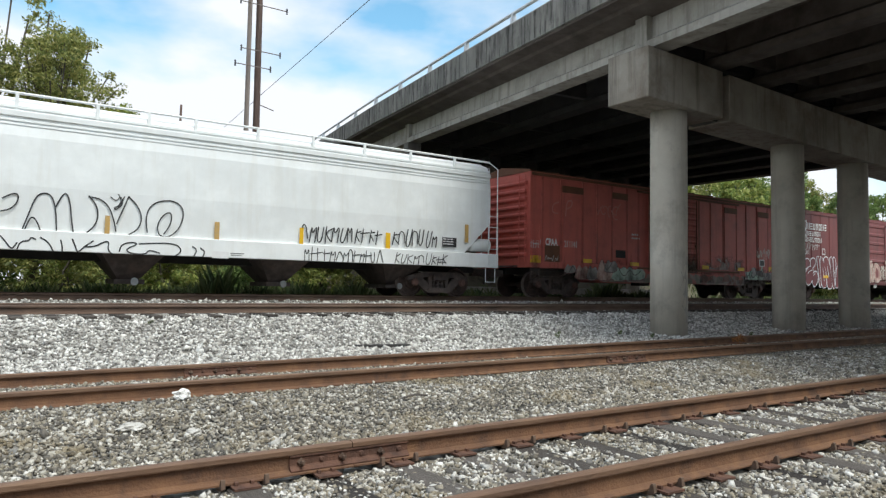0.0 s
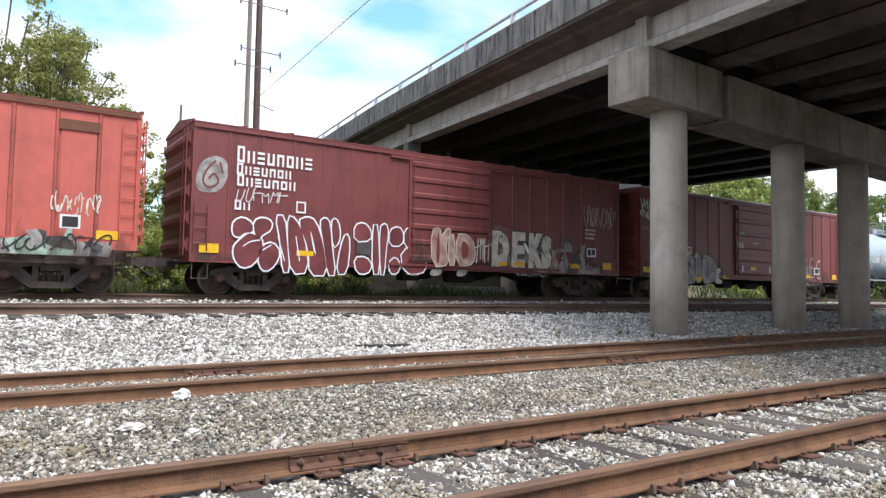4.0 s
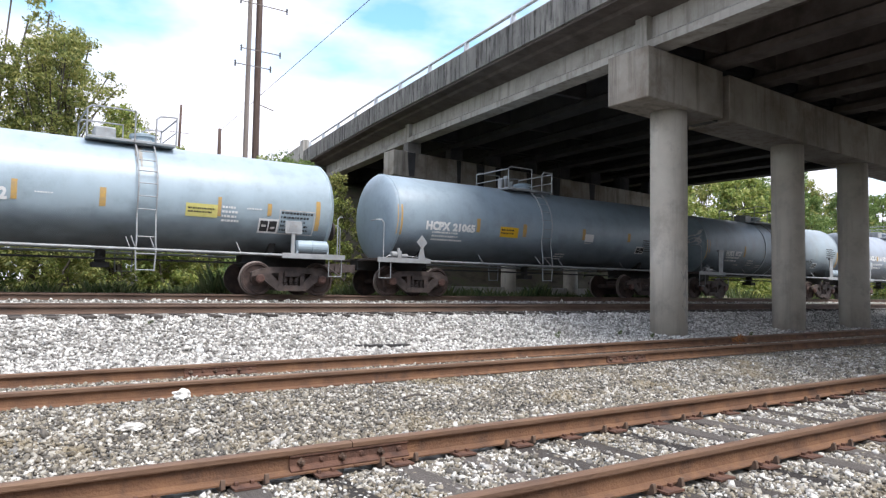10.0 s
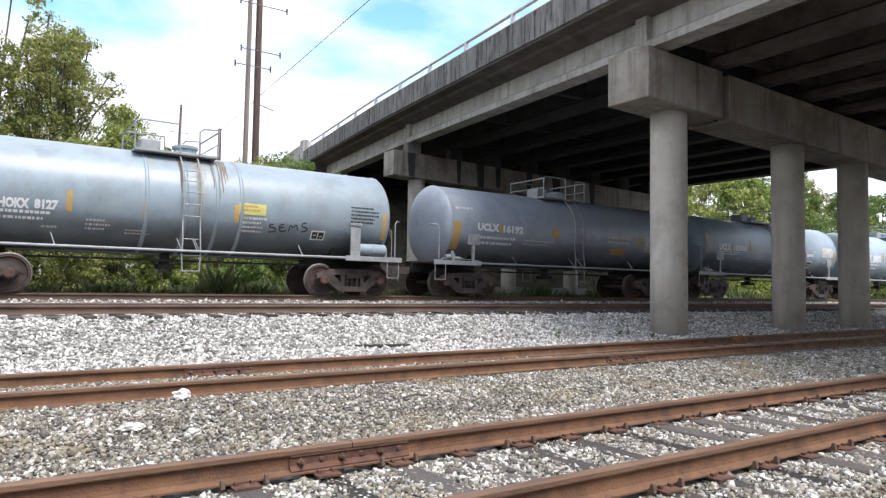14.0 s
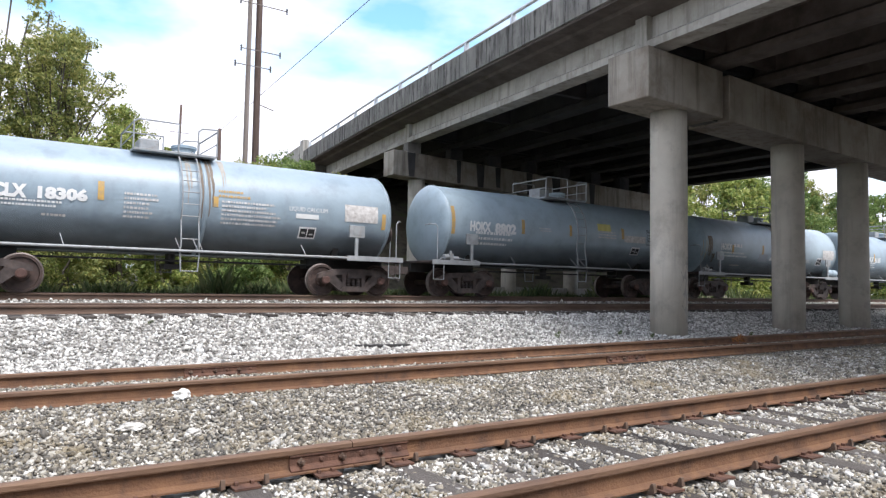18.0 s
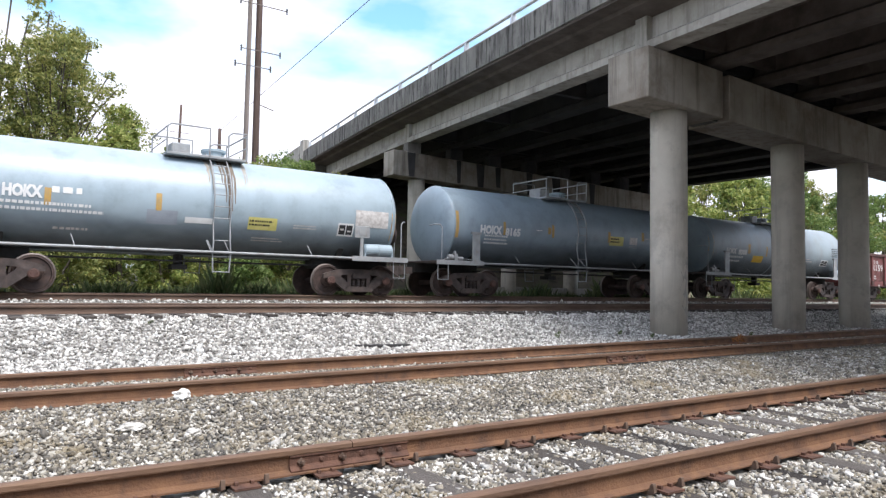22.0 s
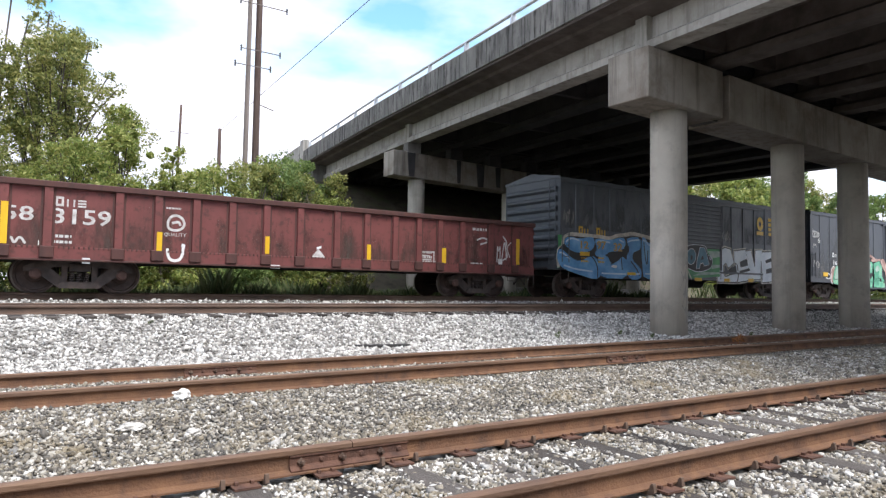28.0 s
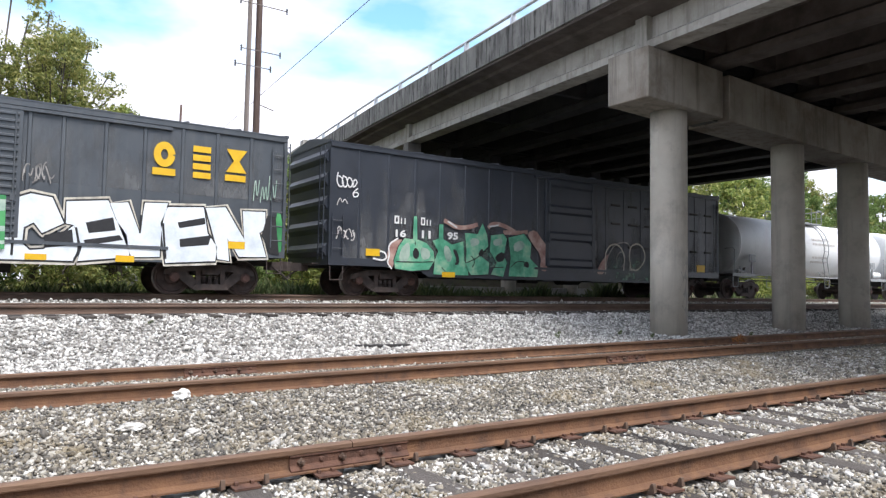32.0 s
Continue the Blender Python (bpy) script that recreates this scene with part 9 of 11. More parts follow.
painted("graffiti", strokes([[(-0.04, 1.76), (0.14, 1.81), (0.21, 0.93), (-0.03, 0.9), (-0.04, 1.76)]], 0.07, 1), M["spray_cream"], brown_car, "sprayed outline", lift=0.114)
painted("graffiti", blob([(-0.04, 1.76), (0.14, 1.81), (0.21, 0.93), (-0.03, 0.9)], 1), M["spray_pink"], brown_car, "sprayed graffiti letter", lift=0.118)
painted("graffiti", strokes([[(0.25, 1.81), (0.66, 1.83), (0.98, 1.56), (1.0, 1.11), (0.8, 0.93), (0.28, 0.91), (0.25, 1.81)]], 0.07, 1), M["spray_cream"], brown_car, "sprayed outline", lift=0.114)
painted("graffiti", blob([(0.25, 1.81), (0.66, 1.83), (0.98, 1.56), (1.0, 1.11), (0.8, 0.93), (0.28, 0.91)], 1), M["spray_pink"], brown_car, "sprayed graffiti letter", lift=0.118)
painted("graffiti", blob([(0.44, 1.6), (0.59, 1.63), (0.73, 1.47), (0.74, 1.21), (0.61, 1.11), (0.47, 1.1)], 1), M["red_dark"], brown_car, "sprayed graffiti letter", lift=0.122)
painted("graffiti", blob([(-0.5, 1.8), (-0.42, 1.81), (-0.4, 0.97), (-0.54, 0.95)], 1), M["red_dark"], brown_car, "sprayed graffiti letter", lift=0.122)
scrawl(hand_tag(1.06, 1.69, 0.97, 1.97, 4, 14), 0.045, "spray_cream", brown_car, "scrawled tag", 0.118)
painted("film", bars([(1.5, 4.8, 0.85, 2.35)]), M["spray_haze"], brown_car, "hazy reddish overspray", lift=0.027)
sprayed_letter("D", 1.76, 2.53, 0.93, 2.02, "spray_cream", "spray_dark", brown_car, 0.031, 0.02, 0.13)
sprayed_letter("E", 2.63, 3.24, 0.92, 2.03, "spray_cream", "spray_dark", brown_car, 0.033, 0.03, 0.07)
sprayed_letter("K", 3.40, 4.12, 0.92, 2.03, "spray_cream", "spray_dark", brown_car, 0.035, 0.02, 0.13)
sprayed_letter("S", 4.00, 4.50, 0.92, 1.98, "spray_cream", "spray_dark", brown_car, 0.037, 0.0, 0.12)
painted("graffiti", blob([(2.70, 1.93), (3.10, 1.98), (3.08, 1.84), (2.74, 1.80)], 1), M["spray_cream"], brown_car, "sprayed highlight", lift=0.041)
painted("graffiti", blob([(3.14, 1.75), (3.40, 1.57), (3.42, 1.33), (3.30, 1.44)], 1), M["spray_white"], brown_car, "sprayed highlight", lift=0.042)
painted("graffiti", blob([(4.46, 1.62), (4.60, 1.50), (4.92, 1.02), (4.60, 0.96)], 1), M["spray_pink"], brown_car, "sprayed highlight", lift=0.040)
facets(4.62, 6.15, 0.80, 1.74, 5, 3, 51, ("spray_grey", "spray_dark", "spray_maroon", "spray_grey", "red_dark"), brown_car, "angular grey sprayed patch", 0.031)
scrawl([[(4.75, 0.75), (5.02, 1.72), (5.20, 0.80)], [(4.88, 1.20), (5.14, 1.22)], [(5.30, 1.62), (5.95, 1.02)], [(5.90, 1.66), (5.34, 0.92)], [(6.2, 1.6), (6.3, 0.9)]], 0.035, "ink", brown_car, "sprayed line", 0.050)
scrawl(tangle(2.84, 4.3, 0.65, 0.75, 16, 16), 0.014, "white_worn", brown_car, "scrawled tag", 0.044)
scrawl(tangle(6.17, 7.78, 2.4, 3.12, 22, 17), 0.02, "white_worn", brown_car, "scrawled tag", 0.036)
scrawl(wiggle(1.76, 2.38, 1.72, 1.94, 10, 18), 0.02, "ink", brown_car, "scrawled tag", 0.04)
scrawl(wiggle(3.84, 4.42, 1.75, 2.02, 10, 19), 0.02, "ink", brown_car, "scrawled tag", 0.04)
painted("reflector", bars([(2.04, 2.43, 0.96, 1.08)]), M["yellow"], brown_car, "yellow reflective stripe", lift=0.046)
painted("reflector", bars([(2.73, 3.23, 0.98, 1.1)]), M["yellow"], brown_car, "yellow reflective stripe", lift=0.046)
painted("reflector", bars([(5.4, 5.92, 0.97, 1.12)]), M["yellow"], brown_car, "yellow reflective stripe", lift=0.046)
painted("reflector", bars([(7.14, 7.66, 0.97, 1.2)]), M["yellow"], brown_car, "yellow reflective stripe", lift=0.046)
painted("data_plate", bars([(6.28, 6.78, 1.37, 1.67)]), M["white"], brown_car, "", lift=0.036)
painted("data_plate", bars([(6.33, 6.5, 1.42, 1.62)]), M["ink"], brown_car, "", lift=0.04)
painted("data_plate", bars([(6.54, 6.72, 1.44, 1.63)]), M["ink"], brown_car, "", lift=0.04)
painted("fine_print", fine_print(6.2, 2.31, 3, 0.68, 0.41, 60), M["white_worn"], brown_car, lift=0.036)
painted("graffiti", blob([(-0.74, 0.59), (-0.64, 0.79), (-0.19, 0.79), (-0.32, 0.6)], 1), M["spray_grey"], brown_car, "sprayed graffiti letter", lift=0.034)
painted("graffiti", blob([(0.29, 0.59), (0.39, 0.8), (0.81, 0.79), (0.66, 0.6)], 1), M["spray_grey"], brown_car, "sprayed graffiti letter", lift=0.034)
painted("graffiti", blob([(-1.47, 0.58), (-1.38, 0.79), (-1.08, 0.78), (-1.21, 0.59)], 1), M["spray_grey"], brown_car, "sprayed graffiti letter", lift=0.034)
block_word(-6.8, -6.34, 1.91, 2.16, 2, "white", plain_red_car, "white block lettering", lift=.03)
painted("lettering", fitted("215", -6.94, -6.37, 1.56, 1.81, 0.02), M["white"], plain_red_car, "white stencilled characters", lift=0.03)
painted("lettering", fitted("797", -6.05, -5.46, 1.56, 1.81, 0.02), M["white"], plain_red_car, "white stencilled characters", lift=0.03)
painted("fine_print", fine_print(-6.67, 1.39, 2, 0.29, 0.24, 61), M["white"], plain_red_car, lift=0.03)
painted("fine_print", fine_print(-5.96, 1.4, 3, 0.24, 0.28, 62), M["white"], plain_red_car, lift=0.03)
painted("reflector", bars([(-7.83, -7.36, 0.93, 1.14)]), M["yellow"], plain_red_car, "yellow reflective stripe", lift=0.046)
painted("reflector", bars([(-4.46, -3.99, 0.69, 0.83)]), M["yellow"], plain_red_car, "yellow reflective stripe", lift=0.046)
painted("reflector", bars([(-2.5, -2.02, 0.81, 0.94)]), M["yellow"], plain_red_car, "yellow reflective stripe", lift=0.046)
painted("reflector", bars([(-0.44, 0.01, 1.19, 1.33)]), M["yellow"], plain_red_car, "yellow reflective stripe", lift=0.115)
painted("reflector", bars([(1.92, 2.36, 0.98, 1.12)]), M["yellow"], plain_red_car, "yellow reflective stripe", lift=0.046)
painted("reflector", bars([(4.54, 4.94, 0.95, 1.1)]), M["yellow"], plain_red_car, "yellow reflective stripe", lift=0.046)
painted("reflector", bars([(7.11, 7.56, 0.94, 1.17)]), M["yellow"], plain_red_car, "yellow reflective stripe", lift=0.046)
painted("decal", bars([(-1.15, -1.01, 1.12, 1.38)]), M["white"], plain_red_car, "", lift=0.115)
painted("decal", bars([(1.08, 1.2, 1.1, 1.4)]), M["white"], plain_red_car, "", lift=0.115)
scrawl(tangle(-7.96, -7.14, 3.21, 3.65, 16, 20), 0.04, "white", plain_red_car, "scrawled tag", 0.03)
scrawl(tangle(-7.97, -7.08, 2.86, 3.21, 16, 21), 0.04, "white", plain_red_car, "scrawled tag", 0.03)
scrawl(wiggle(-7.83, -7.21, 2.45, 2.62, 9, 22), 0.03, "spray_pink", plain_red_car, "scrawled tag", 0.03)
scrawl(tangle(-7.08, -6.18, 0.81, 1.07, 12, 23), 0.035, "white", plain_red_car, "scrawled tag", 0.03)
painted("graffiti", strokes([[(-5.44, 1.64), (-5.13, 1.7), (-4.71, 1.66), (-4.48, 1.5), (-4.56, 1.2), (-4.35, 0.6), (-5.1, 0.55), (-5.3, 0.78), (-5.44, 1.64)]], 0.05, 1), M["spray_dark"], plain_red_car, "sprayed outline", lift=0.03)
painted("graffiti", blob([(-5.44, 1.64), (-5.13, 1.7), (-4.71, 1.66), (-4.48, 1.5), (-4.56, 1.2), (-4.35, 0.6), (-5.1, 0.55), (-5.3, 0.78)], 1), M["spray_grey"], plain_red_car, "sprayed graffiti letter", lift=0.034)
painted("graffiti", strokes([[(-4.43, 1.6), (-4.25, 1.76), (-4.04, 1.6), (-3.97, 0.63), (-4.44, 0.61), (-4.43, 1.6)]], 0.05, 1), M["spray_dark"], plain_red_car, "sprayed outline", lift=0.03)
painted("graffiti", blob([(-4.43, 1.6), (-4.25, 1.76), (-4.04, 1.6), (-3.97, 0.63), (-4.44, 0.61)], 1), M["spray_grey"], plain_red_car, "sprayed graffiti letter", lift=0.034)
painted("graffiti", strokes([[(-3.99, 1.67), (-3.47, 1.7), (-2.99, 1.42), (-2.86, 1.07), (-3.04, 0.7), (-3.56, 0.59), (-3.95, 0.61), (-3.99, 1.67)]], 0.05, 1), M["spray_dark"], plain_red_car, "sprayed outline", lift=0.032)
painted("graffiti", blob([(-3.99, 1.67), (-3.47, 1.7), (-2.99, 1.42), (-2.86, 1.07), (-3.04, 0.7), (-3.56, 0.59), (-3.95, 0.61)], 1), M["spray_grey"], plain_red_car, "sprayed graffiti letter", lift=0.036)
painted("graffiti", blob([(-5.0, 1.42), (-4.79, 1.46), (-4.72, 1.27), (-4.96, 1.18)], 1), M["spray_dark"], plain_red_car, "sprayed graffiti letter", lift=0.042)
painted("graffiti", blob([(-3.64, 1.39), (-3.58, 1.14), (-3.59, 0.84), (-3.66, 0.84)], 1), M["spray_dark"], plain_red_car, "sprayed graffiti letter", lift=0.042)
scrawl([[(-3.59, 1.55), (-3.57, 0.74)], [(-4.96, 1.08), (-4.59, 0.59)], [(-4.32, 1.7), (-4.3, 0.67)], [(-4.04, 1.57), (-3.59, 1.6)]], 0.03, "ink", plain_red_car, "sprayed line", 0.042)
painted("graffiti", blob([(-5.98, 0.99), (-5.74, 1.15), (-5.84, 1.28), (-5.54, 1.23), (-5.42, 0.78), (-5.58, 0.85), (-5.54, 0.72), (-5.73, 0.86)], 1), M["spray_cream"], plain_red_car, "sprayed graffiti letter", lift=0.034)
painted("graffiti", blob([(-2.99, 1.17), (-2.69, 1.23), (-2.6, 1.13), (-2.86, 0.81), (-2.49, 0.72), (-2.55, 0.59), (-3.09, 0.6), (-2.96, 0.86)], 1), M["spray_cream"], plain_red_car, "sprayed graffiti letter", lift=0.04)
painted("graffiti", blob([(-4.54, 1.57), (-4.38, 1.82), (-4.29, 1.71), (-4.35, 1.55)], 1), M["spray_cream"], plain_red_car, "sprayed graffiti letter", lift=0.04)
painted("data_plate", bars([(5.3, 5.83, 1.13, 1.44)]), M["white"], plain_red_car, "", lift=0.04)
painted("data_plate", bars([(5.38, 5.75, 1.19, 1.4)]), M["ink"], plain_red_car, "", lift=0.044)
painted("fine_print", fine_print(-1.29, 2.75, 2, 0.51, 0.19, 63), M["white_worn"], plain_red_car, lift=0.112)
painted("fine_print", fine_print(-0.25, 2.34, 1, 0.6, 0.1, 64), M["white"], plain_red_car, lift=0.112)
painted("patch", bars([(-1.47, -0.97, 2.08, 2.3)]), M["spray_pink"], plain_red_car, "", lift=0.112)
painted("decal", bars([(-4.99, -4.7, 1.7, 1.98)]), M["white"], plain_red_car, "", lift=0.03)
painted("decal", bars([(-4.95, -4.75, 1.75, 1.94)]), M["red_oxide"], plain_red_car, "", lift=0.034)
painted("fine_print", fine_print(-4.92, 1.88, 2, 0.14, 0.11, 65), M["white"], plain_red_car, lift=0.038)
scrawl([[(2.86, 1.79), (2.42, 1.66), (2.27, 1.24), (2.5, 0.89), (2.83, 1.0), (2.76, 1.26), (2.54, 1.25)], [(3.0, 0.86), (3.0, 1.74), (3.43, 1.69), (3.33, 1.39), (3.62, 1.2), (3.4, 0.87), (3.0, 0.86)], [(3.87, 1.8), (3.65, 1.36), (3.84, 0.94), (4.13, 1.22), (4.09, 1.65), (3.87, 1.8)], [(4.64, 1.79), (4.3, 1.69), (4.4, 1.4), (4.68, 1.19), (4.32, 0.9)], [(5.24, 1.89), (4.86, 1.72), (4.91, 0.95), (5.32, 1.05)], [(4.9, 1.39), (5.22, 1.46)], [(5.9, 1.79), (5.51, 1.65), (5.59, 0.92), (5.99, 0.99)], [(5.55, 1.28), (5.85, 1.35)]], 0.07, "spray_pink", plain_red_car, "faded pink letter outline", 0.036)
painted("graffiti", blob([(2.23, 0.78), (3.11, 0.89), (4.29, 0.82), (6.16, 0.94), (6.0, 0.62), (2.29, 0.58)], 1), M["spray_haze"], plain_red_car, "faded pink band", lift=0.036)
scrawl([[(3.65, 2.37), (3.8, 2.12), (3.95, 2.29)], [(3.08, 2.17), (3.25, 1.97)], [(-0.11, 1.88), (0.05, 1.94), (0.15, 1.8)]], 0.04, "spray_pink", plain_red_car, "faint tag", 0.036)
block_word(-6.61, -5.91, 1.83, 2.05, 3, "white_worn", gon, "worn white block lettering", y=-1.46)
painted("lettering", fitted("58", -7.62, -7.03, 1.49, 1.79, 0.02), M["white_worn"], gon, "worn white numerals", y=-1.46)
painted("lettering", fitted("3159", -6.66, -5.42, 1.46, 1.79, 0.02), M["white_worn"], gon, "worn white numerals", y=-1.46)
painted("fine_print", fine_print(-6.66, 1.23, 2, 0.57, 0.24, 66), M["white_worn"], gon, y=-1.46)
painted("fine_print", fine_print(3.33, 1.29, 3, 0.75, 0.41, 67), M["white_worn"], gon, y=-1.46)
painted("fine_print", fine_print(5.48, 2.06, 1, 0.81, 0.16, 68), M["white_worn"], gon, y=-1.46)
painted("fine_print", fine_print(5.42, 1.02, 1, 0.59, 0.17, 69), M["white_worn"], gon, y=-1.46)
painted("fine_print", fine_print(-7.59, 0.73, 1, 0.39, 0.08, 70), M["white_worn"], gon, y=-1.46)
painted("fine_print", fine_print(-4.17, 1.98, 1, 0.46, 0.08, 71), M["white_worn"], gon, y=-1.46)
scrawl([[(-4.13, 1.55), (-4.09, 1.74), (-3.93, 1.82), (-3.75, 1.74), (-3.7, 1.57), (-3.84, 1.46), (-4.04, 1.46), (-4.13, 1.55)], [(-4.02, 1.62), (-3.84, 1.67), (-3.81, 1.57)]], 0.06, "white_worn", gon, "worn white scrawl", 0.004, y=-1.46)
painted("lettering", fitted("QUALITY", -4.2, -3.66, 1.31, 1.4, 0.0), M["white_worn"], gon, "worn white word", y=-1.46)
scrawl([[(-4.11, 1.04), (-4.08, 0.81), (-3.91, 0.75), (-3.75, 0.83), (-3.72, 1.11)], [(-3.77, 1.13), (-3.68, 1.11)]], 0.07, "white", gon, "worn white scrawl", 0.004, y=-1.476)
scrawl([[(-7.53, 1.01), (-7.45, 1.18), (-7.39, 0.99), (-7.29, 1.18), (-7.17, 1.02)]], 0.05, "white_worn", gon, "worn white scrawl", 0.004, y=-1.46)
scrawl([[(5.67, 1.7), (5.95, 1.8), (6.2, 1.67), (5.81, 1.58)], [(6.78, 1.87), (6.99, 1.67), (6.86, 1.49), (7.04, 1.24), (6.74, 1.11)], [(7.45, 1.52), (7.12, 1.24), (7.37, 1.07)]], 0.05, "white_worn", gon, "worn white scrawl", 0.004, y=-1.46)
scrawl([[(-0.14, 0.99), (-0.01, 1.11), (0.14, 0.99), (-0.0, 0.89), (-0.14, 0.99)], [(-0.06, 1.21), (0.08, 1.25)]], 0.06, "white", gon, "worn white scrawl", 0.004, y=-1.46)
painted("decal", bars([(-6.01, -5.84, 0.64, 0.76)]), M["white"], gon, y=-1.476)
painted("decal", bars([(-6.92, -6.81, 0.94, 1.1)]), M["white"], gon, y=-1.46)
painted("decal", bars([(-3.52, -3.42, 0.97, 1.12)]), M["white"], gon, y=-1.46)
painted("decal", bars([(6.59, 6.77, 1.0, 1.17)]), M["white"], gon, y=-1.46)
painted("decal", bars([(-1.42, -1.14, 0.66, 0.75)]), M["white"], gon, y=-1.476)
painted("reflector", bars([(-7.67, -7.53, 1.0, 1.85)]), M["yellow"], gon, "yellow reflective stripe", lift=0.018)
painted("reflector", bars([(-4.38, -4.25, 0.94, 1.4)]), M["yellow"], gon, "yellow reflective stripe", lift=0.018)
painted("reflector", bars([(-1.6, -1.48, 1.01, 1.44)]), M["yellow"], gon, "yellow reflective stripe", lift=0.018)
painted("reflector", bars([(1.52, 1.65, 0.95, 1.38)]), M["yellow"], gon, "yellow reflective stripe", lift=0.018)
painted("data_plate", bars([(3.34, 3.98, 0.93, 0.97), (3.34, 3.98, 1.25, 1.29), (3.34, 3.38, 0.97, 1.25), (3.94, 3.98, 0.97, 1.25), (3.45, 3.86, 1.03, 1.07), (3.45, 3.80, 1.14, 1.18)]), M["white_worn"], gon, "worn white stencilled frame", y=-1.46)
painted("decal", blob([(-0.20, 1.0), (0.0, 1.20), (0.20, 1.0), (0.0, 0.80)], 0), M["white_worn"], gon, "worn white diamond", y=-1.462)
scrawl(hand_tag(6.50, 7.10, 1.05, 1.80, 3, 77), 0.04, "white_worn", gon, "worn white scrawl", 0.004, y=-1.46)
painted("reflector", bars([(4.22, 4.38, 0.96, 1.4)]), M["yellow"], gon, "yellow reflective stripe", lift=0.018)
painted("reflector", bars([(7.32, 7.47, 1.01, 1.81)]), M["yellow"], gon, "yellow reflective stripe", lift=0.018)
painted("decal", bars([(-8.07, -7.99, 0.89, 1.19), (-8.06, -7.8, 0.86, 0.96)]), M["white"], gon, y=-1.46)
painted("fine_print", fine_print(-8.12, 0.82, 2, .5, .16, 999), M["white"], gon, y=-1.476)
painted("graffiti", blob([(-8.17, 2.05), (-7.91, 2.05), (-7.91, 1.76), (-8.14, 1.58)], 0), M["spray_green"], blue_car, "sprayed graffiti letter", lift=0.04)
painted("graffiti", blob([(-8.23, 1.55), (-8.13, 1.52), (-8.06, 0.98), (-8.19, 0.95)], 0), M["spray_green"], blue_car, "sprayed graffiti letter", lift=0.04)
painted("graffiti", blob([(-1.15, 1.89), (1.51, 1.96), (1.53, 0.88), (-0.6, 0.75), (-0.99, 1.22)], 0), M["spray_green"], blue_car, "sprayed graffiti letter", lift=0.112)
painted("graffiti", blob([(0.65, 1.86), (1.51, 1.87), (1.51, 1.65), (0.92, 1.58)], 0), M["spray_jade_pale"], blue_car, "sprayed graffiti letter", lift=0.115)
painted("graffiti", blob([(0.98, 1.34), (1.52, 1.34), (1.52, 1.24), (0.93, 1.16)], 0), M["spray_jade_pale"], blue_car, "sprayed graffiti letter", lift=0.115)
painted("graffiti", blob([(0.2, 1.02), (1.52, 1.05), (1.53, 0.98), (-0.4, 0.87)], 0), M["spray_jade_pale"], blue_car, "sprayed graffiti letter", lift=0.115)
scrawl([[(-7.95, 1.64), (-7.92, 1.92), (-7.73, 2.05), (-7.48, 2.11), (-6.9, 2.09), (-6.08, 2.09), (-5.44, 2.04), (-5.07, 2.17), (-4.54, 2.22), (-4.16, 2.3), (-3.67, 2.25), (-3.17, 2.2), (-2.66, 2.09), (-1.67, 2.12)], [(-8.12, 0.98), (-8.2, 1.29), (-8.13, 1.6), (-7.93, 1.66)]], 0.13, "spray_cream", blue_car, "ragged cream halo", 0.044)
painted("graffiti", blob([(-7.87, 1.76), (-7.82, 1.95), (-7.6, 2.04), (-6.89, 2.03), (-6.08, 2.03), (-5.44, 1.99), (-5.0, 2.11), (-4.46, 2.16), (-3.67, 2.19), (-2.83, 2.04), (-1.69, 2.07), (-1.64, 0.73), (-2.96, 0.7), (-4.42, 0.68), (-5.97, 0.66), (-6.92, 0.76), (-8.03, 0.96), (-8.2, 1.26), (-8.14, 1.58)], 0), M["ink"], blue_car, "black graffiti ground", lift=0.048)
painted("graffiti", blob([(-1.65, 2.07), (-1.39, 1.95), (-1.27, 1.76), (-1.0, 1.3), (-0.79, 0.74), (-1.62, 0.72)], 0), M["ink"], blue_car, "black graffiti ground", lift=0.114)
scrawl([[(-1.63, 2.11), (-1.34, 2.0), (-1.18, 1.67), (-1.21, 1.57)], [(-1.24, 1.45), (-0.8, 1.14), (-0.48, 0.73)]], 0.06, "spray_cream", blue_car, "sprayed line", 0.116)
painted("graffiti", blob([(-7.88, 1.8), (-7.79, 1.97), (-7.49, 2.02), (-7.09, 1.95), (-6.39, 2.08), (-6.26, 1.92), (-6.31, 1.69), (-6.52, 1.57), (-6.94, 1.49), (-7.41, 1.51), (-7.75, 1.67)], 1), M["spray_blue"], blue_car, "sprayed graffiti letter", lift=0.052)
painted("graffiti", blob([(-8.22, 1.37), (-8.15, 1.58), (-7.93, 1.58), (-7.47, 1.3), (-7.06, 1.2), (-6.58, 1.39), (-6.22, 1.41), (-5.96, 1.06), (-5.94, 0.71), (-6.27, 0.62), (-6.91, 0.73), (-7.91, 0.94), (-8.16, 1.14)], 1), M["spray_blue"], blue_car, "sprayed graffiti letter", lift=0.052)
painted("graffiti", blob([(-6.29, 1.95), (-6.11, 2.03), (-5.43, 1.99), (-4.73, 2.15), (-4.53, 2.01), (-4.58, 1.77), (-4.88, 1.63), (-5.5, 1.59), (-5.64, 1.47), (-6.16, 1.38), (-6.28, 1.49), (-6.14, 1.68)], 1), M["spray_blue"], blue_car, "sprayed graffiti letter", lift=0.052)
painted("graffiti", blob([(-6.14, 1.42), (-5.58, 1.47), (-5.36, 1.16), (-4.96, 1.29), (-4.73, 1.49), (-4.41, 1.26), (-4.38, 0.68), (-5.93, 0.67), (-6.0, 1.0)], 1), M["spray_blue"], blue_car, "sprayed graffiti letter", lift=0.052)
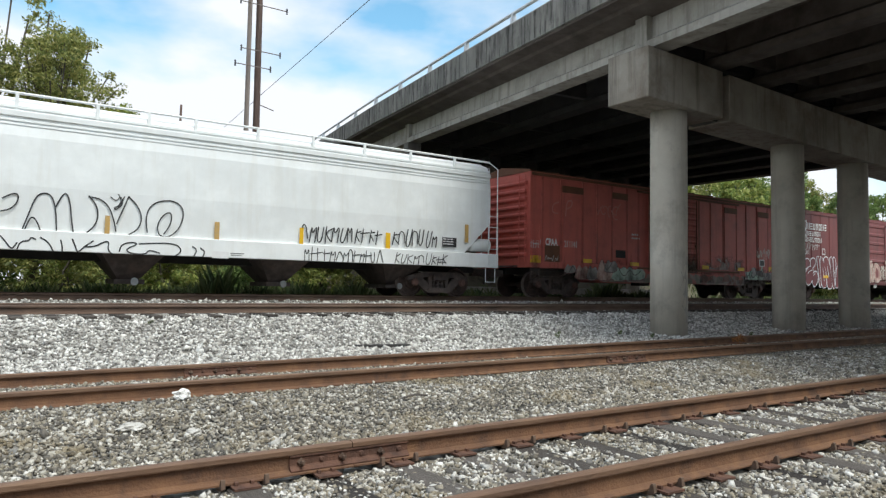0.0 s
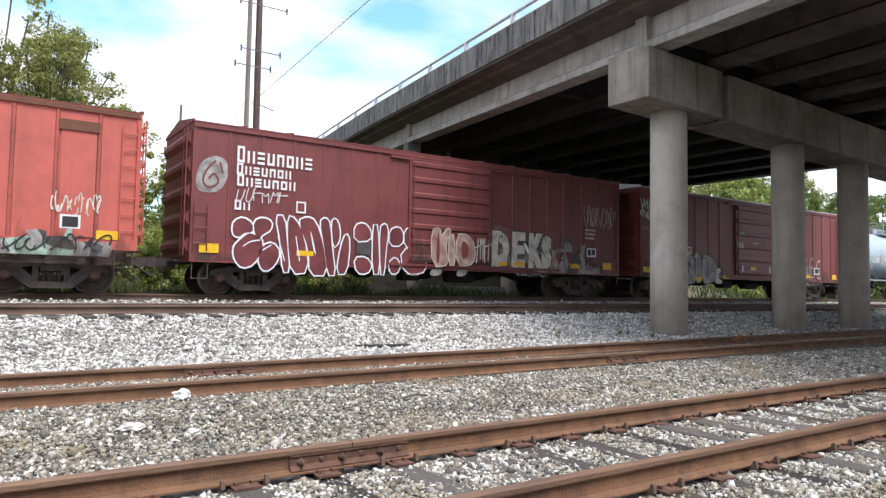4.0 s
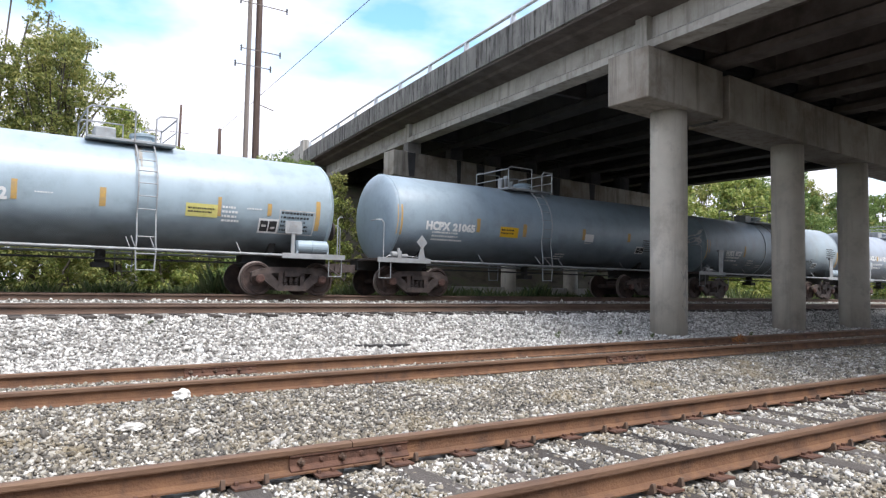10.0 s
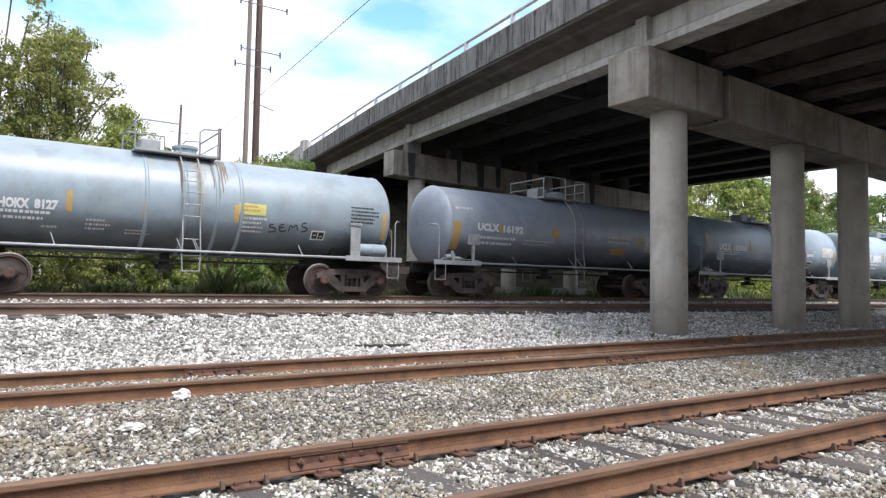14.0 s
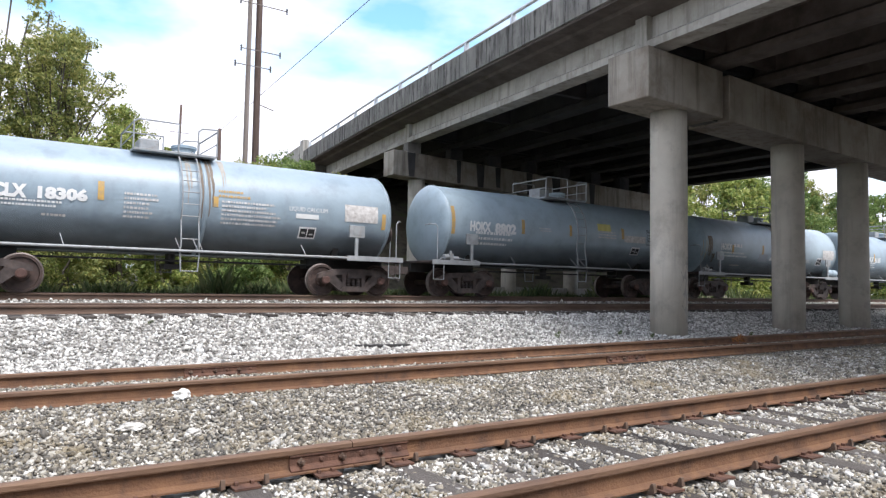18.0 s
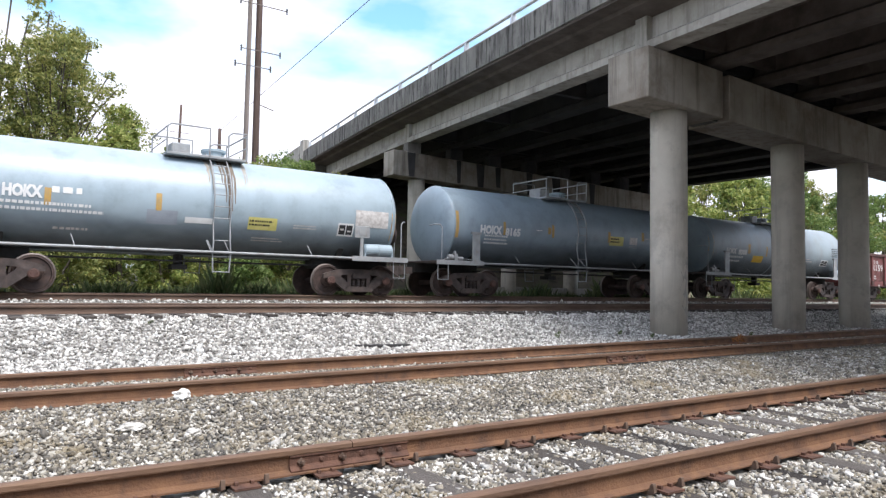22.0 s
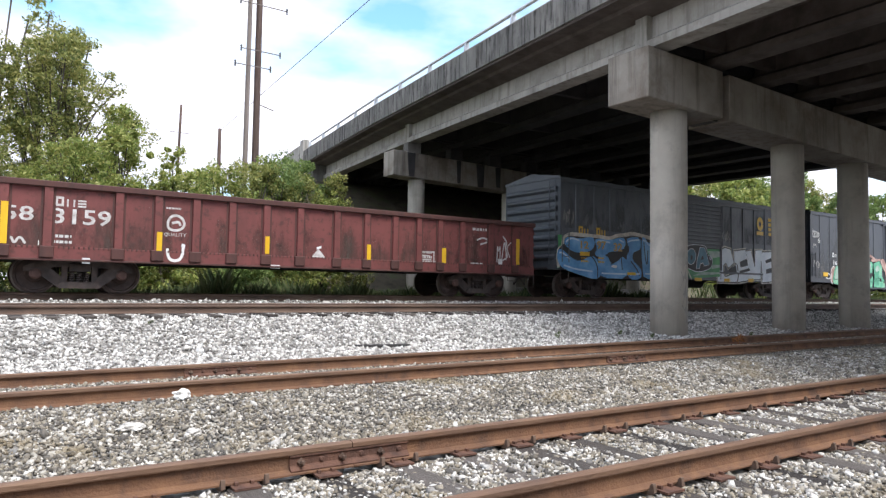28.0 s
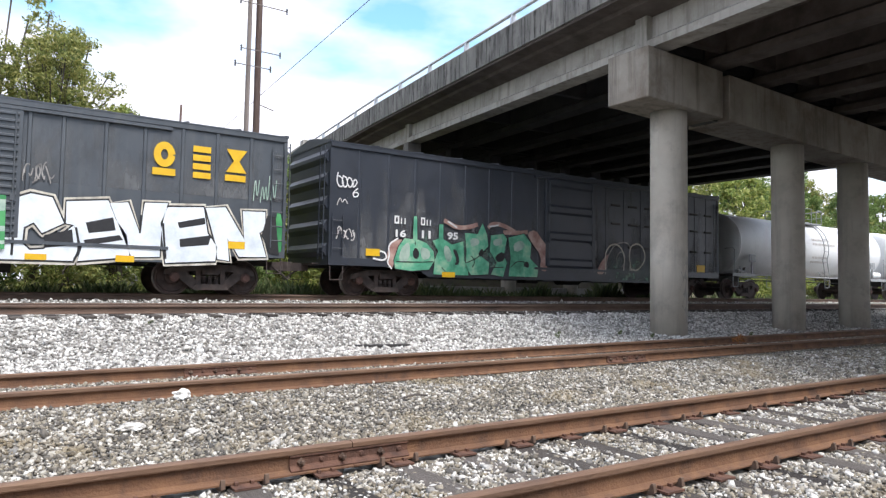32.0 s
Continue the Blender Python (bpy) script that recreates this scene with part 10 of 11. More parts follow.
painted("graffiti", blob([(-4.53, 2.04), (-4.32, 2.15), (-3.68, 2.18), (-3.64, 1.8), (-3.76, 1.71), (-4.14, 1.61), (-4.13, 1.33), (-3.79, 1.15), (-3.59, 0.99), (-3.63, 0.67), (-4.36, 0.65), (-4.41, 1.04), (-4.53, 1.43), (-4.29, 1.72)], 1), M["spray_blue"], blue_car, "sprayed graffiti letter", lift=0.052)
painted("graffiti", blob([(-3.6, 2.19), (-3.4, 2.19), (-3.22, 1.99), (-2.86, 2.0), (-2.85, 1.77), (-3.07, 1.59), (-3.02, 1.26), (-2.79, 1.19), (-2.53, 1.35), (-2.31, 1.05), (-2.25, 0.69), (-3.47, 0.68), (-3.55, 1.08), (-3.61, 1.64)], 1), M["spray_blue"], blue_car, "sprayed graffiti letter", lift=0.052)
painted("graffiti", blob([(-2.8, 1.67), (-2.72, 1.95), (-2.12, 2.03), (-1.68, 2.05), (-1.67, 1.6), (-2.2, 1.45), (-2.66, 1.47)], 1), M["spray_blue"], blue_car, "sprayed graffiti letter", lift=0.052)
painted("graffiti", blob([(-2.83, 1.42), (-2.57, 1.43), (-2.1, 1.2), (-1.67, 1.35), (-1.65, 0.71), (-2.07, 0.7), (-2.27, 1.08)], 1), M["spray_blue"], blue_car, "sprayed graffiti letter", lift=0.052)
painted("graffiti", blob([(-1.65, 2.01), (-1.41, 1.9), (-1.48, 1.71), (-1.64, 1.63)], 1), M["spray_blue"], blue_car, "sprayed graffiti letter", lift=0.118)
painted("graffiti", blob([(-1.64, 1.33), (-1.38, 1.34), (-0.99, 1.12), (-0.85, 0.77), (-1.62, 0.75)], 1), M["spray_blue"], blue_car, "sprayed graffiti letter", lift=0.118)
scrawl([[(-7.77, 1.82), (-7.66, 1.92), (-7.41, 1.97), (-7.09, 1.9)], [(-8.1, 1.46), (-7.92, 1.47), (-7.58, 1.26)], [(-6.18, 1.9), (-6.01, 1.95), (-5.44, 1.91)], [(-4.92, 2.03), (-4.65, 1.95)], [(-4.43, 1.98), (-4.23, 2.04), (-3.75, 2.08)], [(-3.54, 2.08), (-3.35, 2.06), (-3.2, 1.91), (-2.93, 1.91)], [(-2.7, 1.76), (-2.62, 1.9), (-2.12, 1.96), (-1.74, 1.99)], [(-7.88, 1.06), (-7.25, 0.94), (-6.39, 0.89)], [(-5.9, 0.84), (-4.51, 0.84)], [(-4.31, 0.82), (-3.72, 0.87)], [(-3.39, 0.88), (-2.41, 0.88)], [(-2.19, 0.84), (-1.7, 0.84)]], 0.055, "spray_sky", blue_car, "pale blue highlight", 0.056)
scrawl([[(-6.61, 1.45), (-6.3, 1.33), (-6.1, 1.0), (-6.12, 0.69)], [(-5.42, 1.24), (-5.13, 1.52), (-5.05, 1.29), (-5.41, 1.16)], [(-4.83, 1.63), (-4.79, 1.27), (-4.74, 0.99)], [(-4.25, 1.3), (-3.96, 1.09), (-3.71, 0.81)], [(-3.48, 2.01), (-3.36, 1.27), (-3.25, 1.21), (-3.24, 1.72)], [(-6.24, 1.68), (-6.3, 1.47)]], 0.045, "ink", blue_car, "sprayed line", 0.058)
painted("graffiti", blob([(-5.41, 1.1), (-5.19, 1.15), (-5.01, 1.12), (-5.08, 1.03), (-5.26, 1.04)], 1), M["white"], blue_car, "sprayed graffiti letter", lift=0.06)
scrawl([[(-1.93, 1.47), (-1.66, 1.6), (-1.68, 1.55)]], 0.04, "rust_brown", blue_car, "sprayed line", 0.06)
scrawl([[(-1.64, 1.57), (-1.24, 1.64)], [(-1.61, 1.49), (-1.09, 1.45), (-0.7, 1.15)]], 0.045, "rust_brown", blue_car, "sprayed line", 0.122)
painted("graffiti", strokes([[(-1.14, 1.51), (-1.01, 1.9), (-0.53, 2.05), (0.28, 2.06), (0.57, 2.0), (0.62, 1.69), (0.97, 1.62), (0.98, 1.38), (0.82, 1.17), (-0.01, 1.01), (-0.7, 1.15), (-1.09, 1.33), (-1.14, 1.51)]], 0.05, 1), M["spray_white"], blue_car, "sprayed halo", lift=0.112)
painted("graffiti", blob([(-1.14, 1.51), (-1.01, 1.9), (-0.53, 2.05), (0.28, 2.06), (0.57, 2.0), (0.62, 1.69), (0.97, 1.62), (0.98, 1.38), (0.82, 1.17), (-0.01, 1.01), (-0.7, 1.15), (-1.09, 1.33)], 1), M["ink"], blue_car, "black graffiti ground", lift=0.12)
painted("graffiti", strokes([[(-0.57, 1.9), (-0.77, 1.74), (-0.83, 1.47), (-0.59, 1.28), (-0.29, 1.37), (-0.17, 1.66), (-0.33, 1.88), (-0.57, 1.9)]], 0.045, 1), M["spray_white"], blue_car, "sprayed outline", lift=0.12)
painted("graffiti", blob([(-0.57, 1.9), (-0.77, 1.74), (-0.83, 1.47), (-0.59, 1.28), (-0.29, 1.37), (-0.17, 1.66), (-0.33, 1.88)], 1), M["spray_teal"], blue_car, "sprayed graffiti letter", lift=0.124)
painted("graffiti", blob([(-0.54, 1.66), (-0.57, 1.48), (-0.46, 1.47), (-0.4, 1.63)], 1), M["ink"], blue_car, "sprayed graffiti letter", lift=0.128)
painted("graffiti", strokes([[(-0.16, 1.15), (-0.1, 1.46), (0.1, 1.97), (0.44, 1.96), (0.73, 1.33), (0.4, 1.28), (0.31, 1.39), (0.11, 1.35), (0.07, 1.18), (-0.16, 1.15)]], 0.045, 0), M["spray_white"], blue_car, "sprayed outline", lift=0.12)
painted("graffiti", blob([(-0.16, 1.15), (-0.1, 1.46), (0.1, 1.97), (0.44, 1.96), (0.73, 1.33), (0.4, 1.28), (0.31, 1.39), (0.11, 1.35), (0.07, 1.18)], 0), M["spray_teal"], blue_car, "sprayed graffiti letter", lift=0.124)
painted("graffiti", blob([(0.21, 1.64), (0.31, 1.65), (0.35, 1.52), (0.17, 1.5)], 0), M["ink"], blue_car, "sprayed graffiti letter", lift=0.128)
scrawl([[(-1.16, 1.48), (-1.08, 1.55), (-0.99, 1.49), (-1.08, 1.42), (-1.16, 1.48)]], 0.035, "spray_white", blue_car, "sprayed line", 0.128)
scrawl([[(0.75, 1.58), (0.84, 1.65), (0.94, 1.59), (0.84, 1.51), (0.75, 1.58)]], 0.035, "spray_white", blue_car, "sprayed line", 0.128)
block_word(-7.11, -6.53, 2.12, 2.41, 2, "yellow", blue_car, "yellow block lettering", lift=.04)
block_word(-6.17, -5.62, 2.12, 2.41, 2, "yellow", blue_car, "yellow block lettering", lift=.04)
painted("lettering", fitted("12", -7.03, -6.61, 1.64, 1.9, 0.05), M["orange_worn"], blue_car, "yellow stencilled characters", lift=0.062)
painted("lettering", fitted("97", -6.17, -5.66, 1.65, 1.94, 0.05), M["orange_worn"], blue_car, "yellow stencilled characters", lift=0.062)
painted("lettering", fitted("32", -5.25, -4.75, 1.62, 1.91, 0.05), M["orange_worn"], blue_car, "yellow stencilled characters", lift=0.062)
painted("reflector", bars([(-7.06, -6.56, 1.4, 1.54)]), M["yellow"], blue_car, "yellow reflective stripe", lift=0.064)
painted("reflector", bars([(-4.46, -3.96, 0.81, 0.91)]), M["yellow"], blue_car, "yellow reflective stripe", lift=0.064)
painted("reflector", bars([(-2.23, -1.71, 0.8, 0.89)]), M["yellow"], blue_car, "yellow reflective stripe", lift=0.128)
painted("reflector", bars([(-0.29, 0.22, 0.68, 0.8)]), M["yellow"], blue_car, "yellow reflective stripe", lift=0.128)
painted("reflector", bars([(1.92, 2.35, 0.69, 0.81)]), M["yellow"], blue_car, "yellow reflective stripe", lift=0.064)
painted("reflector", bars([(3.79, 4.21, 0.7, 0.84)]), M["yellow"], blue_car, "yellow reflective stripe", lift=0.064)
painted("reflector", bars([(6.48, 6.92, 1.1, 1.27)]), M["yellow"], blue_car, "yellow reflective stripe", lift=0.064)
painted("fine_print", fine_print(-7.0, 1.36, 2, 0.38, 0.22, 72), M["yellow"], blue_car, lift=0.062)
painted("fine_print", fine_print(-6.08, 1.38, 2, 0.4, 0.25, 73), M["yellow"], blue_car, lift=0.062)
scrawl(tangle(-7.88, -7.37, 2.4, 2.89, 9, 27), 0.025, "spray_grey", blue_car, "scrawled tag", 0.04)
scrawl([[(-2.36, 2.55), (-2.19, 2.58)], [(-2.3, 2.5), (-2.21, 2.52)]], 0.1, "white", blue_car, "sprayed line", 0.04)
painted("decal", bars([(-1.87, -1.75, 2.33, 2.56)]), M["white"], blue_car, "", lift=0.04)
painted("fine_print", fine_print(-1.43, 2.38, 1, 0.32, 0.09, 74), M["white_worn"], blue_car, lift=0.112)
painted("graffiti", strokes([[(1.42, 1.55), (1.56, 1.87), (1.98, 2.04), (2.41, 1.99), (2.67, 1.47), (2.24, 1.24), (2.07, 1.45), (1.88, 1.34), (1.86, 1.02), (2.01, 0.88), (2.29, 0.91), (2.88, 1.44), (3.02, 0.94), (2.9, 0.69), (1.45, 0.68), (1.42, 1.55)]], 0.19, 0), M["spray_cream"], blue_car, "sprayed halo", lift=0.048)
painted("graffiti", strokes([[(1.42, 1.55), (1.56, 1.87), (1.98, 2.04), (2.41, 1.99), (2.67, 1.47), (2.24, 1.24), (2.07, 1.45), (1.88, 1.34), (1.86, 1.02), (2.01, 0.88), (2.29, 0.91), (2.88, 1.44), (3.02, 0.94), (2.9, 0.69), (1.45, 0.68), (1.42, 1.55)]], 0.085, 0), M["ink"], blue_car, "sprayed outline", lift=0.052)
painted("graffiti", blob([(1.42, 1.55), (1.56, 1.87), (1.98, 2.04), (2.41, 1.99), (2.67, 1.47), (2.24, 1.24), (2.07, 1.45), (1.88, 1.34), (1.86, 1.02), (2.01, 0.88), (2.29, 0.91), (2.88, 1.44), (3.02, 0.94), (2.9, 0.69), (1.45, 0.68)], 0), M["spray_white"], blue_car, "white graffiti letter", lift=0.056)
painted("graffiti", strokes([[(2.7, 1.93), (3.58, 2.02), (3.76, 1.62), (4.02, 1.29), (4.1, 0.81), (2.98, 0.69), (3.06, 0.99), (2.88, 1.44), (2.71, 1.47), (2.7, 1.93)]], 0.19, 0), M["spray_cream"], blue_car, "sprayed halo", lift=0.048)
painted("graffiti", strokes([[(2.7, 1.93), (3.58, 2.02), (3.76, 1.62), (4.02, 1.29), (4.1, 0.81), (2.98, 0.69), (3.06, 0.99), (2.88, 1.44), (2.71, 1.47), (2.7, 1.93)]], 0.085, 0), M["ink"], blue_car, "sprayed outline", lift=0.052)
painted("graffiti", blob([(2.7, 1.93), (3.58, 2.02), (3.76, 1.62), (4.02, 1.29), (4.1, 0.81), (2.98, 0.69), (3.06, 0.99), (2.88, 1.44), (2.71, 1.47)], 0), M["spray_white"], blue_car, "white graffiti letter", lift=0.056)
painted("graffiti", strokes([[(3.62, 1.96), (4.02, 2.01), (4.31, 1.35), (4.4, 2.03), (4.94, 2.06), (4.81, 1.51), (4.79, 0.84), (4.14, 0.81), (3.62, 1.96)]], 0.19, 0), M["spray_cream"], blue_car, "sprayed halo", lift=0.048)
painted("graffiti", strokes([[(3.62, 1.96), (4.02, 2.01), (4.31, 1.35), (4.4, 2.03), (4.94, 2.06), (4.81, 1.51), (4.79, 0.84), (4.14, 0.81), (3.62, 1.96)]], 0.085, 0), M["ink"], blue_car, "sprayed outline", lift=0.052)
painted("graffiti", blob([(3.62, 1.96), (4.02, 2.01), (4.31, 1.35), (4.4, 2.03), (4.94, 2.06), (4.81, 1.51), (4.79, 0.84), (4.14, 0.81)], 0), M["spray_white"], blue_car, "white graffiti letter", lift=0.056)
painted("graffiti", strokes([[(4.94, 1.97), (5.82, 2.03), (5.94, 1.43), (6.2, 1.12), (6.16, 0.79), (4.93, 0.71), (4.78, 1.6), (4.94, 1.97)]], 0.19, 0), M["spray_cream"], blue_car, "sprayed halo", lift=0.048)
painted("graffiti", strokes([[(4.94, 1.97), (5.82, 2.03), (5.94, 1.43), (6.2, 1.12), (6.16, 0.79), (4.93, 0.71), (4.78, 1.6), (4.94, 1.97)]], 0.085, 0), M["ink"], blue_car, "sprayed outline", lift=0.052)
painted("graffiti", blob([(4.94, 1.97), (5.82, 2.03), (5.94, 1.43), (6.2, 1.12), (6.16, 0.79), (4.93, 0.71), (4.78, 1.6)], 0), M["spray_white"], blue_car, "white graffiti letter", lift=0.056)
painted("graffiti", strokes([[(5.87, 2.02), (6.38, 2.07), (6.9, 1.34), (6.84, 2.01), (7.46, 2.03), (7.47, 1.61), (7.31, 1.51), (7.52, 0.93), (6.78, 0.91), (6.46, 1.32), (6.52, 0.8), (6.21, 0.84), (6.15, 1.21), (5.87, 2.02)]], 0.19, 0), M["spray_cream"], blue_car, "sprayed halo", lift=0.048)
painted("graffiti", strokes([[(5.87, 2.02), (6.38, 2.07), (6.9, 1.34), (6.84, 2.01), (7.46, 2.03), (7.47, 1.61), (7.31, 1.51), (7.52, 0.93), (6.78, 0.91), (6.46, 1.32), (6.52, 0.8), (6.21, 0.84), (6.15, 1.21), (5.87, 2.02)]], 0.085, 0), M["ink"], blue_car, "sprayed outline", lift=0.052)
painted("graffiti", blob([(5.87, 2.02), (6.38, 2.07), (6.9, 1.34), (6.84, 2.01), (7.46, 2.03), (7.47, 1.61), (7.31, 1.51), (7.52, 0.93), (6.78, 0.91), (6.46, 1.32), (6.52, 0.8), (6.21, 0.84), (6.15, 1.21)], 0), M["spray_white"], blue_car, "white graffiti letter", lift=0.056)
painted("graffiti", blob([(3.12, 1.51), (3.7, 1.66), (3.77, 1.38), (3.19, 1.29)], 0), M["ink"], blue_car, "sprayed graffiti letter", lift=0.06)
painted("graffiti", blob([(3.09, 1.14), (3.86, 1.28), (3.94, 1.18), (3.14, 1.02)], 0), M["ink"], blue_car, "sprayed graffiti letter", lift=0.06)
painted("graffiti", blob([(5.19, 1.64), (5.85, 1.79), (5.88, 1.64), (5.24, 1.51)], 0), M["ink"], blue_car, "sprayed graffiti letter", lift=0.06)
painted("graffiti", blob([(5.25, 1.26), (6.04, 1.39), (5.97, 1.16), (5.27, 1.08)], 0), M["ink"], blue_car, "sprayed graffiti letter", lift=0.06)
painted("graffiti", blob([(7.52, 1.96), (7.75, 1.92), (7.88, 0.99), (7.6, 1.03), (7.37, 1.46)], 0), M["ink"], blue_car, "sprayed graffiti letter", lift=0.06)
painted("graffiti", blob([(2.28, 1.2), (2.84, 1.35), (2.89, 1.02), (2.3, 0.94)], 0), M["ink"], blue_car, "sprayed graffiti letter", lift=0.06)
painted("graffiti", blob([(7.74, 2.07), (7.95, 1.99), (7.97, 1.1), (7.83, 1.04)], 1), M["spray_green"], blue_car, "sprayed graffiti letter", lift=0.05)
scrawl([[(2.92, 1.4), (3.02, 0.94), (2.9, 0.69)], [(4.34, 1.75), (4.31, 1.35)], [(4.84, 1.6), (4.93, 0.8)], [(1.71, 1.9), (1.67, 0.77)]], 0.05, "ink", blue_car, "sprayed line", 0.062)
painted("emblem", emblem_shape(0, 4.55, 5.08, 2.88, 3.45), M["yellow"], blue_car, "yellow painted emblem", lift=.04)
painted("emblem", bars([(4.54, 5.09, 2.69, 2.85)]), M["yellow"], blue_car, "yellow painted bar", lift=0.04)
painted("emblem", emblem_shape(1, 5.51, 5.96, 2.9, 3.45), M["yellow"], blue_car, "yellow painted emblem", lift=.04)
painted("emblem", bars([(5.52, 5.97, 2.7, 2.84)]), M["yellow"], blue_car, "yellow painted bar", lift=0.04)
painted("emblem", emblem_shape(2, 6.36, 6.91, 2.92, 3.47), M["yellow"], blue_car, "yellow painted emblem", lift=.04)
painted("emblem", bars([(6.34, 6.89, 2.71, 2.86)]), M["yellow"], blue_car, "yellow painted bar", lift=0.04)
scrawl(tangle(1.81, 2.4, 2.29, 2.71, 10, 28), 0.025, "spray_grey", blue_car, "scrawled tag", 0.04)
scrawl(wiggle(7.12, 7.75, 2.27, 2.83, 14, 29), 0.025, "spray_jade_pale", blue_car, "scrawled tag", 0.04)
block_word(-7.21, -6.75, 2.0, 2.24, 2, "white", black_car, "white block lettering", lift=.036)
block_word(-6.25, -5.82, 2.01, 2.25, 2, "white", black_car, "white block lettering", lift=.036)
painted("lettering", fitted("16", -7.18, -6.8, 1.63, 1.84, 0.05), M["white"], black_car, "white stencilled characters", lift=0.07)
painted("lettering", fitted("11", -6.23, -5.9, 1.64, 1.86, 0.05), M["white"], black_car, "white stencilled characters", lift=0.07)
painted("lettering", fitted("95", -5.26, -4.83, 1.65, 1.87, 0.05), M["white"], black_car, "white stencilled characters", lift=0.07)
scrawl(tangle(-9.16, -8.52, 1.48, 1.8, 9, 31), 0.03, "white_worn", black_car, "scrawled tag", 0.036)
scrawl(wiggle(-9.14, -8.82, 2.42, 2.62, 5, 32), 0.025, "white_worn", black_car, "scrawled tag", 0.036)
painted("reflector", bars([(-8.17, -7.7, 1.08, 1.27)]), M["yellow"], black_car, "yellow reflective stripe", lift=0.045)
painted("reflector", bars([(-5.44, -4.93, 0.56, 0.71)]), M["yellow"], black_car, "yellow reflective stripe", lift=0.068)
scrawl([[(-5.38, 2.2), (-5.2, 2.14), (-4.87, 2.01), (-4.4, 2.05), (-4.02, 2.16)], [(-3.58, 2.08), (-3.43, 2.22), (-3.03, 2.22), (-2.62, 2.1), (-2.41, 2.02)], [(-2.93, 1.98), (-2.09, 2.01), (-1.83, 2.05)]], 0.13, "spray_pink", black_car, "faded pink halo", 0.046)
scrawl([[(-7.07, 1.6), (-7.42, 1.41), (-7.36, 1.1), (-7.45, 0.91), (-7.27, 0.74)], [(-7.93, 1.02), (-7.61, 0.96), (-7.45, 1.04), (-7.52, 1.19), (-7.7, 1.22)], [(-5.24, 2.18), (-4.87, 2.02)], [(-3.53, 2.12), (-3.13, 2.19)]], 0.05, "white", black_car, "sprayed line", 0.05)
painted("graffiti", blob([(-7.46, 1.23), (-7.3, 1.48), (-6.87, 1.61), (-7.05, 1.37), (-7.19, 0.98), (-7.25, 0.76), (-7.41, 0.85)], 1), M["spray_pink"], black_car, "sprayed graffiti letter", lift=0.05)
painted("graffiti", blob([(-1.88, 2.02), (-1.45, 2.15), (-1.17, 1.85), (-0.77, 1.57), (-0.71, 1.19), (-0.93, 0.81), (-1.24, 0.88), (-1.19, 1.33), (-1.6, 1.68)], 1), M["spray_pink"], black_car, "sprayed graffiti letter", lift=0.05)
painted("graffiti", strokes([[(-7.21, 0.98), (-7.05, 1.37), (-6.85, 1.61), (-6.54, 1.59), (-6.52, 2.24), (-6.41, 2.25), (-6.38, 1.6), (-6.04, 1.51), (-5.77, 1.29), (-5.72, 1.03), (-5.93, 0.76), (-6.62, 0.71), (-7.16, 0.76), (-7.21, 0.98)]], 0.05, 0), M["ink"], black_car, "sprayed outline", lift=0.052)
painted("graffiti", blob([(-7.21, 0.98), (-7.05, 1.37), (-6.85, 1.61), (-6.54, 1.59), (-6.52, 2.24), (-6.41, 2.25), (-6.38, 1.6), (-6.04, 1.51), (-5.77, 1.29), (-5.72, 1.03), (-5.93, 0.76), (-6.62, 0.71), (-7.16, 0.76)], 0), M["spray_jade"], black_car, "jade green graffiti letter", lift=0.056)
painted("graffiti", strokes([[(-5.76, 0.63), (-5.72, 1.03), (-5.59, 1.3), (-5.82, 1.59), (-5.57, 1.66), (-5.56, 2.07), (-5.41, 2.08), (-5.4, 1.66), (-5.23, 1.58), (-5.05, 1.51), (-4.61, 1.63), (-4.56, 1.07), (-4.39, 0.8), (-4.4, 0.63), (-5.76, 0.63)]], 0.05, 0), M["ink"], black_car, "sprayed outline", lift=0.052)
painted("graffiti", blob([(-5.76, 0.63), (-5.72, 1.03), (-5.59, 1.3), (-5.82, 1.59), (-5.57, 1.66), (-5.56, 2.07), (-5.41, 2.08), (-5.4, 1.66), (-5.23, 1.58), (-5.05, 1.51), (-4.61, 1.63), (-4.56, 1.07), (-4.39, 0.8), (-4.4, 0.63)], 0), M["spray_jade"], black_car, "jade green graffiti letter", lift=0.056)
painted("graffiti", strokes([[(-4.5, 0.86), (-4.47, 1.35), (-4.55, 1.88), (-4.02, 1.87), (-3.83, 2.21), (-3.63, 1.87), (-3.57, 1.52), (-3.91, 1.23), (-3.52, 1.03), (-3.56, 0.68), (-4.27, 0.64), (-4.5, 0.86)]], 0.05, 0), M["ink"], black_car, "sprayed outline", lift=0.052)
painted("graffiti", blob([(-4.5, 0.86), (-4.47, 1.35), (-4.55, 1.88), (-4.02, 1.87), (-3.83, 2.21), (-3.63, 1.87), (-3.57, 1.52), (-3.91, 1.23), (-3.52, 1.03), (-3.56, 0.68), (-4.27, 0.64)], 0), M["spray_jade"], black_car, "jade green graffiti letter", lift=0.056)
painted("graffiti", strokes([[(-3.5, 1.38), (-3.47, 1.86), (-2.92, 1.93), (-2.77, 1.79), (-2.9, 1.27), (-2.76, 1.06), (-2.91, 0.62), (-3.45, 0.68), (-3.2, 1.04), (-3.5, 1.38)]], 0.05, 0), M["ink"], black_car, "sprayed outline", lift=0.052)
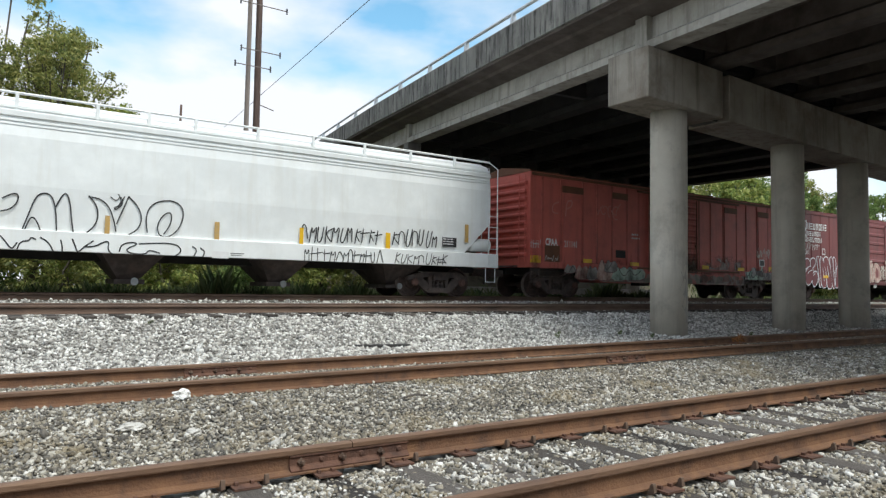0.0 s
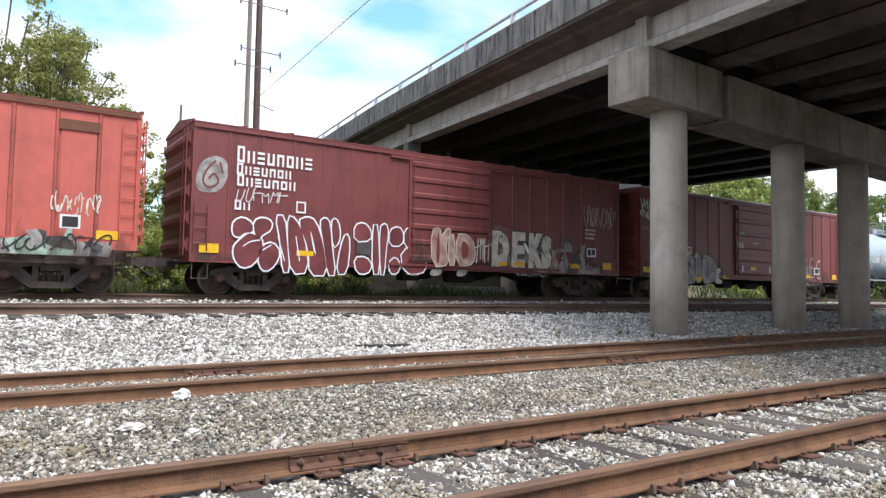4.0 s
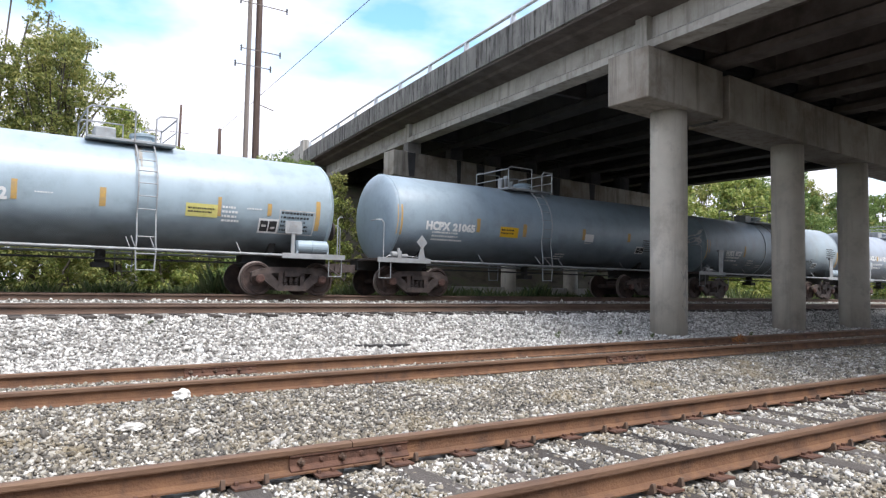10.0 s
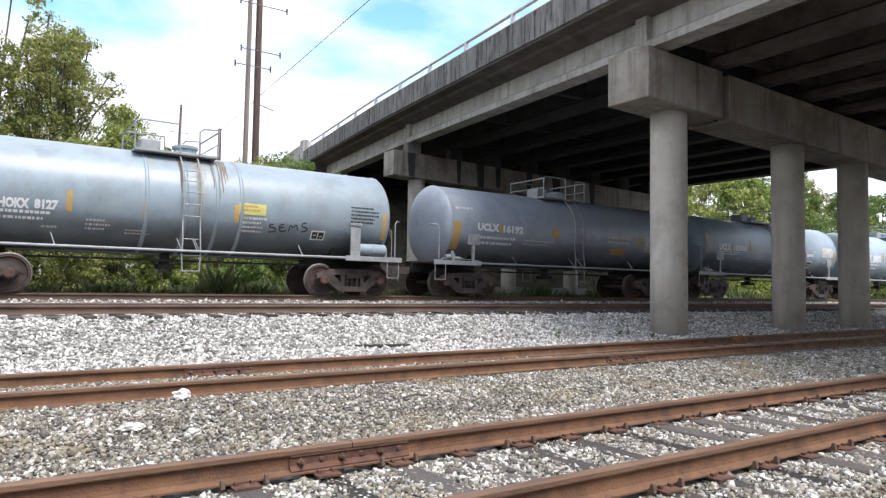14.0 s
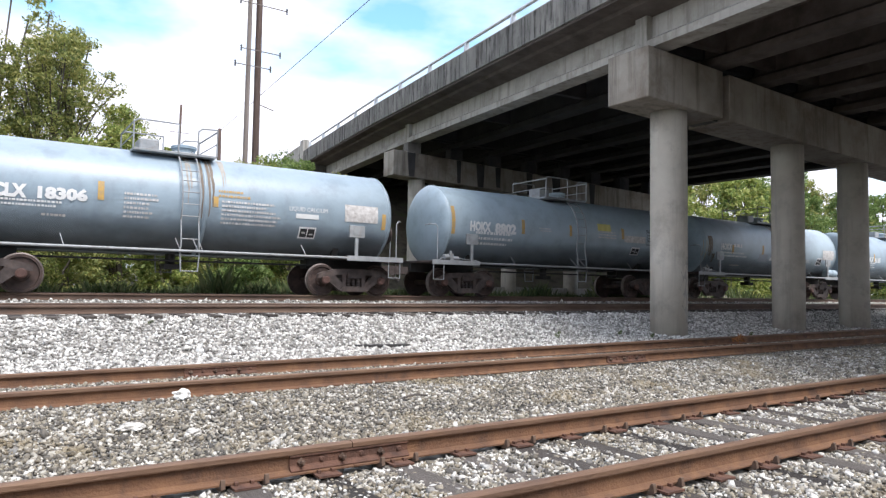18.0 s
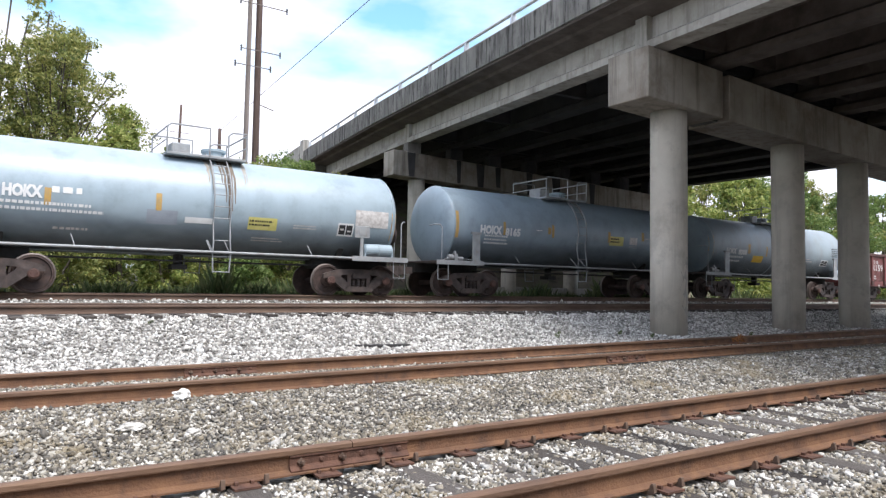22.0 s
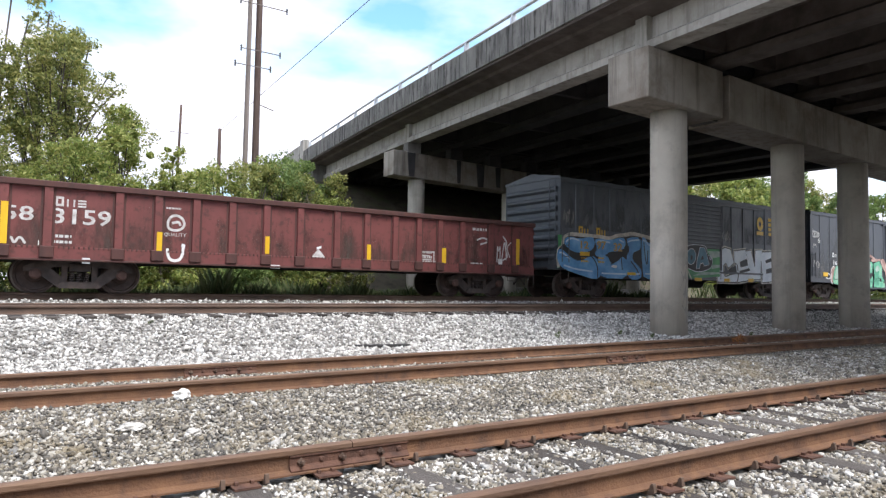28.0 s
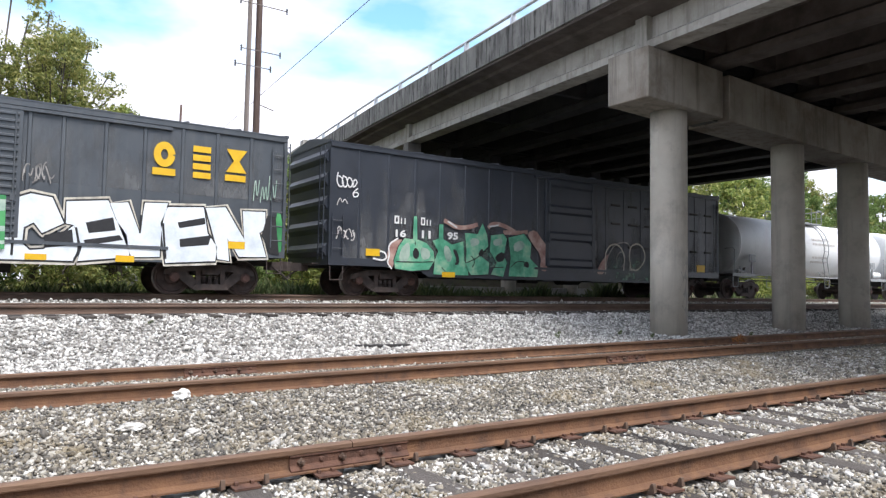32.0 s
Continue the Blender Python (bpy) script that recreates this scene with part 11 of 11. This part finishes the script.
painted("graffiti", blob([(-3.5, 1.38), (-3.47, 1.86), (-2.92, 1.93), (-2.77, 1.79), (-2.9, 1.27), (-2.76, 1.06), (-2.91, 0.62), (-3.45, 0.68), (-3.2, 1.04)], 0), M["spray_jade"], black_car, "jade green graffiti letter", lift=0.056)
painted("graffiti", strokes([[(-2.7, 1.83), (-1.99, 1.98), (-1.66, 1.68), (-1.71, 1.23), (-1.32, 0.95), (-1.37, 0.64), (-2.68, 0.64), (-2.59, 1.2), (-2.7, 1.83)]], 0.05, 0), M["ink"], black_car, "sprayed outline", lift=0.052)
painted("graffiti", blob([(-2.7, 1.83), (-1.99, 1.98), (-1.66, 1.68), (-1.71, 1.23), (-1.32, 0.95), (-1.37, 0.64), (-2.68, 0.64), (-2.59, 1.2)], 0), M["spray_jade"], black_car, "jade green graffiti letter", lift=0.056)
painted("graffiti", blob([(-6.5, 1.06), (-6.56, 1.23), (-6.43, 1.39), (-6.29, 1.22), (-6.36, 1.04)], 1), M["ink"], black_car, "sprayed graffiti letter", lift=0.062)
painted("graffiti", blob([(-5.05, 1.4), (-4.86, 1.06), (-4.97, 0.91), (-4.74, 0.95), (-4.83, 1.33)], 1), M["ink"], black_car, "sprayed graffiti letter", lift=0.062)
painted("graffiti", blob([(-3.99, 1.33), (-3.8, 1.48), (-3.79, 1.23), (-3.96, 1.19)], 1), M["ink"], black_car, "sprayed graffiti letter", lift=0.062)
painted("graffiti", blob([(-3.3, 1.24), (-2.92, 1.41), (-2.85, 1.12), (-3.2, 1.04)], 1), M["ink"], black_car, "sprayed graffiti letter", lift=0.062)
painted("graffiti", blob([(-2.08, 0.99), (-1.81, 1.16), (-1.74, 0.9)], 1), M["ink"], black_car, "sprayed graffiti letter", lift=0.062)
painted("graffiti", blob([(-6.47, 1.59), (-6.43, 1.43), (-6.48, 1.43)], 1), M["ink"], black_car, "sprayed graffiti letter", lift=0.062)
painted("graffiti", blob([(-7.05, 1.12), (-6.87, 1.44), (-6.64, 1.51), (-6.66, 1.0), (-6.96, 0.93)], 1), M["spray_jade_pale"], black_car, "sprayed graffiti letter", lift=0.059)
painted("graffiti", blob([(-5.37, 1.5), (-5.14, 1.42), (-5.04, 1.05), (-5.22, 0.98), (-5.36, 1.18)], 1), M["spray_jade_pale"], black_car, "sprayed graffiti letter", lift=0.059)
painted("graffiti", blob([(-4.35, 1.73), (-4.02, 1.75), (-3.92, 1.58), (-4.3, 1.46)], 1), M["spray_jade_pale"], black_car, "sprayed graffiti letter", lift=0.059)
painted("graffiti", blob([(-3.37, 1.74), (-2.97, 1.8), (-2.97, 1.6), (-3.34, 1.53)], 1), M["spray_jade_pale"], black_car, "sprayed graffiti letter", lift=0.059)
painted("graffiti", blob([(-2.51, 1.64), (-2.09, 1.8), (-1.93, 1.56), (-2.4, 1.36)], 1), M["spray_jade_pale"], black_car, "sprayed graffiti letter", lift=0.059)
painted("graffiti", blob([(-6.29, 1.4), (-5.94, 1.34), (-5.87, 1.09), (-6.2, 1.01)], 1), M["spray_jade_pale"], black_car, "sprayed graffiti letter", lift=0.059)
scrawl([[(-7.13, 0.95), (-6.37, 0.96), (-5.78, 0.99)], [(-4.48, 1.0), (-4.01, 1.16), (-3.57, 1.52)], [(-3.42, 0.89), (-2.91, 0.91)], [(-5.45, 0.84), (-5.22, 0.64)], [(-2.6, 0.92), (-2.29, 1.14), (-1.87, 1.08)], [(-4.3, 1.21), (-4.1, 1.08), (-4.24, 0.87)]], 0.025, "ink", black_car, "sprayed line", 0.063)
scrawl([[(-9.13, 3.23), (-9.18, 3.01), (-9.08, 2.84), (-8.95, 2.89), (-8.99, 3.09), (-9.12, 3.14)], [(-8.96, 3.17), (-9.01, 3.0), (-8.91, 2.82), (-8.81, 2.95), (-8.87, 3.13), (-8.96, 3.14)], [(-8.79, 3.13), (-8.85, 2.98), (-8.74, 2.84), (-8.65, 2.95), (-8.7, 3.1), (-8.79, 3.12)], [(-8.61, 3.08), (-8.67, 2.84), (-8.5, 2.98), (-8.54, 3.09), (-8.63, 3.06)], [(-8.48, 2.86), (-8.66, 2.72), (-8.59, 2.6), (-8.43, 2.68), (-8.51, 2.76), (-8.65, 2.71)]], 0.035, "white", black_car, "sprayed line", 0.036)
scrawl([[(2.12, 0.81), (2.19, 1.29), (2.51, 1.78), (3.03, 1.97), (3.51, 1.91), (3.58, 1.42), (3.44, 0.84)], [(2.71, 1.06), (2.77, 1.55), (3.17, 1.65), (3.24, 1.32), (3.04, 1.07)]], 0.05, "spray_grey", black_car, "sprayed line", 0.04)
painted("graffiti", blob([(1.68, 0.96), (1.93, 1.28), (2.38, 1.58), (2.19, 1.21), (2.06, 0.81), (1.68, 0.8)], 1), M["spray_pink"], black_car, "sprayed graffiti letter", lift=0.038)
scrawl([[(2.13, 0.88), (2.08, 1.66), (2.69, 1.94), (3.2, 1.58), (3.13, 0.9)], [(3.58, 0.91), (3.39, 1.8), (4.11, 2.0), (4.5, 1.45), (3.97, 0.96), (3.58, 1.02)], [(4.83, 1.01), (4.7, 2.09), (5.66, 2.02), (5.45, 1.06)], [(6.07, 0.97), (5.94, 1.89), (6.87, 2.0)], [(6.01, 1.45), (6.65, 1.52)]], 0.06, "spray_cream", black_car, "sprayed line", 0.05)
painted("reflector", bars([(7.78, 8.34, 1.02, 1.29)]), M["yellow"], black_car, "", lift=0.04)
painted("film", bars([(-7.9, -1.75, 0.62, 1.75)]), M["grime_soft"], red_car, "brown rusty grime", lift=0.062)
painted("film", bars([(1.7, 7.9, 0.62, 1.75)]), M["grime_soft"], red_car, "brown rusty grime", lift=0.062)
painted("film", bars([(-1.6, 1.5, 1.1, 2.6)]), M["grime"], red_car, "brown rusty grime on the door", lift=0.112)
painted("film", bars([(-7.9, -1.6, 0.8, 1.5)]), M["grime_soft"], brown_car, "dull brown grime", lift=0.028)
painted("film", bars([(1.9, 7.9, 0.8, 2.15)]), M["spray_haze"], brown_car, "hazy overspray", lift=0.03)
painted("film", bars([(-1.5, 1.7, 0.95, 2.1)]), M["grime_soft"], brown_car, "dull brown grime", lift=0.112)
painted("film", bars([(-7.9, -1.6, 0.8, 1.6)]), M["grime_soft"], plain_red_car, "dull brown grime", lift=0.028)
painted("film", bars([(1.8, 7.9, 0.8, 1.7)]), M["grime_soft"], plain_red_car, "dull brown grime", lift=0.028)
painted("film", bars([(-4.6, -2.2, 0.85, 2.2)]), M["spray_haze"], plain_red_car, "hazy overspray", lift=0.03)
painted("film", bars([(2.2, 5.8, 0.85, 1.75)]), M["spray_haze"], plain_red_car, "hazy overspray", lift=0.03)
painted("film", bars([(-7.9, 7.9, 2.3, 3.85)]), M["road_dust"], blue_car, "pale dust film", lift=0.008)
painted("film", bars([(-8.9, -1.2, 0.9, 3.8)]), M["road_dust"], black_car, "pale dust film", lift=0.003)
painted("film", bars([(1.6, 9.2, 0.9, 3.9)]), M["road_dust"], black_car, "pale dust film", lift=0.008)
painted("film", bars([(-7.0, -2.2, 0.9, 2.0)]), M["spray_haze_jade"], black_car, "hazy overspray", lift=0.036)
painted("film", bars([(1.6, 7.2, 0.62, 1.6)]), M["spray_haze_jade"], black_car, "hazy overspray", lift=0.036)
painted("film", bars([(-5.9, -2.2, 0.62, 1.35)]), M["spray_haze_jade"], red_car, "hazy overspray", lift=0.03)
painted("film", bars([(-8.0, 8.0, 0.95, 2.2)]), M["grime_soft"], gon, "dull rusty grime", y=-1.46, lift=0.0015)


# shade of the barrel's underside, painted in with the dirt on each grey tank
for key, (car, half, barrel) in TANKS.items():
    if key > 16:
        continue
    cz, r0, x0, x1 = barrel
    painted("film", bars([(x0, x1, cz - 1.45 * r0, cz - 0.12 * r0)]), M["tank_shade_grime"], car, "dark film along the lower barrel, painted shade with dirt", lift=0.003, barrel=barrel)


# ---- the moving train ----
def gone(t):
    """How far the train has rolled after t seconds, slowing gently."""
    ts, vs = (0, 9, 20, 32), (7.23, 6.97, 6.79, 6.60)
    s = 0.0
    for a, b, va, vb in zip(ts, ts[1:], vs, vs[1:]):
        if t <= a:
            break
        e = min(t, b)
        ve = va + (vb - va) * (e - a) / (b - a)
        s += (va + ve) / 2 * (e - a)
    return s


GEAR = ("truck", "wheelset", "bearing_cap", "spring", "coupler")


def stretch_body(car):
    """The bodies are drawn low and, for tanks, narrow: bring them to their true height over the rail."""
    wide = 1.113 if car.name.startswith("tank_car") else 1.0
    for ob in car.children_recursive:
        if ob.name.split(".")[0] not in GEAR:
            ob.data.transform(Matrix.Diagonal((1.0, wide, 1.113, 1.0)))
            ob.location = (ob.location.x, ob.location.y * wide, ob.location.z * 1.113)


for car, x in CARS:
    stretch_body(car)


def motions():
    for car, x in CARS:
        walk(car, [(t, pose(x - 5.17 - gone(t), TRACK_Y, TRACK_Z)) for t in range(0, 33)])
    # all wheelsets roll at the train's pace: the turn is keyed once for each end of a truck and shared
    for s, group in WHEELSETS.items():
        first = group[0]
        rows = []
        for k in range(0, 32 * FPS + 1, 2):
            t = k / FPS
            a = -math.degrees(gone(t) / WHEEL_R) % 360
            rows.append((t, pose(s * WHEEL_BASE / 2, 0, WHEEL_R, 0, a, 0)))
        walk(first, rows)
        for w in group[1:]:
            w.rotation_mode = "QUATERNION"
            w.animation_data_create()
            w.animation_data.action = first.animation_data.action
            w.animation_data.action_slot = first.animation_data.action_slot


motions()
